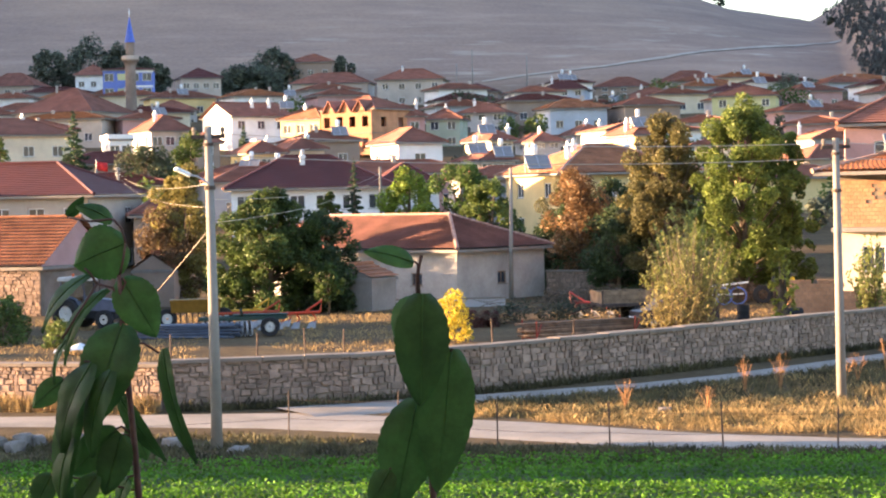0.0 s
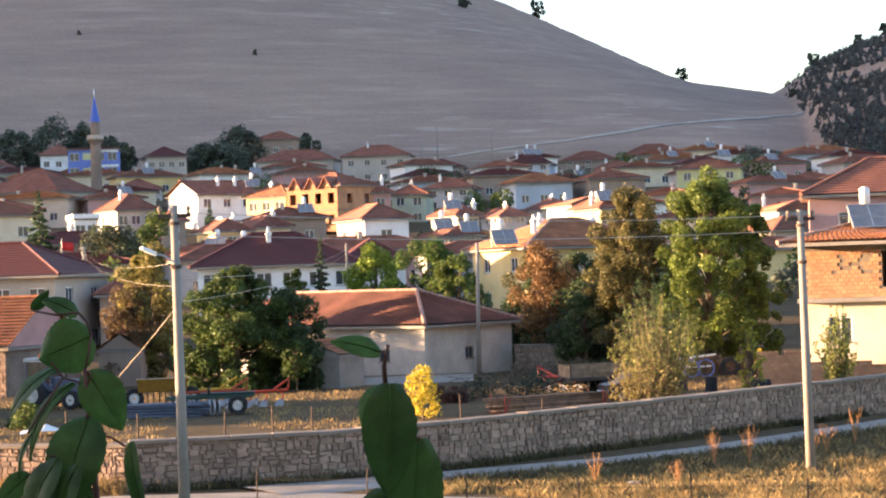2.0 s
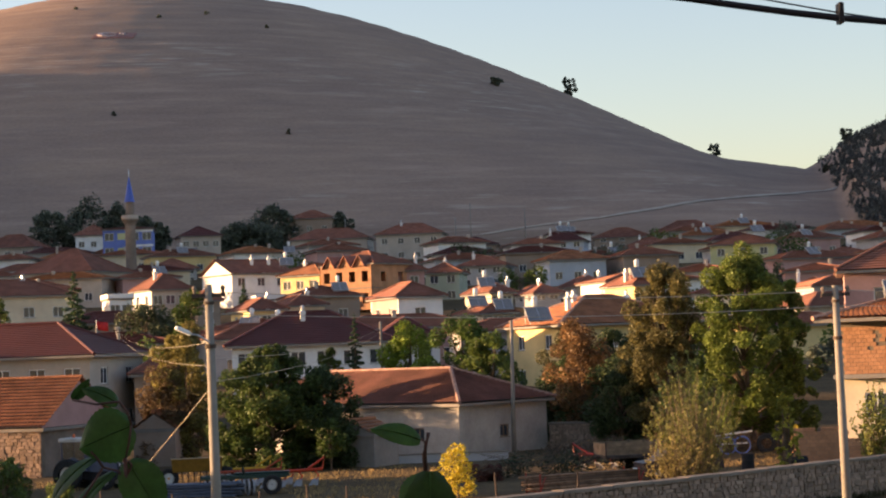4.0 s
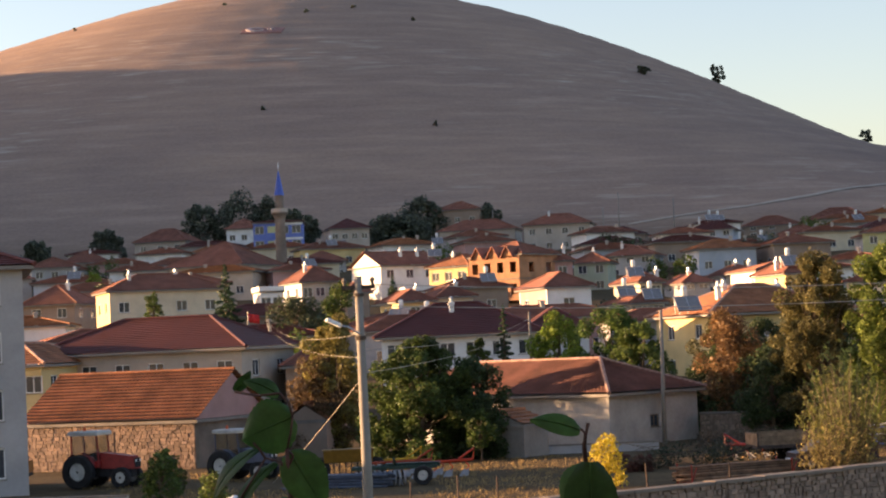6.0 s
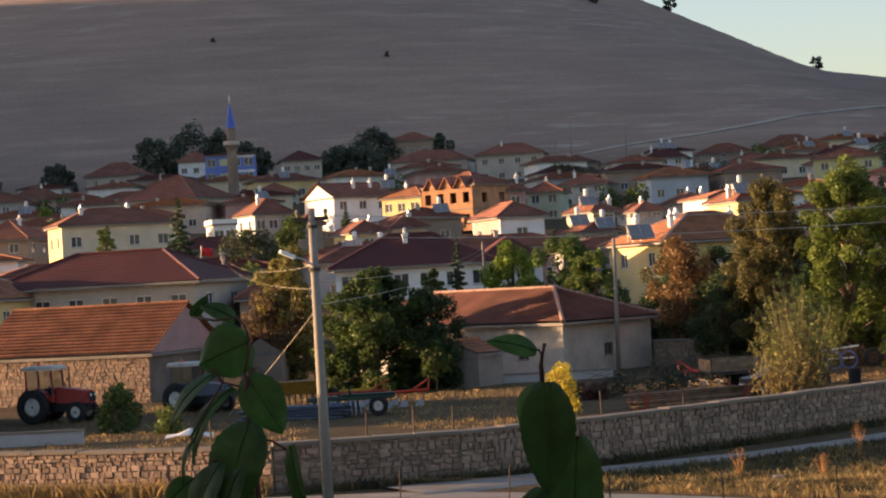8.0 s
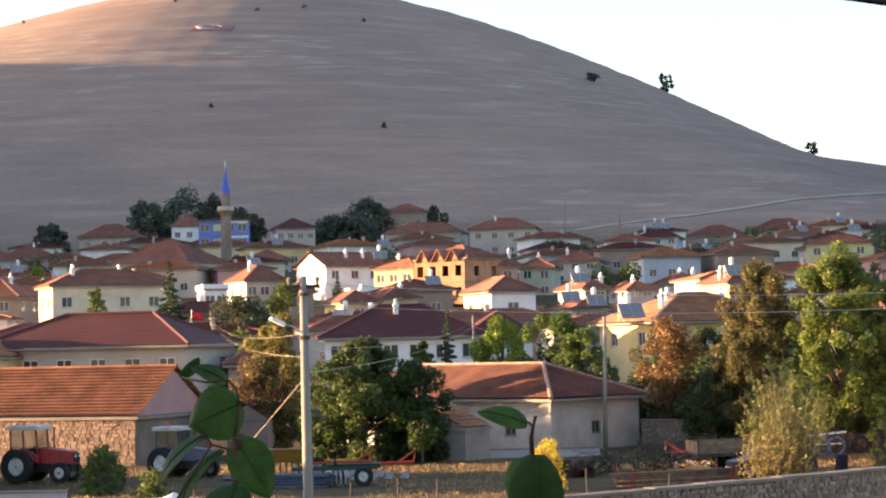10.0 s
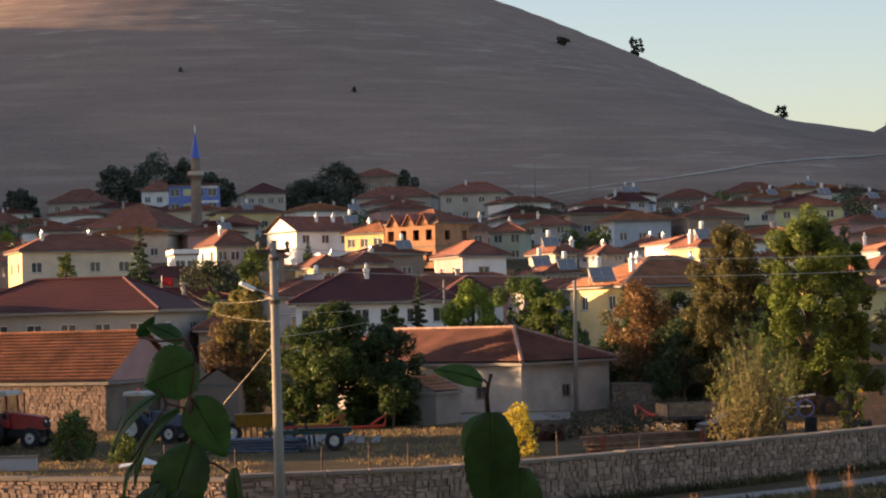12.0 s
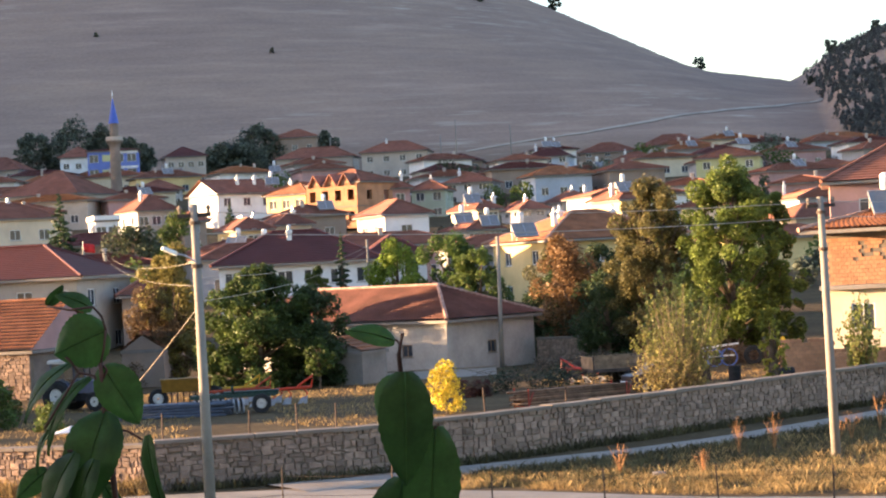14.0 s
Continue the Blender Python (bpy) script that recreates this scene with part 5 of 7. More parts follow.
# ---- the stone wall along the lane ----
def stone_wall(name, pts, h, label, seed, parts_from=0, parts_to=300, cope=True, sh=(.12, .34), sw=(.16, .60), chaos=0.075):
    """Rubble masonry: a mortar core, uneven dressed stones standing proud of it, a concrete coping."""
    ob = thing(name, pose(0, 0, 0), label, "wall", kind="structure")
    rng = random.Random(seed)
    core, coping, rest, count = Shape(), Shape(), Shape(), 0
    for (ax, ay), (bx, by) in zip(pts, pts[1:]):
        L = math.hypot(bx - ax, by - ay)
        m = Matrix.Translation((ax, ay, 0)) @ Matrix.Rotation(math.atan2(by - ay, bx - ax), 4, "Z")
        core.box(0, L, .045, .42, -.2, h, m)
        if cope:
            x = -.03
            while x < L + .02:
                ln = min(rng.uniform(1.2, 2.2), L + .03 - x)
                dz = rng.uniform(-.012, .012)
                coping.bbox(x, x + ln - .015, -.09, .5, h + dz, h + .11 + dz, .02, m)
                x += ln
        z = -.05
        while z < h - .06:
            hh = min(rng.uniform(*sh), h - z)
            x = -rng.uniform(0, .2)
            while x < L:
                ww = rng.uniform(*sw)
                if rng.random() < .16:
                    ww *= .5
                x0, x1 = max(0, x), min(L, x + ww)
                if x1 - x0 > .08:
                    g = rng.uniform(.0, .012)
                    dep = rng.uniform(-.012, .022)
                    j = lambda: rng.uniform(-chaos, chaos)
                    zz0, zz1 = z + g, z + hh - g
                    fr = [(x0 + g + abs(j()) * .5, dep, zz0 + j()), (x1 - g - abs(j()) * .5, dep, zz0 + j()), (x1 - g - abs(j()), dep, (zz0 + zz1) / 2 + j()),
                          (x1 - g - abs(j()) * .5, dep, zz1 + j()), (x0 + g + abs(j()) * .5, dep, zz1 + j()), (x0 + g + abs(j()) * .4, dep, (zz0 + zz1) / 2 + j())]
                    cx, cz = (x0 + x1) / 2, (zz0 + zz1) / 2
                    bev = [(cx + (p[0] - cx) * .86, dep - rng.uniform(.012, .03), cz + (p[2] - cz) * .82) for p in fr]
                    back = [(p[0], .07, p[2]) for p in fr]
                    vs = [m @ Vector(p) for p in back + fr + bev]
                    fs = [(0 + i, (i + 1) % 6, 6 + (i + 1) % 6, 6 + i) for i in range(6)] + [(6 + i, 6 + (i + 1) % 6, 12 + (i + 1) % 6, 12 + i) for i in range(6)]
                    fs.append(tuple(range(12, 18)))
                    if parts_from <= vs[0].x <= parts_to and count < 300:
                        st = Shape().add(vs, fs)
                        part("stone", st, STONE, ob, fix=False)
                        count += 1
                    else:
                        rest.add(vs, fs)
                x += ww
            z += hh
    part("core", core, MORTAR, ob, fix=False)
    if cope:
        part("coping", coping, CONCRETE, ob, fix=False)
    tagged(part("stones", rest, STONE, ob, fix=False), kind="stuff")
    return ob


stone_wall("wall_lane", [(-45, 71.6), (-8.55, 59.9)], 1.32, "sunlit rubble stone wall with a concrete coping", 3, 99, 99, True, (.12, .20), (.14, .36), .03)
stone_wall("wall_yard", [(-8.5, 59.95), (-2.9, 60.9), (1.1, 63.5), (4.2, 66.3), (8.4, 70.2), (13.3, 75.0), (17.8, 79.3), (34, 94)], 1.42,
           "long rubble stone wall with a concrete coping", 4, -8.6, 2.5, True, (.12, .23), (.16, .48), .045)
ca, sa = math.cos(radians(-18)), math.sin(radians(-18))
stone_wall("wall_barn", [(-22.9 - 11.6 * ca - .08 * .31, 113.6 - 11.6 * sa - .08), (-22.9 - .08 * .31, 113.6 - .08)], 2.6, "coursed orange-brown stone front of the barn", 8, 99, 99, False, (.16, .24), (.25, .55), .03)
stone_wall("wall_back", [(6.4, 124.5), (10.5, 122.5), (20, 121.5)], 1.5, "low grey rubble wall behind the yard", 6, 99, 99)


# ---- sticks, rails and fences ----
def fence_post(x, y, h, label, material, r=.03, lean=0.0):
    ob = part("fence_post", Shape().tube([(0, 0, -.2), (0, 0, h * .5), (0, 0, h)], [r, r, r * .9], 6), material, m=Matrix.Translation((x, y, land(x, y))) @ Matrix.Rotation(radians(lean), 4, "Y"))
    return tagged(ob, label, "fence post", "posts of the wire fence")


NEAR_POSTS = [(-9.0, 51.6), (-4.2, 53.0), (-1.3, 51.9), (1.25, 49.2), (3.95, 48.3), (6.6, 47.6), (9.2, 46.9), (12.0, 46.2), (-13.4, 52.6)]
for i, (x, y) in enumerate(NEAR_POSTS):
    fence_post(x, y, 1.12 + .06 * (i % 3), "thin rusty iron fence post at the field edge", RUST, .022, (-2, 1, 3, 0, -1)[i % 5])
for i, (x, y) in enumerate([(-7.5, 79.5), (-5.6, 79.8), (-4.1, 81.0), (2.0, 83.6), (5.4, 83.8), (-14, 81), (-11, 80)]):
    fence_post(x, y, 1.15 if i % 2 else 1.0, "dark wooden stake of the yard fence", RUST, .045, (2, -1, 0, -2)[i % 4])


def wire(name, a, b, sag, label, category, r=0.010, n=14, material=None):
    a, b = Vector(a), Vector(b)
    pts = []
    for i in range(n + 1):
        u = i / n
        p = a.lerp(b, u)
        p.z -= sag * 4 * u * (1 - u)
        pts.append(p)
    return tagged(part(name, Shape().tube(pts, r, 5), material or WIRE, fix=False), label, category)


srt = sorted(NEAR_POSTS)
for a, b in zip(srt, srt[1:]):
    for h in (.45, .95):
        wire("fence_wire", (*a, h), (*b, h), .03, "thin rusty wire of the field fence", "fence wire", .005, 4, RUST)["group"] = "wires of the field fence"

top1, top2 = Vector((-5.84, 50.3, 8.0)), Vector((11.65, 59.0, 7.5))
wire("power_line", top1 + Vector((.30, 0, -.05)), top2 + Vector((-.2, 0, .1)), .20, "thin overhead power line", "power line", .010)
wire("power_line", top1 + Vector((.30, 0, -.60)), top2 + Vector((-.2, 0, -.35)), .20, "thin overhead power line", "power line", .010)
wire("power_line", top2 + Vector((.2, 0, .1)), (40, 74, 8.2), .5, "thin overhead power line", "power line", .010)
wire("power_line", top2 + Vector((.2, 0, -.35)), (40, 74, 7.8), .5, "thin overhead power line", "power line", .010)
POST_A = power_pole(-4.6, 150.0, 1.2, 7.5, 0, "thin wooden line post by the white house", False, .12, .09)
POST_B = power_pole(-27.5, 170.0, 2.4, 7.0, 0, "short concrete line pole among the trees", True, .16, .11)
POST_C = power_pole(-29.5, 171.0, 2.4, 7.0, 0, "wooden line pole among the trees", False, .14, .10)
for dz in (-.3, -.9):
    wire("power_line", top1 + Vector((0, 0, dz - 1.4)), (-4.6, 150, 8.4 + dz * .5), .5, "thin overhead power line", "power line", .007)
    wire("power_line", top1 + Vector((0, 0, dz - 1.0)), (-27.5, 170, 9.2 + dz * .5), .6, "thin overhead power line", "power line", .005)
wire("guy_wire", top1 + Vector((0, 0, -2.4)), (-15.5, 95.0, 0.2), .1, "taut pale stay cable of the pole", "stay cable", .008)


for x, y, h in ((7.8, 474, 9.0), (19.5, 446, 9.0), (4.0, 462, 7.0), (-21.0, 452, 8.0)):
    power_pole(x, y, land(x, y), h, 0, "thin wooden line pole at the foot of the hill", False, .16, .12)


def flag(x, y, z):
    ob = thing("flag", pose(x, y, z), "small plain red flag on a short staff", "flag")
    part("staff", Shape().tube([(0, 0, -1.6), (0, 0, .15)], .03, 6), ZINC, ob)
    s = Shape()
    for k in range(9):
        for zz in (-.75, 0):
            s.v.append((.03 + k * .12, .07 * math.sin(k * 1.1), zz - .02 * k))
    s.f = [(2 * k, 2 * k + 2, 2 * k + 3, 2 * k + 1) for k in range(8)]
    cloth = part("cloth", s, paint("flag_red", (0.5, 0.03, 0.03), .8), ob, smooth=True, fix=False)
    cloth.modifiers.new("thick", 'SOLIDIFY').thickness = .012


flag(-29.5, 170.95, 10.0)


def street_lamp(p1, p2):
    ob = thing("street_lamp", pose(*p1), "grey street lamp on a bracket of the power pole", "street lamp")
    d = Vector(p2) - Vector(p1)
    part("bracket", Shape().tube([(0, 0, 0), tuple(d * .5 + Vector((0, 0, .05))), tuple(d * .8)], .025, 6), ZINC, ob)
    m = Matrix.Translation(d * .8) @ d.to_track_quat("X", "Z").to_matrix().to_4x4()
    part("lamp_head", Shape().bbox(0, .42, -.09, .09, -.05, .05, .03, m), PVC, ob)


street_lamp((-5.84, 50.2, 6.7), (-6.4, 50.0, 6.98))


def cable():
    """The heavy bundled cable close to the window, with its carrying wire and clips."""
    ob = thing("overhead_cable", pose(0, 5.0, 0), "thick black bundled cable hung under a thin wire", "cable")
    X = (-12.0, -6.0, -3.0, -1.482, -1.039, -0.820, -0.602, -0.385, -0.198, -0.028, 0.089, 0.328, 0.608, 0.770, 1.019, 1.212, 3.4, 7.0, 12.0)
    Zc = (8.3, 7.75, 7.49, 7.353, 7.305, 7.279, 7.260, 7.257, 7.244, 7.210, 7.176, 7.142, 7.107, 7.071, 7.029, 7.009, 6.85, 6.95, 7.8)
    xs = np.linspace(-12, 12, 200)
    zs = np.interp(xs, X, Zc)
    zs = np.convolve(np.pad(zs, 2, mode="edge"), [.1, .2, .4, .2, .1], "valid")
    part("cable", Shape().tube([(x, 0, z) for x, z in zip(xs, zs)], .0088, 8), CABLE, ob, smooth=True, fix=False)
    part("carrier_wire", Shape().tube([(x, .02, z + .018 + .022 * math.sin(x * 3.1)) for x, z in zip(xs, zs)], .0022, 5), CABLE, ob, fix=False)
    for x in (-1.034, 0.09, 1.03):
        z = float(np.interp(x, xs, zs))
        part("clip", Shape().bbox(x - .007, x + .007, -.012, .03, z - .012, z + .04, .003), CABLE, ob)


cable()


# ---- the hillside's own things ----
def hill_tree(x, y, h, w, seed, label, z=None):
    # same leaf colour as the upper-slope trees, lightened to stand for haze
    return tree(x, y, h, w, "hazed_green", label, seed, 2600, 0.28, trunk=.35, low=.06, z=(land(x, y) if z is None else z), narrow=.75, clumps=30)


hill_tree(53.6, 778, 7.0, 6.0, 80, "lone dark tree on the bare hill ridge")
hill_tree(107.7, 770, 5.0, 6.0, 81, "dark bush on the hill ridge")
hill_tree(22.0, 690, 2.6, 4.0, 82, "small dark bush on the hill slope")
for i in range(11):
    rr = random.Random(200 + i)
    x, y = rr.uniform(-220, 100), rr.uniform(560, 780)
    tree(x, y, rr.uniform(.7, 1.5), rr.uniform(1.4, 2.8), "hazed_green", "low dark shrub on the bare slope", 300 + i, 120, .4, trunk=.1, low=.05, z=land(x, y), clumps=6, group="shrubs on the slope")["category"] = "shrub"


def stones_emblem():
    """Whitewashed stones laid out on a reddish field: a flat emblem of plain shapes on the slope."""
    ob = thing("hillside_emblem", pose(0, 0, 0), "faded pale emblem of painted stones on the slope", "hillside emblem")
    x0, y0 = -107.5, 676.0

    def patch(name, pts, material, up):
        s = Shape()
        k = len(pts)
        top = [(x0 + x, y0 + y, land(x0 + x, y0 + y) + up) for x, y in pts]
        s.add(top + [(a, b, c - .8) for a, b, c in top], [tuple(range(k))] + [(i, (i + 1) % k, k + (i + 1) % k, k + i) for i in range(k)])
        return part(name, s, material, ob, fix=False)
    red, white = paint("faded_red", (0.30, 0.15, 0.13), .9), paint("whitewash", (0.40, 0.33, 0.33), .9)
    for i in range(8):
        for j in range(6):
            patch("red_patch", [(-7 + i * 1.75, -4.5 + j * 1.5), (-5.3 + i * 1.75, -4.5 + j * 1.5), (-5.3 + i * 1.75, -3.05 + j * 1.5), (-7 + i * 1.75, -3.05 + j * 1.5)], red, .35)
    for k in range(14):
        a0, a1 = .7 + k * .36, .7 + (k + 1) * .36
        t0, t1 = 1 - .45 * math.sin(k / 14 * math.pi), 1 - .45 * math.sin((k + 1) / 14 * math.pi)
        patch("white_patch", [(-2.4 + 3.6 * math.cos(a0), 3.3 * math.sin(a0)), (-2.4 + 3.6 * math.cos(a1), 3.3 * math.sin(a1)),
                               (-2.4 + 3.6 * t1 * math.cos(a1), 3.3 * t1 * math.sin(a1)), (-2.4 + 3.6 * t0 * math.cos(a0), 3.3 * t0 * math.sin(a0))], white, .75)
    patch("white_star", [(2.6 + 1.5 * (1 if k % 2 == 0 else .45) * math.cos(k * .628), 1.5 * (1 if k % 2 == 0 else .45) * math.sin(k * .628)) for k in range(10)], white, .75)


stones_emblem()


# ---- near foliage: two saplings that reach up before the window ----
LEAF_NEAR = mat("sapling_leaf", (0.036, 0.100, 0.020), 0.5, 0.18, 25.0, 180.0, 0.25, 0.002, obj_rand=0.28, trans=0.35, spec=0.3)
TWIG = mat("twig_bark", (0.085, 0.045, 0.035), 0.7, 0.2, 30.0, 200.0, 0.4, 0.001)


def leaf_blade(parent, base, tip, width, roll=0.0, curl=0.12, fold=0.25, wavy=0.0, seed=0, label=""):
    """An oval serrated leaf from its stalk to its tip; fold lifts the halves about the midrib, curl bends it back."""
    base, tip = Vector(base), Vector(tip)
    L = (tip - base).length
    ax = (tip - base).normalized()
    nrm = Vector((0, -1, 0))
    side = ax.cross(nrm).normalized()
    nrm = side.cross(ax).normalized()
    q = Matrix.Rotation(radians(roll), 3, ax)
    side, nrm = q @ side, q @ nrm
    rows, half = 22, 5
    rng = random.Random(seed)
    s = Shape()
    ph = rng.uniform(0, 6)
    for i in range(rows + 1):
        u = i / rows
        wd = width / 2 * (math.sin(math.pi * min(1, u * .97 + .03) ** .82) ** .75) * (1 - .12 * u) + .0006
        serr = 1 + (.035 if i % 2 else -.015)
        c = base + ax * L * u - nrm * curl * L * (u - .5) ** 2 * 2
        for j in range(-half, half + 1):
            v = j / half
            e = wd * v * (serr if abs(j) == half else 1)
            lift = fold * abs(e) + wavy * width * math.sin(u * 9 + ph + v * 1.5) * abs(v) + 0.006 * width * math.cos(u * 26 - abs(v) * 5) * (abs(v) > .1)
            s.v.append(tuple(c + side * e + nrm * (lift - .12 * width * (v * v))))
    n = 2 * half + 1
    for i in range(rows):
        for j in range(n - 1):
            a = i * n + j
            s.f.append((a, a + 1, a + n + 1, a + n))
    lf = part("leaf", s, LEAF_NEAR, parent, smooth=True, fix=False, label=label)
    rib = [base + ax * L * k / 8 - nrm * curl * L * (k / 8 - .5) ** 2 * 2 + nrm * .0008 for k in range(9)]
    part("midrib", Shape().tube(rib, [.0012 - .0001 * k for k in range(9)], 5), LEAF_NEAR, lf, smooth=True, fix=False)
    return lf


def sapling(stem, leaves, stalks, label, r=0.005):
    low = stem[0]
    ob = thing("sapling", pose(low[0] + .15, low[1] + .05, 0), label, "sapling")
    inv = Matrix.Translation((-low[0] - .15, -low[1] - .05, 0))
    pts = [(low[0] + .15, low[1] + .05, -.1), (low[0] + .12, low[1] + .04, 2.0), (low[0] + .04, low[1] + .02, low[2] - .9)] + stem
    rad = [.035, .026, .012] + [r * (1 - .55 * i / len(stem)) for i in range(len(stem))]
    s = Shape()
    st = part("stem", s.tube([inv @ Vector(p) for p in pts], rad, 8), TWIG, ob, smooth=True, fix=False)
    for k in stalks:
        part("leaf_stalk", Shape().tube([inv @ Vector(p) for p in k], .0016, 5), TWIG, st, smooth=True, fix=False)
    for i, (b, t, w, roll, curl, fold, wavy) in enumerate(leaves):
        leaf_blade(ob, inv @ Vector(b), inv @ Vector(t), w, roll, curl, fold, wavy, i + len(leaves) * 10)
    return ob


LEAVES_A, LEAVES_B, STALKS_A, STALKS_B = [], [], [], []
LEAVES_A.append(((-0.3971, 2.5, 6.1532), (-0.4643, 2.5, 6.1263), 0.0735, 8, 0.1, 0.12, 0))
LEAVES_A.append(((-0.4024, 2.5, 6.1094), (-0.3604, 2.5, 6.0348), 0.058, -15, 0.15, 0.3, 0))
LEAVES_A.append(((-0.4027, 2.48, 6.0554), (-0.4342, 2.45, 5.9362), 0.0763, 10, 0.15, 0.3, 0.02))
LEAVES_A.append(((-0.4524, 2.52, 6.1218), (-0.5185, 2.52, 6.0482), 0.0325, 55, 0.25, 0.3, 0.03))
LEAVES_A.append(((-0.4355, 2.51, 6.1019), (-0.4927, 2.51, 6.0056), 0.0297, 50, 0.3, 0.3, 0.03))
LEAVES_A.append(((-0.4794, 2.5, 6.0345), (-0.4964, 2.5, 5.9781), 0.0156, 55, 0.2, 0.3, 0.05))
LEAVES_A.append(((-0.4169, 2.53, 6.183), (-0.4628, 2.53, 6.204), 0.0269, 40, 0.2, 0.2, 0))
LEAVES_A.append(((-0.4759, 2.54, 6.1863), (-0.4537, 2.54, 6.2109), 0.0184, 40, 0.1, 0.2, 0))
LEAVES_A.append(((-0.3537, 2.46, 6.0207), (-0.3167, 2.46, 5.8766), 0.0368, 48, 0.1, 0.4, 0.05))
LEAVES_A.append(((-0.4831, 2.52, 5.9817), (-0.5247, 2.52, 5.9468), 0.0325, 10, 0.1, 0.2, 0))
LEAVES_A.append(((-0.4409, 2.44, 6.0102), (-0.4818, 2.44, 5.9002), 0.0495, 40, 0.2, 0.35, 0.05))
LEAVES_A.append(((-0.4596, 2.46, 5.9671), (-0.4839, 2.46, 5.8346), 0.0424, 25, 0.2, 0.3, 0.04))
LEAVES_A.append(((-0.4189, 2.53, 5.9593), (-0.3615, 2.53, 5.8718), 0.0311, 30, 0.1, 0.3, 0))
LEAVES_A.append(((-0.41, 2.47, 5.9229), (-0.4674, 2.47, 5.8679), 0.0495, 15, 0.1, 0.3, 0.02))
LEAVES_A.append(((-0.4015, 2.46, 5.9169), (-0.4244, 2.46, 5.8404), 0.0438, -10, 0.1, 0.3, 0.02))
LEAVES_A.append(((-0.4324, 2.45, 5.87), (-0.4613, 2.45, 5.8252), 0.0353, 30, 0.1, 0.3, 0.03))
LEAVES_A.append(((-0.4023, 2.5, 5.8589), (-0.4175, 2.5, 5.82), 0.0283, 45, 0.1, 0.3, 0.03))
LEAVES_A.append(((-0.4979, 2.5, 5.8644), (-0.5203, 2.5, 5.8222), 0.0353, 10, 0.1, 0.3, 0.0))
LEAVES_A.append(((-0.4153, 2.43, 6.0001), (-0.4421, 2.43, 5.8937), 0.041, 35, 0.2, 0.3, 0.05))
LEAVES_A.append(((-0.4659, 2.45, 5.9195), (-0.4835, 2.45, 5.8292), 0.0353, 45, 0.2, 0.3, 0.06))
LEAVES_A.append(((-0.4019, 2.54, 5.9277), (-0.3816, 2.54, 5.8745), 0.0325, -20, 0.1, 0.3, 0.02))
LEAVES_A.append(((-0.4503, 2.47, 5.8535), (-0.4729, 2.47, 5.7907), 0.0495, 20, 0.1, 0.3, 0.03))
LEAVES_B.append(((-0.0367, 2.52, 6.1224), (-0.099, 2.52, 6.1394), 0.0311, 35, 0.15, 0.2, 0))
LEAVES_B.append(((-0.031, 2.5, 6.0782), (-0.062, 2.5, 6.0186), 0.0509, 20, 0.1, 0.15, 0))
LEAVES_B.append(((-0.0263, 2.47, 6.0831), (-0.0314, 2.47, 5.9417), 0.0707, -4, 0.08, 0.2, 0))
LEAVES_B.append(((0.0087, 2.5, 6.0115), (-0.0128, 2.5, 5.8286), 0.0735, -6, 0.08, 0.25, 0.01))
LEAVES_B.append(((-0.037, 2.53, 5.9455), (-0.0673, 2.53, 5.8044), 0.0792, 2, 0.08, 0.15, 0.01))
LEAVES_B.append(((-0.0733, 2.53, 5.8585), (-0.0995, 2.53, 5.8087), 0.0353, 15, 0.1, 0.2, 0))
STALKS_A.append([(-0.4048, 2.5, 6.0719), (-0.4141, 2.5, 6.0969), (-0.4338, 2.5, 6.1023)])
STALKS_A.append([(-0.3974, 2.5, 6.0285), (-0.3769, 2.5, 6.0267), (-0.3581, 2.5, 6.0142)])
STALKS_A.append([(-0.4059, 2.5, 6.1109), (-0.4005, 2.5, 6.132), (-0.3971, 2.5, 6.1532)])
STALKS_A.append([(-0.3932, 2.5, 5.912), (-0.4078, 2.5, 5.923), (-0.415, 2.5, 5.9196)])
STALKS_A.append([(-0.4051, 2.5, 6.0896), (-0.3983, 2.5, 6.1037), (-0.4024, 2.5, 6.1094)])
STALKS_A.append([(-0.4338, 2.5, 6.1023), (-0.4419, 2.5, 6.1152), (-0.4488, 2.5, 6.1224)])
STALKS_A.append([(-0.3971, 2.5, 6.1532), (-0.4016, 2.5, 6.1709), (-0.4119, 2.5, 6.1832)])
STALKS_A.append([(-0.3987, 2.5, 6.0044), (-0.4412, 2.5, 6.0053), (-0.4409, 2.44, 6.0102)])
STALKS_A.append([(-0.3969, 2.5, 5.9618), (-0.4314, 2.5, 5.9696), (-0.4596, 2.46, 5.9671)])
STALKS_A.append([(-0.3967, 2.5, 5.9689), (-0.4067, 2.5, 5.9677), (-0.4139, 2.5, 5.9622)])
STALKS_A.append([(-0.392, 2.5, 5.9049), (-0.3989, 2.5, 5.9121), (-0.4081, 2.5, 5.9123)])
STALKS_A.append([(-0.3912, 2.5, 5.8764), (-0.4127, 2.5, 5.8697), (-0.4412, 2.5, 5.8632)])
STALKS_A.append([(-0.3902, 2.5, 5.8622), (-0.3952, 2.5, 5.8608), (-0.4023, 2.5, 5.8589)])
STALKS_A.append([(-0.3987, 2.5, 6.0044), (-0.445, 2.5, 5.9948), (-0.4793, 2.5, 5.9834)])
STALKS_A.append([(-0.3879, 2.5, 5.8408), (-0.4485, 2.5, 5.8563), (-0.4979, 2.5, 5.8644)])
STALKS_A.append([(-0.4001, 2.5, 6.0328), (-0.4041, 2.5, 6.0436), (-0.4027, 2.48, 6.0554)])
STALKS_A.append([(-0.4119, 2.5, 6.1832), (-0.4402, 2.5, 6.1809), (-0.4759, 2.54, 6.1863)])
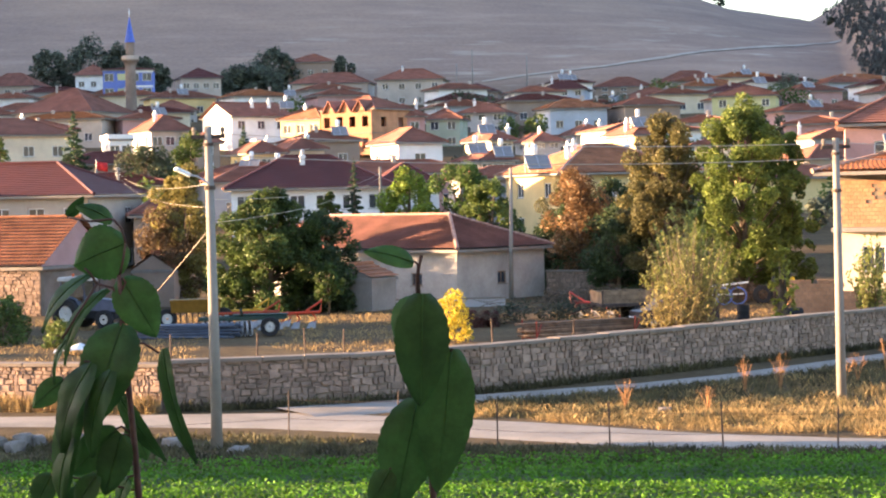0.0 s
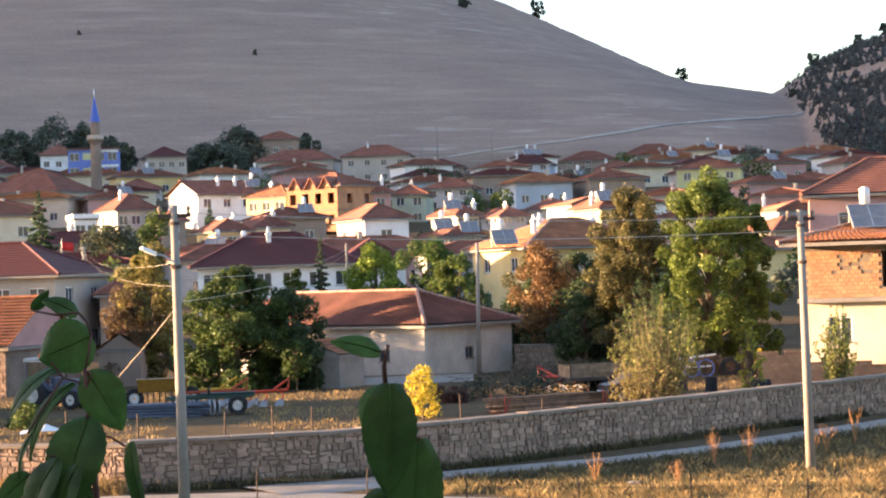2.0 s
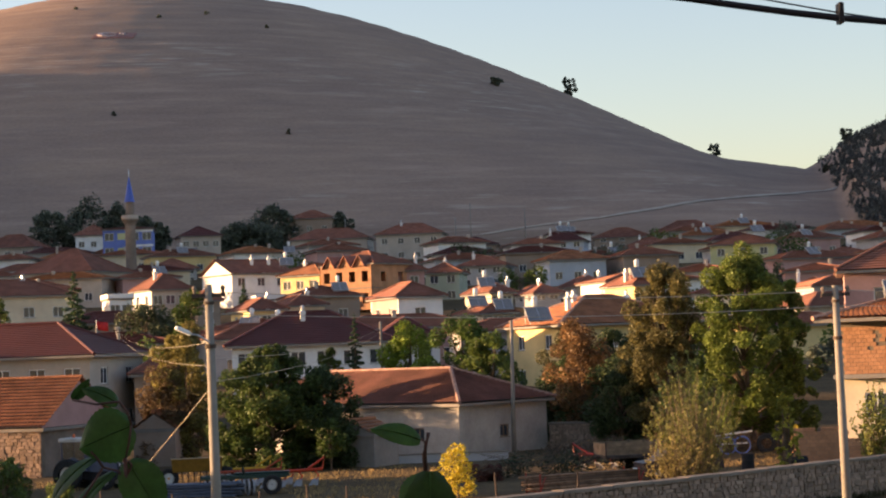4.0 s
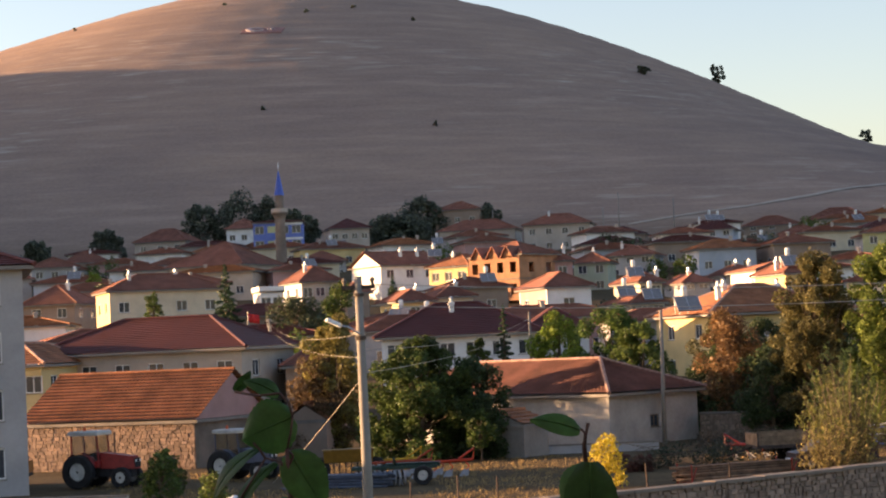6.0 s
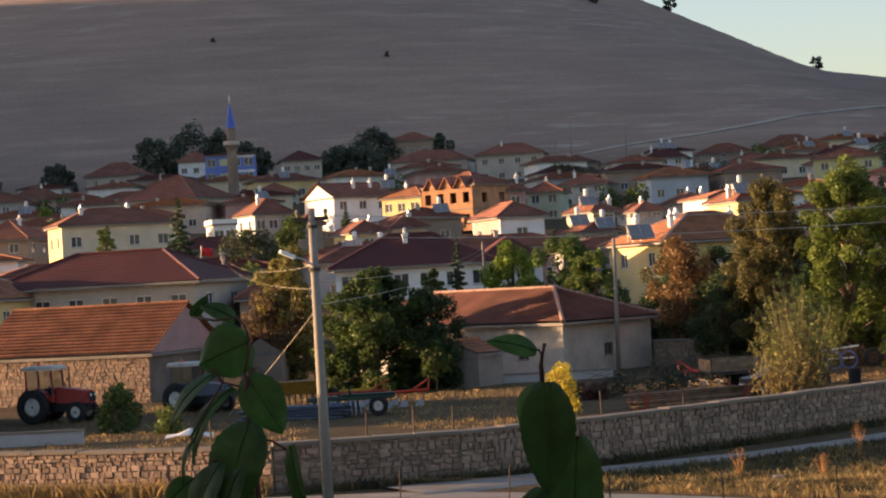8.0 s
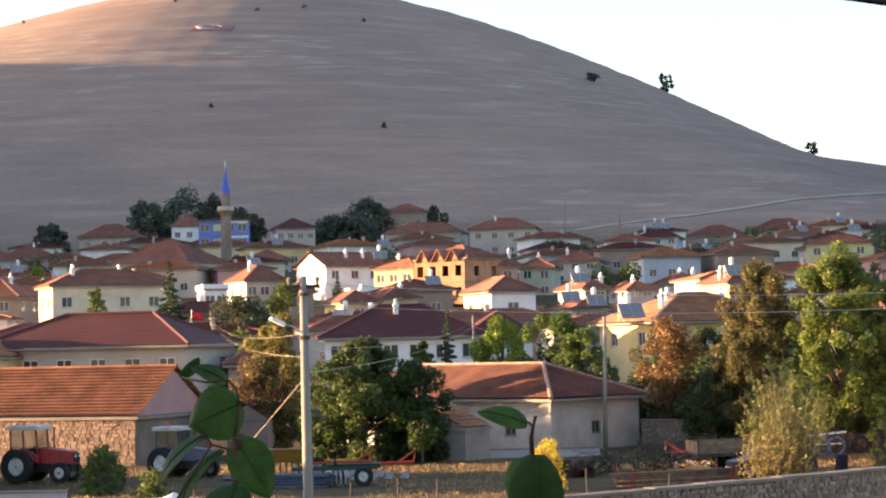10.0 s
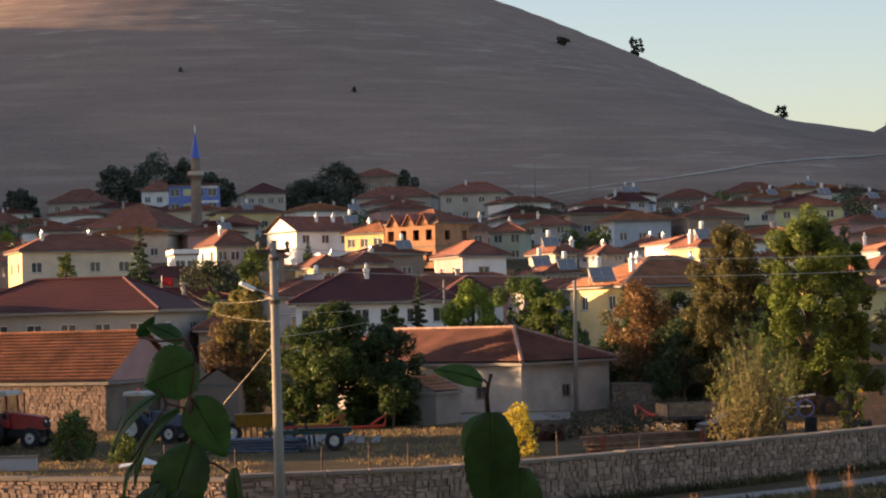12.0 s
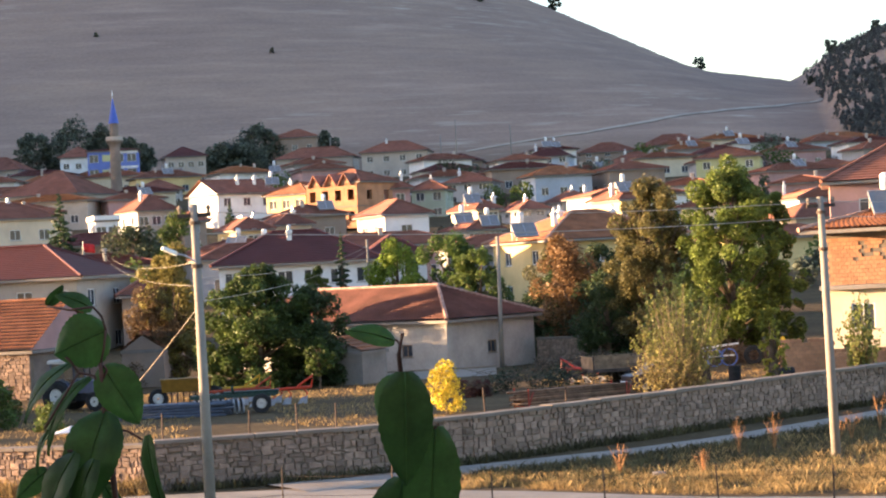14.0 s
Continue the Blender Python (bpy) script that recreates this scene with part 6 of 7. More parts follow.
STALKS_A.append([(-0.4338, 2.5, 6.1023), (-0.461, 2.5, 6.0625), (-0.4794, 2.5, 6.0345)])
STALKS_B.append([(-0.0333, 2.5, 6.1031), (-0.0315, 2.5, 6.1172), (-0.0364, 2.5, 6.123)])
STALKS_B.append([(-0.0312, 2.5, 6.0676), (-0.0303, 2.5, 6.0747), (-0.031, 2.5, 6.0782)])
STALKS_B.append([(-0.0301, 2.5, 6.0534), (-0.0254, 2.5, 6.071), (-0.0266, 2.5, 6.0817)])
STALKS_B.append([(-0.027, 2.56, 5.9554), (-0.0023, 2.54, 5.9929), (0.0087, 2.5, 6.0115)])
STALKS_B.append([(-0.0265, 2.5, 5.954), (-0.0337, 2.5, 5.9506), (-0.0387, 2.5, 5.9458)])
STALKS_B.append([(-0.0214, 2.56, 5.8752), (-0.0521, 2.56, 5.8686), (-0.0733, 2.53, 5.8585)])
sapling([(-0.3785, 2.5, 5.7622), (-0.3881, 2.5, 5.8322), (-0.3921, 2.5, 5.8978), (-0.3969, 2.5, 5.9618), (-0.4003, 2.5, 6.0257), (-0.4048, 2.5, 6.0719), (-0.4059, 2.5, 6.113)], LEAVES_A, STALKS_A, "slim young fruit tree top with drooping dark green leaves")
sapling([(-0.0147, 2.56, 5.7438), (-0.0186, 2.56, 5.8023), (-0.0214, 2.56, 5.8752), (-0.0271, 2.56, 5.9481), (-0.0306, 2.55, 6.0216), (-0.0327, 2.53, 6.0804), (-0.0333, 2.5, 6.1031), (-0.027, 2.5, 6.1299)], LEAVES_B, STALKS_B, "young fruit tree shoot with large overlapping dark green leaves")



# ---- field, grass, weeds ----
def tufts(name, label, category, material, count, seed, place, h, w, blades=3, spread=.05, lean=.5):
    """Many small upright blades: two triangles each, scattered by place(rng) -> x, y, scale."""
    rng = random.Random(seed)
    s = Shape()
    for _ in range(count):
        x, y, k = place(rng)
        z = land(x, y)
        for _b in range(blades):
            a = rng.uniform(0, 6.283)
            bx, by = x + rng.gauss(0, spread), y + rng.gauss(0, spread)
            hh = h * k * rng.uniform(.55, 1.25)
            dx, dy = math.cos(a) * w * k, math.sin(a) * w * k
            lx, ly = rng.gauss(0, lean) * hh, rng.gauss(0, lean) * hh
            s.add([(bx - dx, by - dy, z - .02), (bx + dx, by + dy, z - .02), (bx + dx * .8 + lx * .5, by + dy * .8 + ly * .5, z + hh * .6), (bx + lx, by + ly, z + hh)],
                  [(0, 1, 2), (0, 2, 3)])
    return tagged(part(name, s, material, fix=False), label, category, kind="stuff")


CROP = mat("crop_leaf", (0.085, 0.21, 0.012), 0.75, 0.22, 0.5, 9.0, 0.2, 0.01, island=0.35, trans=0.35)
STRAW = mat("dry_grass", (0.36, 0.25, 0.105), 0.85, 0.2, 0.4, 6.0, 0.2, 0.01, island=0.35, trans=0.3)
WEED = mat("verge_weeds", (0.105, 0.092, 0.042), 0.8, 0.3, 0.6, 6.0, 0.2, 0.01, island=0.35, trans=0.25)
SOIL = mat("field_soil", (0.055, 0.085, 0.028), 0.95, 0.25, 1.2, 9.0, 0.8, 0.04)


def edge(x):
    """Far edge of the crop field."""
    return 46.2 - .05 * x


def field_bed():
    s = Shape()
    nx, ny = 90, 34
    for j in range(ny):
        for i in range(nx):
            x = -60 + 120 * i / (nx - 1)
            y = 8 + (edge(x) - 8) * j / (ny - 1)
            s.v.append((x, y, land(x, y) + (.05 if 0 < j < ny - 1 else -.05) + .03 * noise.noise((x, y, 0))))
    for j in range(ny - 1):
        for i in range(nx - 1):
            a = j * nx + i
            s.f.append((a, a + 1, a + nx + 1, a + nx))
    tagged(part("crop_field", s, SOIL, smooth=True, fix=False), "dark soil under a low green crop", "field", kind="structure")


field_bed()


def crop_leaves():
    rng = np.random.default_rng(9)
    n = 85000
    x = rng.uniform(-14, 14, n)
    y = 34 + (46.3 - .05 * x - 34) * rng.uniform(0, 1, n)
    row = np.sin(y * 2.2 + .4 * np.sin(x * .4)) * .25 + .7
    keep = rng.uniform(0, 1, n) < .35 + .65 * row
    x, y, row = x[keep], y[keep], row[keep]
    n = len(x)
    z = .06 + (.10 + .16 * row) * rng.uniform(.3, 1.0, n)
    p = np.stack([x, y, z], 1)
    a = rng.normal(size=(n, 3)) * (1, 1, .5)
    a /= np.linalg.norm(a, axis=1)[:, None]
    b = np.cross(a, rng.normal(size=(n, 3)) * (.6, .6, .3) + (0, 0, 1))
    b /= np.linalg.norm(b, axis=1)[:, None] + 1e-9
    sz = .042 * rng.uniform(.6, 1.5, n)[:, None]
    q = np.stack([p - a * sz, p + b * sz * .7, p + a * sz, p - b * sz * .7], 1).reshape(-1, 3)
    s = Shape()
    s.v = [tuple(v) for v in q]
    s.f = [(4 * i, 4 * i + 1, 4 * i + 2, 4 * i + 3) for i in range(n)]
    tagged(part("crop_leaves", s, CROP, fix=False), "dense bright green low fodder crop", "crop", kind="stuff")


crop_leaves()


def bank(rng):
    """The dry bank between the two lanes."""
    while True:
        x, y = rng.uniform(0, 24), rng.uniform(47, 80)
        lo = np.interp(x, (1.5, 6, 11, 24), (56.0, 52.2, 50.0, 47.0))
        hi = np.interp(x, (1.0, 6.7, 10, 16.5, 24), (59.6, 63.0, 65.8, 72.3, 80))
        if lo < y < hi and ((y - lo) / (hi - lo) < rng.uniform(.25, .75) or rng.random() < .12) and noise.noise((x * .7, y * .7, 9)) > rng.uniform(-.5, .15):
            return x, y, .5 + .9 * abs(noise.noise((x * .5, y * .5, 0))) + (.4 if rng.random() < .06 else 0)


def upper_bank(rng):
    """The darker weedy half of the bank, below the branch lane."""
    x = rng.uniform(1, 24)
    lo = float(np.interp(x, (1.5, 6, 11, 24), (56.0, 52.2, 50.0, 47.0)))
    hi = float(np.interp(x, (1.0, 6.7, 10, 16.5, 24), (59.6, 63.0, 65.8, 72.3, 80)))
    return x, lo + (hi - lo) * (1 - rng.random() ** 1.7 * .95), rng.uniform(.4, 1.3)


tufts("dry_grass", "tall dry golden grass on the bank", "dry grass", STRAW, 24000, 1, bank, .24, .0065, 3, .07, .4)
tufts("bank_weeds", "dark green and brown weeds on the bank", "weeds", WEED, 9000, 2, upper_bank, .2, .016, 3, .15, .5)


def verge(rng):
    x = rng.uniform(-16, 14)
    return x, edge(x) + rng.uniform(-.1, float(np.interp(x, (-16, -6, 1, 14), (6.0, 7.0, 3.4, .9)))) , rng.uniform(.4, 1.1)


tufts("verge_weeds", "low dark green weeds along the field edge", "weeds", WEED, 9000, 3, verge, .16, .025, 3, .10, .5)


def wall_foot(rng):
    t = rng.uniform(0, 1)
    x = -8 + 26 * t
    y = float(np.interp(x, (-8.5, -2.9, 1.1, 4.2, 8.4, 13.3, 17.8), (59.95, 60.9, 63.5, 66.3, 70.2, 75.0, 79.3))) - rng.uniform(.05, .7)
    return x, y, rng.uniform(.4, 1.2)


tufts("wall_foot_weeds", "brown and green weeds at the foot of the wall", "weeds", WEED, 2600, 4, wall_foot, .28, .02, 3, .08, .4)
tufts("lane_grass", "dry grass below the sunlit wall", "dry grass", STRAW, 1600, 5, lambda r: (lambda x: (x, 59.9 - .321 * (x + 8.55) - r.uniform(.1, .9), r.uniform(.5, 1.3)))(r.uniform(-20, -8.7)), .4, .012, 4, .10, .3)


def yard(rng):
    while True:
        x, y = rng.uniform(-26, 22), rng.uniform(62, 112)
        if y > np.interp(x, (-26, -8.5, -2.9, 1.1, 8.4, 17.8, 22), (65, 61.5, 62, 64.5, 71.5, 80.5, 85)) and noise.noise((x * .18, y * .12, 5)) > -.08:
            return x, y, rng.uniform(.4, 1.1)


tufts("yard_stubble", "short dry stubble in the farmyard", "stubble", STRAW, 7500, 6, yard, .16, .02, 3, .15, .5)
for i, (x, y, h) in enumerate([(9.2, 61.3, 1.15), (10.4, 62.0, 1.25), (13.3, 64.4, 1.0), (5.2, 57.8, .9), (12.6, 63.0, .9), (14.8, 67.0, 1.3), (7.4, 56.4, .8)]):
    rng = random.Random(i)
    s, k = Shape(), Shape()
    for _ in range(9):
        a, q = rng.uniform(0, 6.28), rng.uniform(.1, .38)
        s.tube([(0, 0, 0), (q * .4 * math.cos(a), q * .4 * math.sin(a), h * .5), (q * math.cos(a), q * math.sin(a), h * rng.uniform(.7, 1))], [.010, .008, .004], 4)
    ob = thing("dry_weed", pose(x, y, 0), "tall reddish-brown dead weed stalk on the bank", "dead weed", "dead weeds on the bank")
    st_ = part("stalk", s, mat("dead_stalk", (0.34, 0.17, 0.07), .9, .2, 5, 30, .2, .002) if i == 0 else bpy.data.materials["dead_stalk"], ob, fix=False)
    tagged(st_, kind="stuff")
    part("seed_head", leaf_cloud(np.random.default_rng(i), [((0, 0, h * .62), (.26, .26, h * .36))], 90, .022), leafmat("dead_seed", (0.36, 0.20, 0.08)), ob, fix=False)


# ---- stones ----
def boulder(x, y, sx, sy, sz, seed, label="pale grey boulder by the field", group="boulders by the field", name="boulder"):
    bm = bmesh.new()
    bmesh.ops.create_icosphere(bm, subdivisions=2, radius=1)
    for v in bm.verts:
        f = 1 + .30 * noise.noise(v.co * 1.3 + Vector((seed * 3.1, 0, 0))) + .10 * noise.noise(v.co * 4 + Vector((seed, 0, 0)))
        p = v.co * f
        c = [max(-.72, min(.72, q)) for q in p]
        v.co = Vector((c[0] * sx, c[1] * sy, (c[2] + .45) * sz))
    me = bpy.data.meshes.new(name)
    bm.to_mesh(me)
    bm.free()
    me.materials.append(ROCK)
    ob = new(name, me)
    ob.matrix_basis = pose(x, y, land(x, y), 0, 0, seed * 47)
    return tagged(ob, label, "boulder", group)


rng = random.Random(21)
for i in range(22):
    boulder(rng.uniform(-13.6, -8.2), rng.uniform(50.2, 52.6), rng.uniform(.22, .5), rng.uniform(.2, .4), rng.uniform(.18, .40), i)
boulder(-5.2, 49.6, .55, .3, .12, 40, "flat pale stone at the foot of the pole", "")
boulder(-7.0, 51.0, .40, .3, .2, 41, "pale stone at the foot of the pole", "")
boulder(6.2, 56.5, .30, .22, .14, 42, "white stone lying in the dry grass", "")


# ---- the mosque's neighbours: school, unfinished house ----
def school(x, y, z, w, h):
    ob = thing("school", pose(x, y, z, 0, 0, 6), "blue and white block with yellow panels and dark windows", "school building")
    d = 9.0
    fl = h / 3
    holes = [(w * (i + .5) / 4 - .95, w * (i + .5) / 4 + .95, k * fl + fl * .3, k * fl + fl * .82) for k in range(3) for i in range(4) if i != 1]
    c = Matrix.Translation((-w / 2, 0, 0))
    s = Shape()
    wall_panel(s, w, h, .25, holes, c)
    fw = part("front_wall", s, plaster("blue", (0, 0, 0)), ob, fix=False)
    for q in holes:
        window_unit(fw, c @ Matrix.Translation((q[0], 0, q[2])), q[1] - q[0], q[3] - q[2], PVC)
    for k in range(3):
        part("yellow_panel", Shape().box(-w / 2 + w * .29, -w / 2 + w * .46, -.03, 0, k * fl + fl * .35, k * fl + fl * .8), plaster("lime", (0, 0, 0)), fw, fix=False)
        part("white_band", Shape().box(-w / 2 + w * .5, w / 2, -.04, 0, k * fl + fl * .86, k * fl + fl * 1.0), plaster("white", (0, 0, 0)), fw, fix=False)
    for dx in (-w / 2, w / 2 - .25):
        part("side_wall", Shape().box(dx, dx + .25, .25, d, 0, h), plaster("blue", (0, 0, 0)), ob, fix=False)
    part("rear_wall", Shape().box(-w / 2 + .25, w / 2 - .25, d - .25, d, 0, h), plaster("grey", (0, 0, 0)), ob, fix=False)
    hip_roof(ob, -w / 2, w / 2, 0, d, h + .2, .6, TILE_DARK, .3)


school(-65.0, 418.0, 25.0, 10.4, 9.3)


def unfinished_house():
    """Bare orange block walls with three gabled dormers and open window holes."""
    w, h, d = 9.2, 6.4, 9.0
    ob = thing("house", pose(-13.4, 284.0, 12.6, 0, 0, -36), "unfinished orange block house with open windows and gabled dormers", "house")
    c = Matrix.Translation((-w / 2, 0, 0))
    holes = [(w * (i + .5) / 4 - .55, w * (i + .5) / 4 + .55, k * 3.1 + .9, k * 3.1 + 2.4) for k in range(2) for i in range(4)]
    s = Shape()
    wall_panel(s, w, h, .25, holes, c)
    part("front_wall", s, BRICK, ob, fix=False)
    for m in (c @ Matrix.Translation((0, d - .25, 0)) @ Matrix.Rotation(radians(-90), 4, "Z"), c @ Matrix.Translation((w, .25, 0)) @ Matrix.Rotation(radians(90), 4, "Z")):
        s = Shape()
        wall_panel(s, d - .5, h, .25, [(2, 3.2, 4, 5.4), (6, 7.2, 4, 5.4)], m)
        part("side_wall", s, BRICK, ob, fix=False)
    part("rear_wall", Shape().box(-w / 2, w / 2, d - .25, d, 0, h), BRICK, ob, fix=False)
    part("floor_slab", Shape().box(-w / 2 + .26, w / 2 + .0, -.12, d - .26, 3.0, 3.2), CONCRETE, ob, fix=False)
    hip_roof(ob, -w / 2, w / 2, .6, d, h + .2, 1.9, TILE, .5)
    for x in (-2.9, 0.0, 2.6):
        dm = part("dormer", Shape().add([(x - 1.1, 0, h - .3), (x + 1.1, 0, h - .3), (x, 0, h + 1.35), (x - 1.1, 3, h - .3), (x + 1.1, 3, h - .3), (x, 3, h + 1.35)],
                                        [(0, 1, 2), (3, 5, 4), (0, 3, 4, 1), (1, 4, 5, 2), (2, 5, 3, 0)]), BRICK, ob)
        for sg in (-1, 1):
            m = Matrix.Translation((x, 1.3, h + 1.45)) @ Matrix.Rotation(radians(56 * sg), 4, "Y")
            part("dormer_roof", Shape().box(0 if sg > 0 else -2.1, 2.1 if sg > 0 else 0, -1.7, 1.9, -.05, .05, m), TILE, dm)


unfinished_house()


# ---- the house behind the camera ----
def home():
    """Plain unseen rear walls of the house whose upper window looks out, with a side wing added for shade."""
    ob = thing("house", pose(0, 0, 0), "unseen plain beige house walls, with a wing added for shade", "house")
    # the rear wall holds off skylight; the added wing keeps sun off the saplings
    part("rear_wall", Shape().box(-18, 12, -.9, -.6, -.1, 10.0), plaster("beige", (0, 0, 0)), ob)
    part("wing_wall", Shape().box(-18.3, -18, -.9, 30.0, -.1, 9.0), plaster("beige", (0, 0, 0)), ob)


home()
# added out of view: its shadow darkens the far strip of the field
house(-23.2, 46.2, -0.05, 9.0, 6.6, 4.2, 0, wall="beige", roof="gable", rh=1.2, rmat=TILE_OLD, floors=1, cols=2, side_cols=1,
      label="unseen low beige house with a tiled roof, added to shade the field")


# ---- woods and scrub far off ----
def far_woods():
    rng = np.random.default_rng(77)
    blobs = []
    while len(blobs) < 13500:
        y = 420 + 285 * rng.random() ** 1.3
        x = y * rng.uniform(.168, .36)
        if second_hill(x, y) < land(x, y) - .8:
            continue
        clear = noise.noise((x * .035, y * .02, 3.0)) + .12 * min(1.0, (land(x, y) - 40) / 30)
        if clear > .42 or rng.random() < .1:
            continue
        h = rng.uniform(1.0, 2.9) * (.6 if y > 640 else 1)
        for k in (.3, .62, .92):
            blobs.append(((x + rng.normal(0, .12), y, land(x, y) + h * k), (h * .34 * (1.12 - k), h * .34 * (1.12 - k), h * .2)))
    # leaf colour greyed and lightened in place of the haze over the flank
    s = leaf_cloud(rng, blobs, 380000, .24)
    tagged(part("far_woods", s, leafmat("hazed_wood", (0.13, 0.14, 0.135)), fix=False), "dark conifer scrub covering the far flank", "woods", kind="stuff")


far_woods()
for i, (x, y, h, w) in enumerate([(145, 700, 5, 5), (156, 680, 4.5, 5), (163, 668, 4, 5), (126, 640, 3, 3.5)]):
    hill_tree(x, y, h, w, 500 + i, "dark tree on the far ridge", land(x, y) - .3)

for i, (x, y, h, w) in enumerate([(-26, 190, 4, 8), (-12, 196, 3.5, 7), (14, 190, 4, 8), (22, 205, 4, 9), (34, 230, 4, 9), (-44, 205, 4, 9), (-30, 225, 3.5, 7), (2, 232, 3.5, 8), (30, 262, 4, 10), (47, 300, 4, 10),
                                  (-60, 270, 4, 9), (-5, 262, 3.5, 8), (12, 300, 4, 10), (-40, 300, 4, 9), (60, 350, 5, 12), (30, 345, 4.5, 11), (-25, 360, 4.5, 11), (5, 375, 4, 10), (-85, 350, 5, 12), (70, 395, 5, 13),
                                  (45, 405, 4.5, 12), (-75, 300, 4, 10), (24, 160, 6, 7), (31, 150, 5, 7), (36, 175, 5, 9), (18, 150, 5, 7)]):
    tree(x, y, h, w, ("mid_green", "grey_green", "olive_green", "hazed_green")[i % 4], ("leafy green garden tree between the houses", "grey-green garden tree between the houses", "olive-green garden bush between houses",
         "dark green garden tree between houses")[i % 4], 600 + i, 1500, .24, low=.05, z=land(x, y), narrow=.6, clumps=16, group="garden trees")

def shoot_bush(x, y, h, w, n, key, col, label, seed, leaf=.05, per=26, up=.55):
    """Many slender upright shoots from one stool, each set with small leaves."""
    rng = np.random.default_rng(seed)
    ob = thing("shrub", pose(x, y, land(x, y)), label, "shrub")
    s, blobs = Shape(), []
    for _ in range(n):
        a, r = rng.uniform(0, 6.283), w / 2 * rng.uniform(.05, 1) ** .7
        hh = h * (1 - .35 * (2 * r / w) ** 2) * rng.uniform(.6, 1.02)
        pts = [Vector((.12 * math.cos(a), .12 * math.sin(a), 0)), Vector((r * .45 * math.cos(a), r * .45 * math.sin(a), hh * .4)), Vector((r * math.cos(a), r * math.sin(a), hh))]
        s.tube(pts, [.022, .014, .004], 4)
        for k in range(per):
            t = rng.uniform(up * .5, 1.0)
            p = pts[1].lerp(pts[2], max(0, (t - .4) / .6)) if t > .4 else pts[0].lerp(pts[1], t / .4)
            blobs.append((tuple(p + Vector(rng.normal(0, .05, 3))), (.07, .07, .10)))
    tagged(part("brushwood", s, BARK, ob, fix=False), kind="stuff")
    part("foliage", leaf_cloud(rng, blobs, n * per * 2, leaf, 1.4), leafmat(key, col), ob, fix=False)


shoot_bush(10.0, 81.0, 5.5, 4.4, 130, "olive_shoots", (0.18, 0.19, 0.05), "tall feathery olive-green bush of thin shoots", 8, .055, 22, .6)
shoot_bush(10.6, 88.0, 6.2, 3.6, 90, "light_green", (0.25, 0.28, 0.07), "slender light green tree of upright shoots", 7, .08, 34)
shoot_bush(18.0, 84.0, 4.4, 2.0, 45, "light_green", (0.25, 0.28, 0.07), "slender young tree by the brick house", 9, .075, 30)
shoot_bush(9.3, 79.8, 3.0, 3.2, 70, "straw_bush", (0.30, 0.25, 0.09), "low straw-coloured bush of thin shoots", 10, .05)

# shrubs of the yard
tree(0.43, 85.4, 2.25, 1.85, "yellow_shrub", "round shrub with bright yellow leaves", 700, 1900, .07, trunk=.05, low=.12, col=(0.62, 0.50, 0.05), z=0.0, narrow=.6)
tree(-20.9, 95.0, 2.0, 2.2, "mid_green", "green shrub before the stone barn", 701, 1600, .10, trunk=.05, low=.05, z=0.0)
tree(-19.8, 90.0, 1.9, 2.0, "olive_green", "straggly green shrub in the farmyard", 702, 1300, .09, trunk=.05, low=.05, z=0.0)
tree(-6.3, 109.0, 2.9, 1.7, "olive_green", "small tree with pale leaves by the barn", 703, 1400, .10, trunk=.06, low=.35, z=0.0)
tree(-28.0, 84.0, 1.2, 4.0, "grey_green", "low grey-green bushes by the wall", 704, 1500, .09, trunk=.04, low=.05, z=0.0)
tree(-17.0, 88.0, 1.3, 1.8, "mid_green", "low green shrub in the farmyard", 705, 900, .09, trunk=.04, low=.05, z=0.0)


# ---- farm machines ----
def wheel(parent, x, y, z, r, w, name="wheel", rim_col=(0.5, 0.5, 0.48)):
    s = Shape().disc((x, y, z), (0, 1, 0), r * .55, r, w, 24)
    t = part("tyre", s, RUBBER, parent, fix=False)
    part("rim", Shape().disc((x, y, z), (0, 1, 0), .06, r * .56, w * .6, 18), paint("rim%d" % int(rim_col[0] * 100), rim_col), t, fix=False)


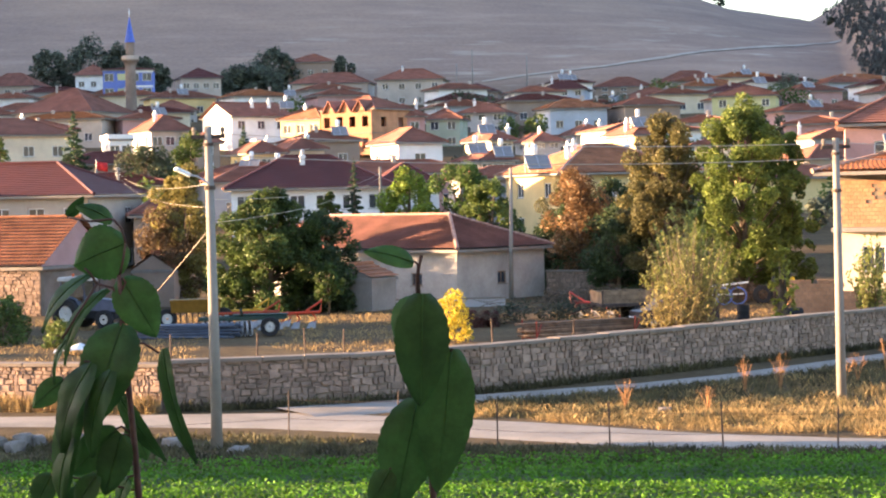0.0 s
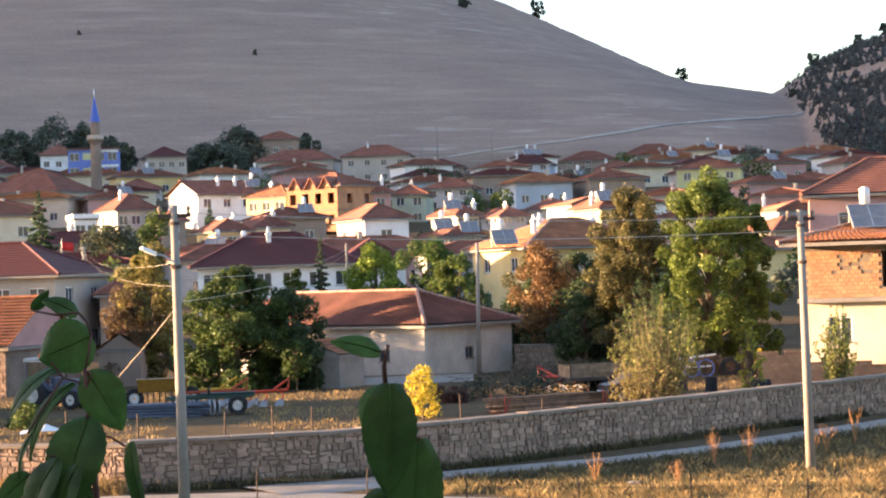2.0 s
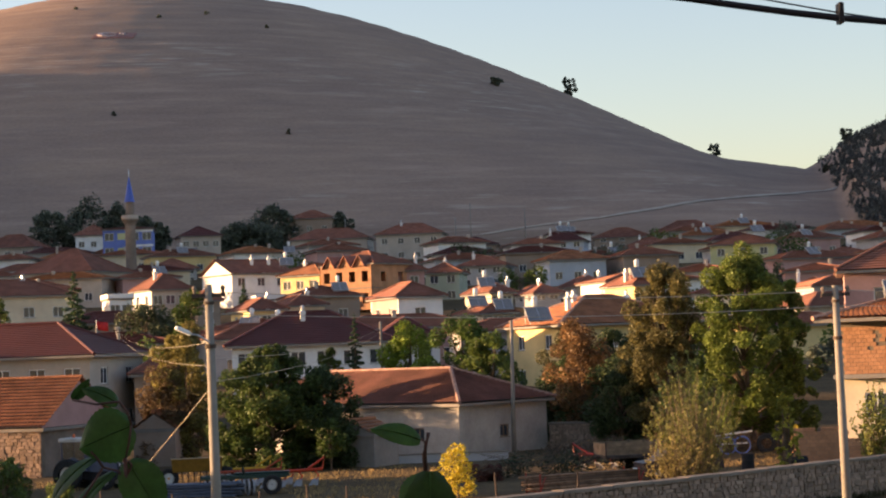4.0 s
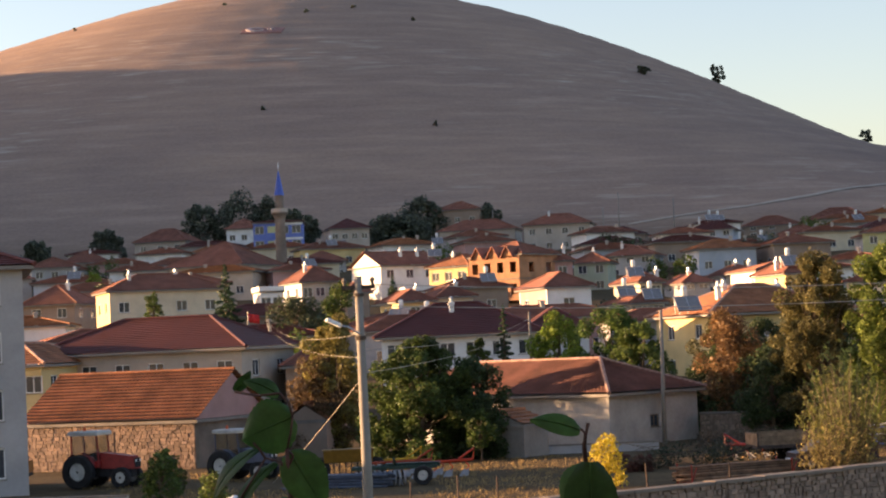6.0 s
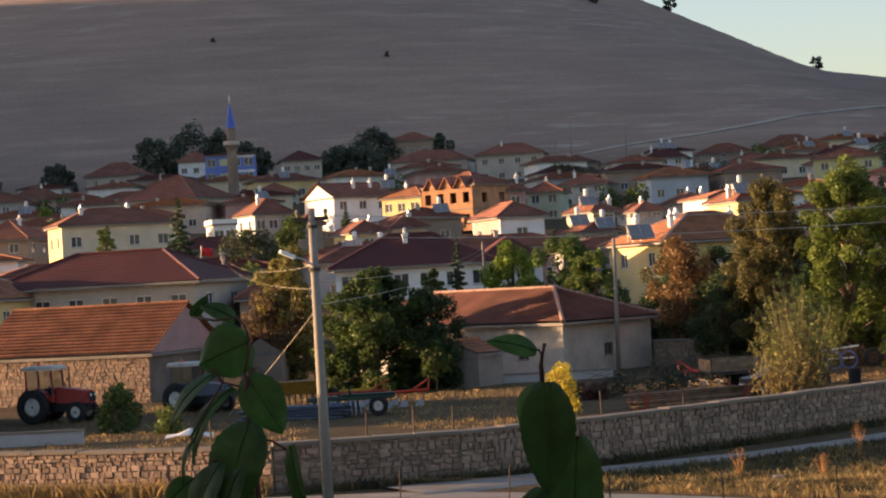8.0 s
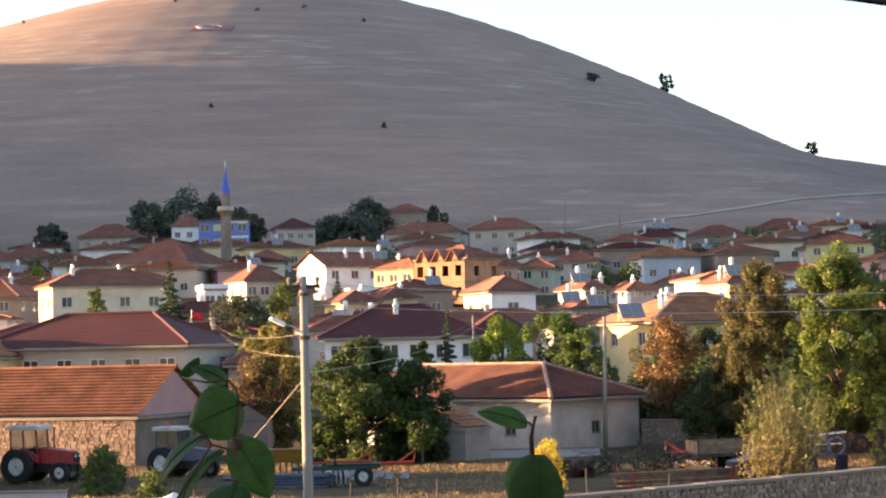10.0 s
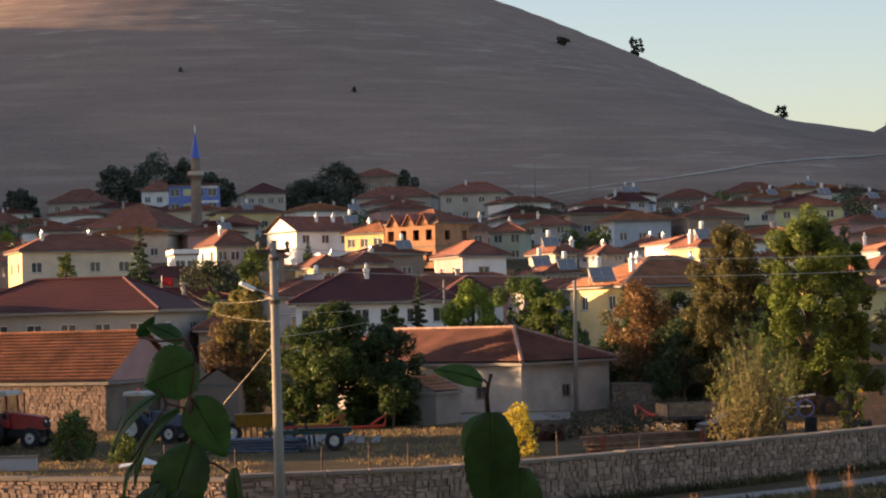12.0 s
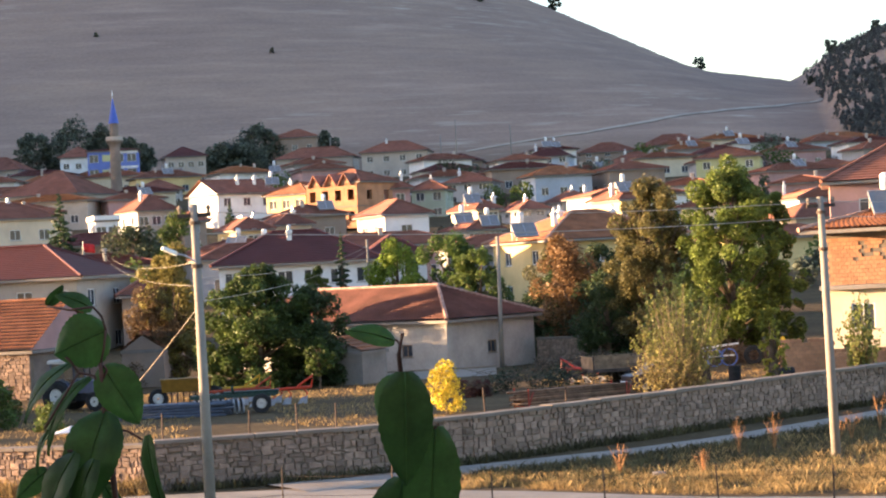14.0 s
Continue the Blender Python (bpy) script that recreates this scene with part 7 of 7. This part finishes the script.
def tractor(m, body, label, roof_col=(0.5, 0.48, 0.44)):
    """Faces local +x."""
    ob = thing("tractor", m, label, "tractor")
    bc = paint("tractor%d" % int(body[0] * 100), body)
    part("chassis", Shape().bbox(-1.1, 1.9, -.28, .28, .5, .95, .05), RUBBER, ob)
    h = part("hood", Shape().add([(.35, -.38, .9), (2.05, -.32, .85), (2.05, .32, .85), (.35, .38, .9), (.35, -.36, 1.62), (1.95, -.28, 1.42), (1.95, .28, 1.42), (.35, .36, 1.62)],
                                 [(3, 2, 1, 0), (4, 5, 6, 7), (0, 1, 5, 4), (1, 2, 6, 5), (2, 3, 7, 6), (3, 0, 4, 7)]), bc, ob)
    part("grille", Shape().box(2.05, 2.08, -.26, .26, .92, 1.34), RUBBER, h)
    for y in (-.2, .2):
        part("headlight", Shape().disc((2.085, y, 1.22), (1, 0, 0), .0, .07, .03, 10), PVC, h)
    cab = part("cab", Shape().tube([(-.95, -.62, 1.1), (-1.0, -.58, 2.45)], .045, 6).tube([(-.95, .62, 1.1), (-1.0, .58, 2.45)], .045, 6).tube([(.38, -.55, 1.1), (.25, -.52, 2.45)], .045, 6)
               .tube([(.38, .55, 1.1), (.25, .52, 2.45)], .045, 6).bbox(-.98, .4, -.62, .62, .95, 1.25, .04), bc, ob)
    part("cab_roof", Shape().bbox(-1.15, .45, -.7, .7, 2.42, 2.62, .07), paint("cabroof", roof_col), cab)
    for q in (Shape().box(-.92, .33, -.60, -.585, 1.27, 2.4), Shape().box(-.92, .33, .585, .60, 1.27, 2.4), Shape().box(.31, .325, -.52, .52, 1.3, 2.4), Shape().box(-.985, -.97, -.55, .55, 1.3, 2.4)):
        part("cab_window", q, CAB_GLASS, cab)
    part("beacon", Shape().tube([(-.6, 0, 2.6), (-.6, 0, 2.74), (-.6, 0, 2.8)], [.07, .07, .03], 8), paint("beacon", (0.7, .12, .03)), cab)
    part("exhaust", Shape().tube([(.75, .3, 1.5), (.75, .3, 2.5)], .04, 8), RUST, ob)
    for y in (-.62, .62):
        wh = thing_part("rear_wheel", ob)
        wheel(wh, -.55, y + (.18 if y > 0 else -.18), .78, .78, .42)
        part("mudguard", Shape().add([(-.55 + .86 * math.cos(a), y + dy, .78 + .86 * math.sin(a)) for a in (.35, .9, 1.45, 2.0, 2.5) for dy in (-.22, .26)],
                                     [(2 * i, 2 * i + 1, 2 * i + 3, 2 * i + 2) for i in range(4)]), bc, ob)
        wf = thing_part("front_wheel", ob)
        wheel(wf, 1.5, y, .48, .48, .28)
    return ob


def thing_part(name, parent):
    """A hub that carries the pieces of a wheel."""
    z = .78 if name == "rear_wheel" else .48
    x = -.55 if name == "rear_wheel" else 1.5
    return part(name, Shape().tube([(x, -.75, z), (x, .75, z)], .05, 8), RUST, parent)


tractor(pose(-25.2, 99.8, 0, 0, 0, -14) @ Matrix.Scale(1.1, 4), (0.27, 0.022, 0.02), "red farm tractor with a white-roofed glazed cab")
tractor(pose(-18.3, 101.5, 0, 0, 0, -20), (0.06, 0.075, 0.12), "dark blue farm tractor parked by the barn")


def trailer(m, label, side, w=4.2, d=2.0, load=True):
    ob = thing("farm_trailer", m, label, "trailer")
    part("bed", Shape().bbox(-w / 2, w / 2, -d / 2, d / 2, .75, .9, .02), RUST, ob)
    for y in (-d / 2, d / 2 - .05):
        for k in range(3):
            part("side_board", Shape().box(-w / 2, w / 2, y, y + .05, .92 + k * .2, 1.1 + k * .2), side, ob)
    for x in (-w / 2, 0, w / 2 - .06):
        part("stake", Shape().box(x, x + .06, -d / 2 - .06, -d / 2, .8, 1.55), RUST, ob)
    for x in (-w / 2, w / 2 - .05):
        part("end_board", Shape().box(x, x + .05, -d / 2 + .06, d / 2 - .06, .92, 1.5), side, ob)
    part("drawbar", Shape().tube([(-w / 2, 0, .8), (-w / 2 - 1.3, 0, .45)], .05, 6), RUST, ob)
    for x in (-.5, .5):
        ax = part("axle", Shape().tube([(x, -d / 2, .42), (x, d / 2, .42)], .05, 6).box(x - .06, x + .06, -d / 2 + .2, d / 2 - .2, .45, .76), RUST, ob)
        for y in (-d / 2 + .05, d / 2 - .05):
            wheel(ax, x, y, .42, .42, .22)
    return ob


trailer(pose(-30.3, 99.3, 0, 0, 0, 4), "small orange-sided farm trailer", paint("trailer_orange", (0.42, 0.15, 0.03)), 3.4)
trailer(pose(9.9, 98.6, 0, 0, 0, 12), "old grey wooden farm trailer loaded with brush", WOOD, 5.0)


def disc_harrow(m, label):
    ob = thing("disc_harrow", m, label, "disc harrow")
    g = paint("implement_green", (0.018, 0.045, 0.036))
    part("frame", Shape().bbox(-2.0, 2.0, -.08, .08, .75, .92, .02).bbox(-2.0, 2.0, .8, .95, .75, .92, .02).box(-1.9, -1.75, .08, .8, .77, .9).box(1.75, 1.9, .08, .8, .77, .9).box(-.1, .1, .08, .8, .77, .9)
         .tube([(0, .5, .9), (0, -.9, 1.3)], .06, 6), g, ob)
    ax = part("axle", Shape().tube([(-1.9, 0, .36), (.6, 0, .36)], .04, 6).box(-1.7, -1.62, -.04, .04, .36, .78).box(.3, .38, -.04, .04, .36, .78), RUST, ob)
    for k in range(11):
        part("disc", Shape().disc((-1.8 + k * .22, 0, .36), (1, .25, 0), .03, .36, .02, 18), paint("disc_steel", (0.30, .31, .33), .35), ax)
    bx = part("seed_box", Shape().bbox(-.4, 2.1, .1, .7, .80, .98, .05), g, ob)
    part("lid", Shape().bbox(-.44, 2.14, .06, .74, .98, 1.02, .02), g, bx)
    wheel(ob, 1.3, -.35, .45, .45, .22)
    wheel(ob, 1.3, .75, .45, .45, .22)
    return ob


disc_harrow(pose(-9.4, 92.6, 0, 0, 0, 4), "dark green disc harrow with a seed box")


def plough(m, col, label, n=4):
    ob = thing("plough", m, label, "plough")
    c = paint("plough%d" % int(col[0] * 100 + col[1] * 1000), col)
    part("beam", Shape().tube([(-1.6, 0, .75), (1.4, .3, .8)], .08, 6).tube([(1.4, .3, .8), (1.5, .3, 1.35), (.7, .2, .85)], .06, 6), c, ob)
    for k in range(n):
        x = -1.4 + k * .8
        part("tine", Shape().tube([(x, k * .09, .78), (x + .2, k * .09, .5), (x - .05, k * .09, .08)], [.05, .045, .035], 6), c, ob)
        part("share", Shape().add([(x - .3, k * .09, .02), (x + .15, k * .09 - .12, .03), (x + .2, k * .09, .4), (x - .1, k * .09 + .05, .32)], [(0, 1, 2, 3)]).box(x - .1, x + .1, k * .09 - .02, k * .09 + .02, .05, .2), paint("disc_steel", (0, 0, 0)), ob)
    return ob


plough(pose(-7.4, 97.0, 0, 0, 0, 10), (0.55, 0.06, 0.02), "red mounted plough standing on its shares")
plough(pose(-9.6, 98.5, 0, 0, 0, 0), (0.34, 0.06, 0.025), "orange-red cultivator frame in the yard", 5)
plough(pose(-10.3, 100.4, 0, 0, 0, 5), (0.55, 0.30, 0.02), "yellow cultivator standing in the yard", 5)
plough(pose(7.9, 101.5, 0, 0, 0, 160), (0.20, 0.03, 0.03), "dark red old plough beside the trailer", 4)


def bale_wagon(m):
    ob = thing("seed_drill", m, "yellow seed drill with a long hopper", "seed drill")
    c = paint("drill_yellow", (0.22, 0.115, 0.02))
    hp = part("hopper", Shape().add([(-1.2, -.2, .8), (1.2, -.2, .8), (1.2, .2, .8), (-1.2, .2, .8), (-1.25, -.4, 1.4), (1.25, -.4, 1.4), (1.25, .4, 1.4), (-1.25, .4, 1.4)],
                                    [(3, 2, 1, 0), (4, 5, 6, 7), (0, 1, 5, 4), (1, 2, 6, 5), (2, 3, 7, 6), (3, 0, 4, 7)]), c, ob)
    part("lid", Shape().bbox(-1.28, 1.28, -.43, .43, 1.4, 1.46, .02), c, hp)
    for k in range(8):
        part("tube", Shape().tube([(-1.05 + k * .3, 0, .82), (-1.05 + k * .3, .15, .1)], .03, 5), RUBBER, ob)
    for x in (-1.4, 1.4):
        wheel(ob, x, 0, .5, .5, .16)
    return ob


bale_wagon(pose(-12.4, 99.5, 0, 0, 0, 8))


def rod_stack(m, n, length, r, material, label, name, category, rows=4, jitter=.05, seed=1):
    """A loose stack of long pipes or poles."""
    ob = thing(name, m, label, category)
    rng = random.Random(seed)
    k = 0
    for row in range(rows):
        for j in range(n - row):
            x0 = rng.uniform(-.4, .4)
            y = (j - (n - row) / 2) * r * 2.15
            a = rng.uniform(-jitter, jitter)
            b = rng.uniform(-jitter, jitter)
            z = r + row * r * 1.8
            part(name.split("_")[0], Shape().tube([(x0 - length / 2, y - a * length / 2, z), (x0, y, z + .01), (x0 + length / 2, y + a * length / 2, z + b * .5)], r, 7), material, ob, smooth=True, fix=False)
            k += 1
    return ob


PIPE = mat("grey_pipe", (0.06, 0.075, 0.105), 0.5, 0.12, 3.0, 20.0, 0.1, 0.002, obj_rand=0.3)
POLE = mat("peeled_pole", (0.23, 0.14, 0.085), 0.8, 0.2, 3.0, 25.0, 0.3, 0.003, obj_rand=0.35)
rod_stack(pose(-12.0, 92.5, 0, 0, 0, -6), 9, 4.6, .07, PIPE, "heap of grey-blue irrigation pipes", "pipe_stack", "pipes", 5, .06, 3)
rod_stack(pose(5.9, 87.6, 0.15, 0, 0, 27), 8, 5.6, .055, POLE, "stack of long peeled timber poles", "pole_stack", "timber poles", 6, .02, 4)
rk = thing("pole_rack", pose(5.9, 87.6, 0, 0, 0, 27), "red iron rack holding timber poles", "rack")
for x in (-2.5, 2.5):
    part("rack_frame", Shape().tube([(x, -.62, 0), (x, -.62, .85)], .035, 6).tube([(x, .62, 0), (x, .62, .85)], .035, 6).tube([(x, -.62, .09), (x, .62, .09)], .035, 6)
         .tube([(x, -.62, .1), (x + .25, -.62, .7)], .03, 6), paint("rack_red", (0.34, 0.05, 0.03)), rk)


def brush_heap(x, y, w, d, h, seed, label, col, key):
    rng = np.random.default_rng(seed)
    ob = thing("brush_heap", pose(x, y, land(x, y)), label, "brush heap")
    s = Shape()
    for _ in range(70):
        a = rng.uniform(0, 3.14)
        c = Vector((rng.uniform(-w / 2, w / 2), rng.uniform(-d / 2, d / 2), rng.uniform(.05, h * .7)))
        v = Vector((math.cos(a), math.sin(a), rng.uniform(-.2, .35))) * rng.uniform(.4, 1.1)
        s.tube([c - v, c + Vector((0, 0, .06)), c + v], [.016, .013, .005], 4)
    tagged(part("brushwood", s, BARK, ob, fix=False), kind="stuff")
    bl = [((rng.uniform(-w / 2, w / 2) * .9, rng.uniform(-d / 2, d / 2) * .9, h * rng.uniform(.15, .6)), (w * .11, d * .2, h * .32)) for _ in range(18)]
    part("leaves", leaf_cloud(rng, bl, 2200, .07), leafmat(key, col), ob, fix=False)


brush_heap(4.9, 98.0, 6.2, 2.8, 1.6, 1, "heap of cut grey-green branches", (0.06, 0.08, 0.05), "cut_brush")
brush_heap(9.9, 98.8, 4.6, 1.8, 2.0, 2, "load of dark brushwood on the trailer", (0.06, 0.055, 0.04), "dry_brush")
brush_heap(9.0, 113.0, 7.0, 3.0, 1.3, 3, "heap of grey brushwood before the back wall", (0.12, 0.10, 0.075), "grey_brush")
brush_heap(17.5, 113.0, 6.0, 2.0, 1.3, 4, "reddish dry bushes along the wall", (0.22, 0.13, 0.07), "red_brush")
brush_heap(1.8, 96.0, 1.6, 1.2, .9, 5, "small heap of reddish prunings", (0.12, 0.05, 0.04), "prunings")


def car_wreck(m):
    ob = thing("old_car", m, "dark old car body half hidden by a bush", "car")
    c = paint("car_dark", (0.05, 0.035, 0.04), .4)
    prof = [(-1.9, .35), (-1.95, .8), (-1.2, .92), (-.75, 1.32), (.55, 1.34), (1.05, .95), (1.9, .85), (1.95, .4)]
    vs = [(x, y, z) for y in (-.75, .75) for x, z in prof]
    n = len(prof)
    part("body", Shape().add(vs, [tuple(range(n - 1, -1, -1)), tuple(range(n, 2 * n))] + [(i, (i + 1) % n, n + (i + 1) % n, n + i) for i in range(n)]), c, ob)
    part("side_window", Shape().add([(-.7, -.757, .95), (.85, -.757, .95), (.5, -.757, 1.27), (-.6, -.757, 1.27), (-.7, -.765, .95), (.85, -.765, .95), (.5, -.765, 1.27), (-.6, -.765, 1.27)],
                                    [(4, 5, 6, 7), (0, 4, 7, 3), (1, 5, 4, 0), (2, 6, 5, 1), (3, 7, 6, 2)]), GLASS, ob)
    part("bumper", Shape().bbox(-2.02, -1.92, -.7, .7, .4, .55, .02), ZINC, ob)
    for x in (-1.25, 1.2):
        for y in (-.7, .7):
            wheel(ob, x, y, .3, .3, .18)


car_wreck(pose(10.7, 92.8, 0, 0, 0, 12))


def barrel(x, y, r, h, lean, label):
    ob = thing("drum", pose(x, y, r if lean else 0, 0, lean, 15), label, "drum")
    part("shell", Shape().tube([(0, 0, 0), (0, 0, h * .33), (0, 0, h * .34), (0, 0, h * .36), (0, 0, h * .66), (0, 0, h * .67), (0, 0, h * .69), (0, 0, h)], [r, r, r * 1.05, r, r, r * 1.05, r, r], 16), RUBBER, ob)
    part("rim", Shape().disc((0, 0, h), (0, 0, 1), r * .88, r * 1.04, .03, 16), RUST, ob)


barrel(14.3, 95.5, .30, .85, 0, "black steel drum standing in the yard")
barrel(16.2, 96.5, .28, 1.15, 90, "black steel drum lying on its side")


def tripod(x, y):
    ob = thing("tripod_stand", pose(x, y, 0), "yellow iron tripod stand with crossbars", "stand")
    c = paint("stand_yellow", (0.65, 0.48, 0.03))
    for a in (.5, 2.6, 4.7):
        part("leg", Shape().tube([(.75 * math.cos(a), .75 * math.sin(a), 0), (.06 * math.cos(a), .06 * math.sin(a), 1.45)], .05, 6), c, ob)
    part("post", Shape().tube([(0, 0, .25), (0, 0, 1.5)], .045, 6), c, ob)
    part("foot_ring", Shape().disc((0, 0, .3), (0, 0, 1), .48, .56, .05, 12), c, ob)


tripod(19.3, 110.5)
tagged(part("tyre", Shape().disc((0, 0, .55), (.25, 1, 0), .28, .55, .3, 24), RUBBER, m=pose(17.6, 110.2, 0)), "large black tractor tyre standing upright", "tyre")
cart = thing("hay_rake", pose(15.4, 110.0, 0, 0, 0, 5), "white and blue wheeled hay rake", "hay rake")
part("frame", Shape().tube([(-1.3, 0, 1.0), (1.4, 0, 1.25)], .06, 6).tube([(-1.3, .5, .55), (1.2, .3, .6)], .05, 6).tube([(-1.0, 0, 1.0), (-1.0, .5, .5)], .05, 6), PVC, cart)
for k in range(3):
    wh = part("rake_wheel", Shape().disc((-.8 + k * .8, -.1, .52), (.5, 1, 0), .42, .5, .04, 20), paint("rake_blue", (0.12, 0.18, 0.45)), cart)
    part("spokes", Shape().box(-.8 + k * .8 - .45, -.8 + k * .8 + .45, -.12, -.08, .50, .54).box(-.8 + k * .8 - .02, -.8 + k * .8 + .02, -.12, -.08, .1, .95), RUST, wh)


def brick_stub():
    """A low unrendered wall of hollow bricks with a rough top, higher at its near end."""
    ob = thing("brick_wall", pose(17.25, 100.2, 0, 0, 0, -7), "low rough wall of orange hollow bricks", "wall")
    me = Shape().bbox(0, .285, 0, .19, 0, .185, .008).mesh("brick", BRICK)
    rng = random.Random(3)
    for r in range(9):
        for c in range(34):
            high = 8 if c < 9 else 5 + int(1.6 * noise.noise((c * .3, 0, 0)) + .5)
            if r > high or (r == high and rng.random() < .35):
                continue
            b = new("brick", me)
            b.parent = ob
            b.matrix_basis = Matrix.Translation((c * .298 + (.14 if r % 2 else 0) + rng.uniform(-.006, .006), rng.uniform(-.01, .01), r * .195)) @ Matrix.Rotation(rng.uniform(-.015, .015), 4, "Z")
    part("mortar", Shape().box(.16, 34 * .298, .03, .165, -.05, .95).box(.16, 2.6, .03, .165, .95, 1.5), MORTAR, ob, fix=False)


brick_stub()


def garden_wall(x, y, w, h, yaw, label):
    ob = thing("garden_wall", pose(x, y, 0, 0, 0, yaw), label, "wall")
    part("body", Shape().box(0, w, 0, .25, -.1, h), plaster("grey", (0, 0, 0)), ob)
    part("cap", Shape().bbox(-.03, w + .03, -.05, .3, h, h + .08, .02), CONCRETE, ob)


garden_wall(-40, 85.2, 20.0, .55, -3, "low pale rendered wall in the farmyard")
garden_wall(-5.5, 113.6, 9.0, .45, 2, "low mossy kerb wall below the barn")
sh = part("tarpaulin", Shape().add([(x * .5, y * .35, .1 + .35 * math.exp(-((x - 2) ** 2 + (y - 1.5) ** 2) * .35) + .06 * math.sin(x * 3 + y)) for y in range(4) for x in range(5)],
                                   [(j * 5 + i, j * 5 + i + 1, j * 5 + i + 6, j * 5 + i + 5) for j in range(3) for i in range(4)]), PVC, m=pose(-16.3, 83.0, 0), fix=False)
sh.modifiers.new("thick", 'SOLIDIFY').thickness = .03
tagged(sh, "crumpled white plastic sheet on the ground", "tarpaulin")
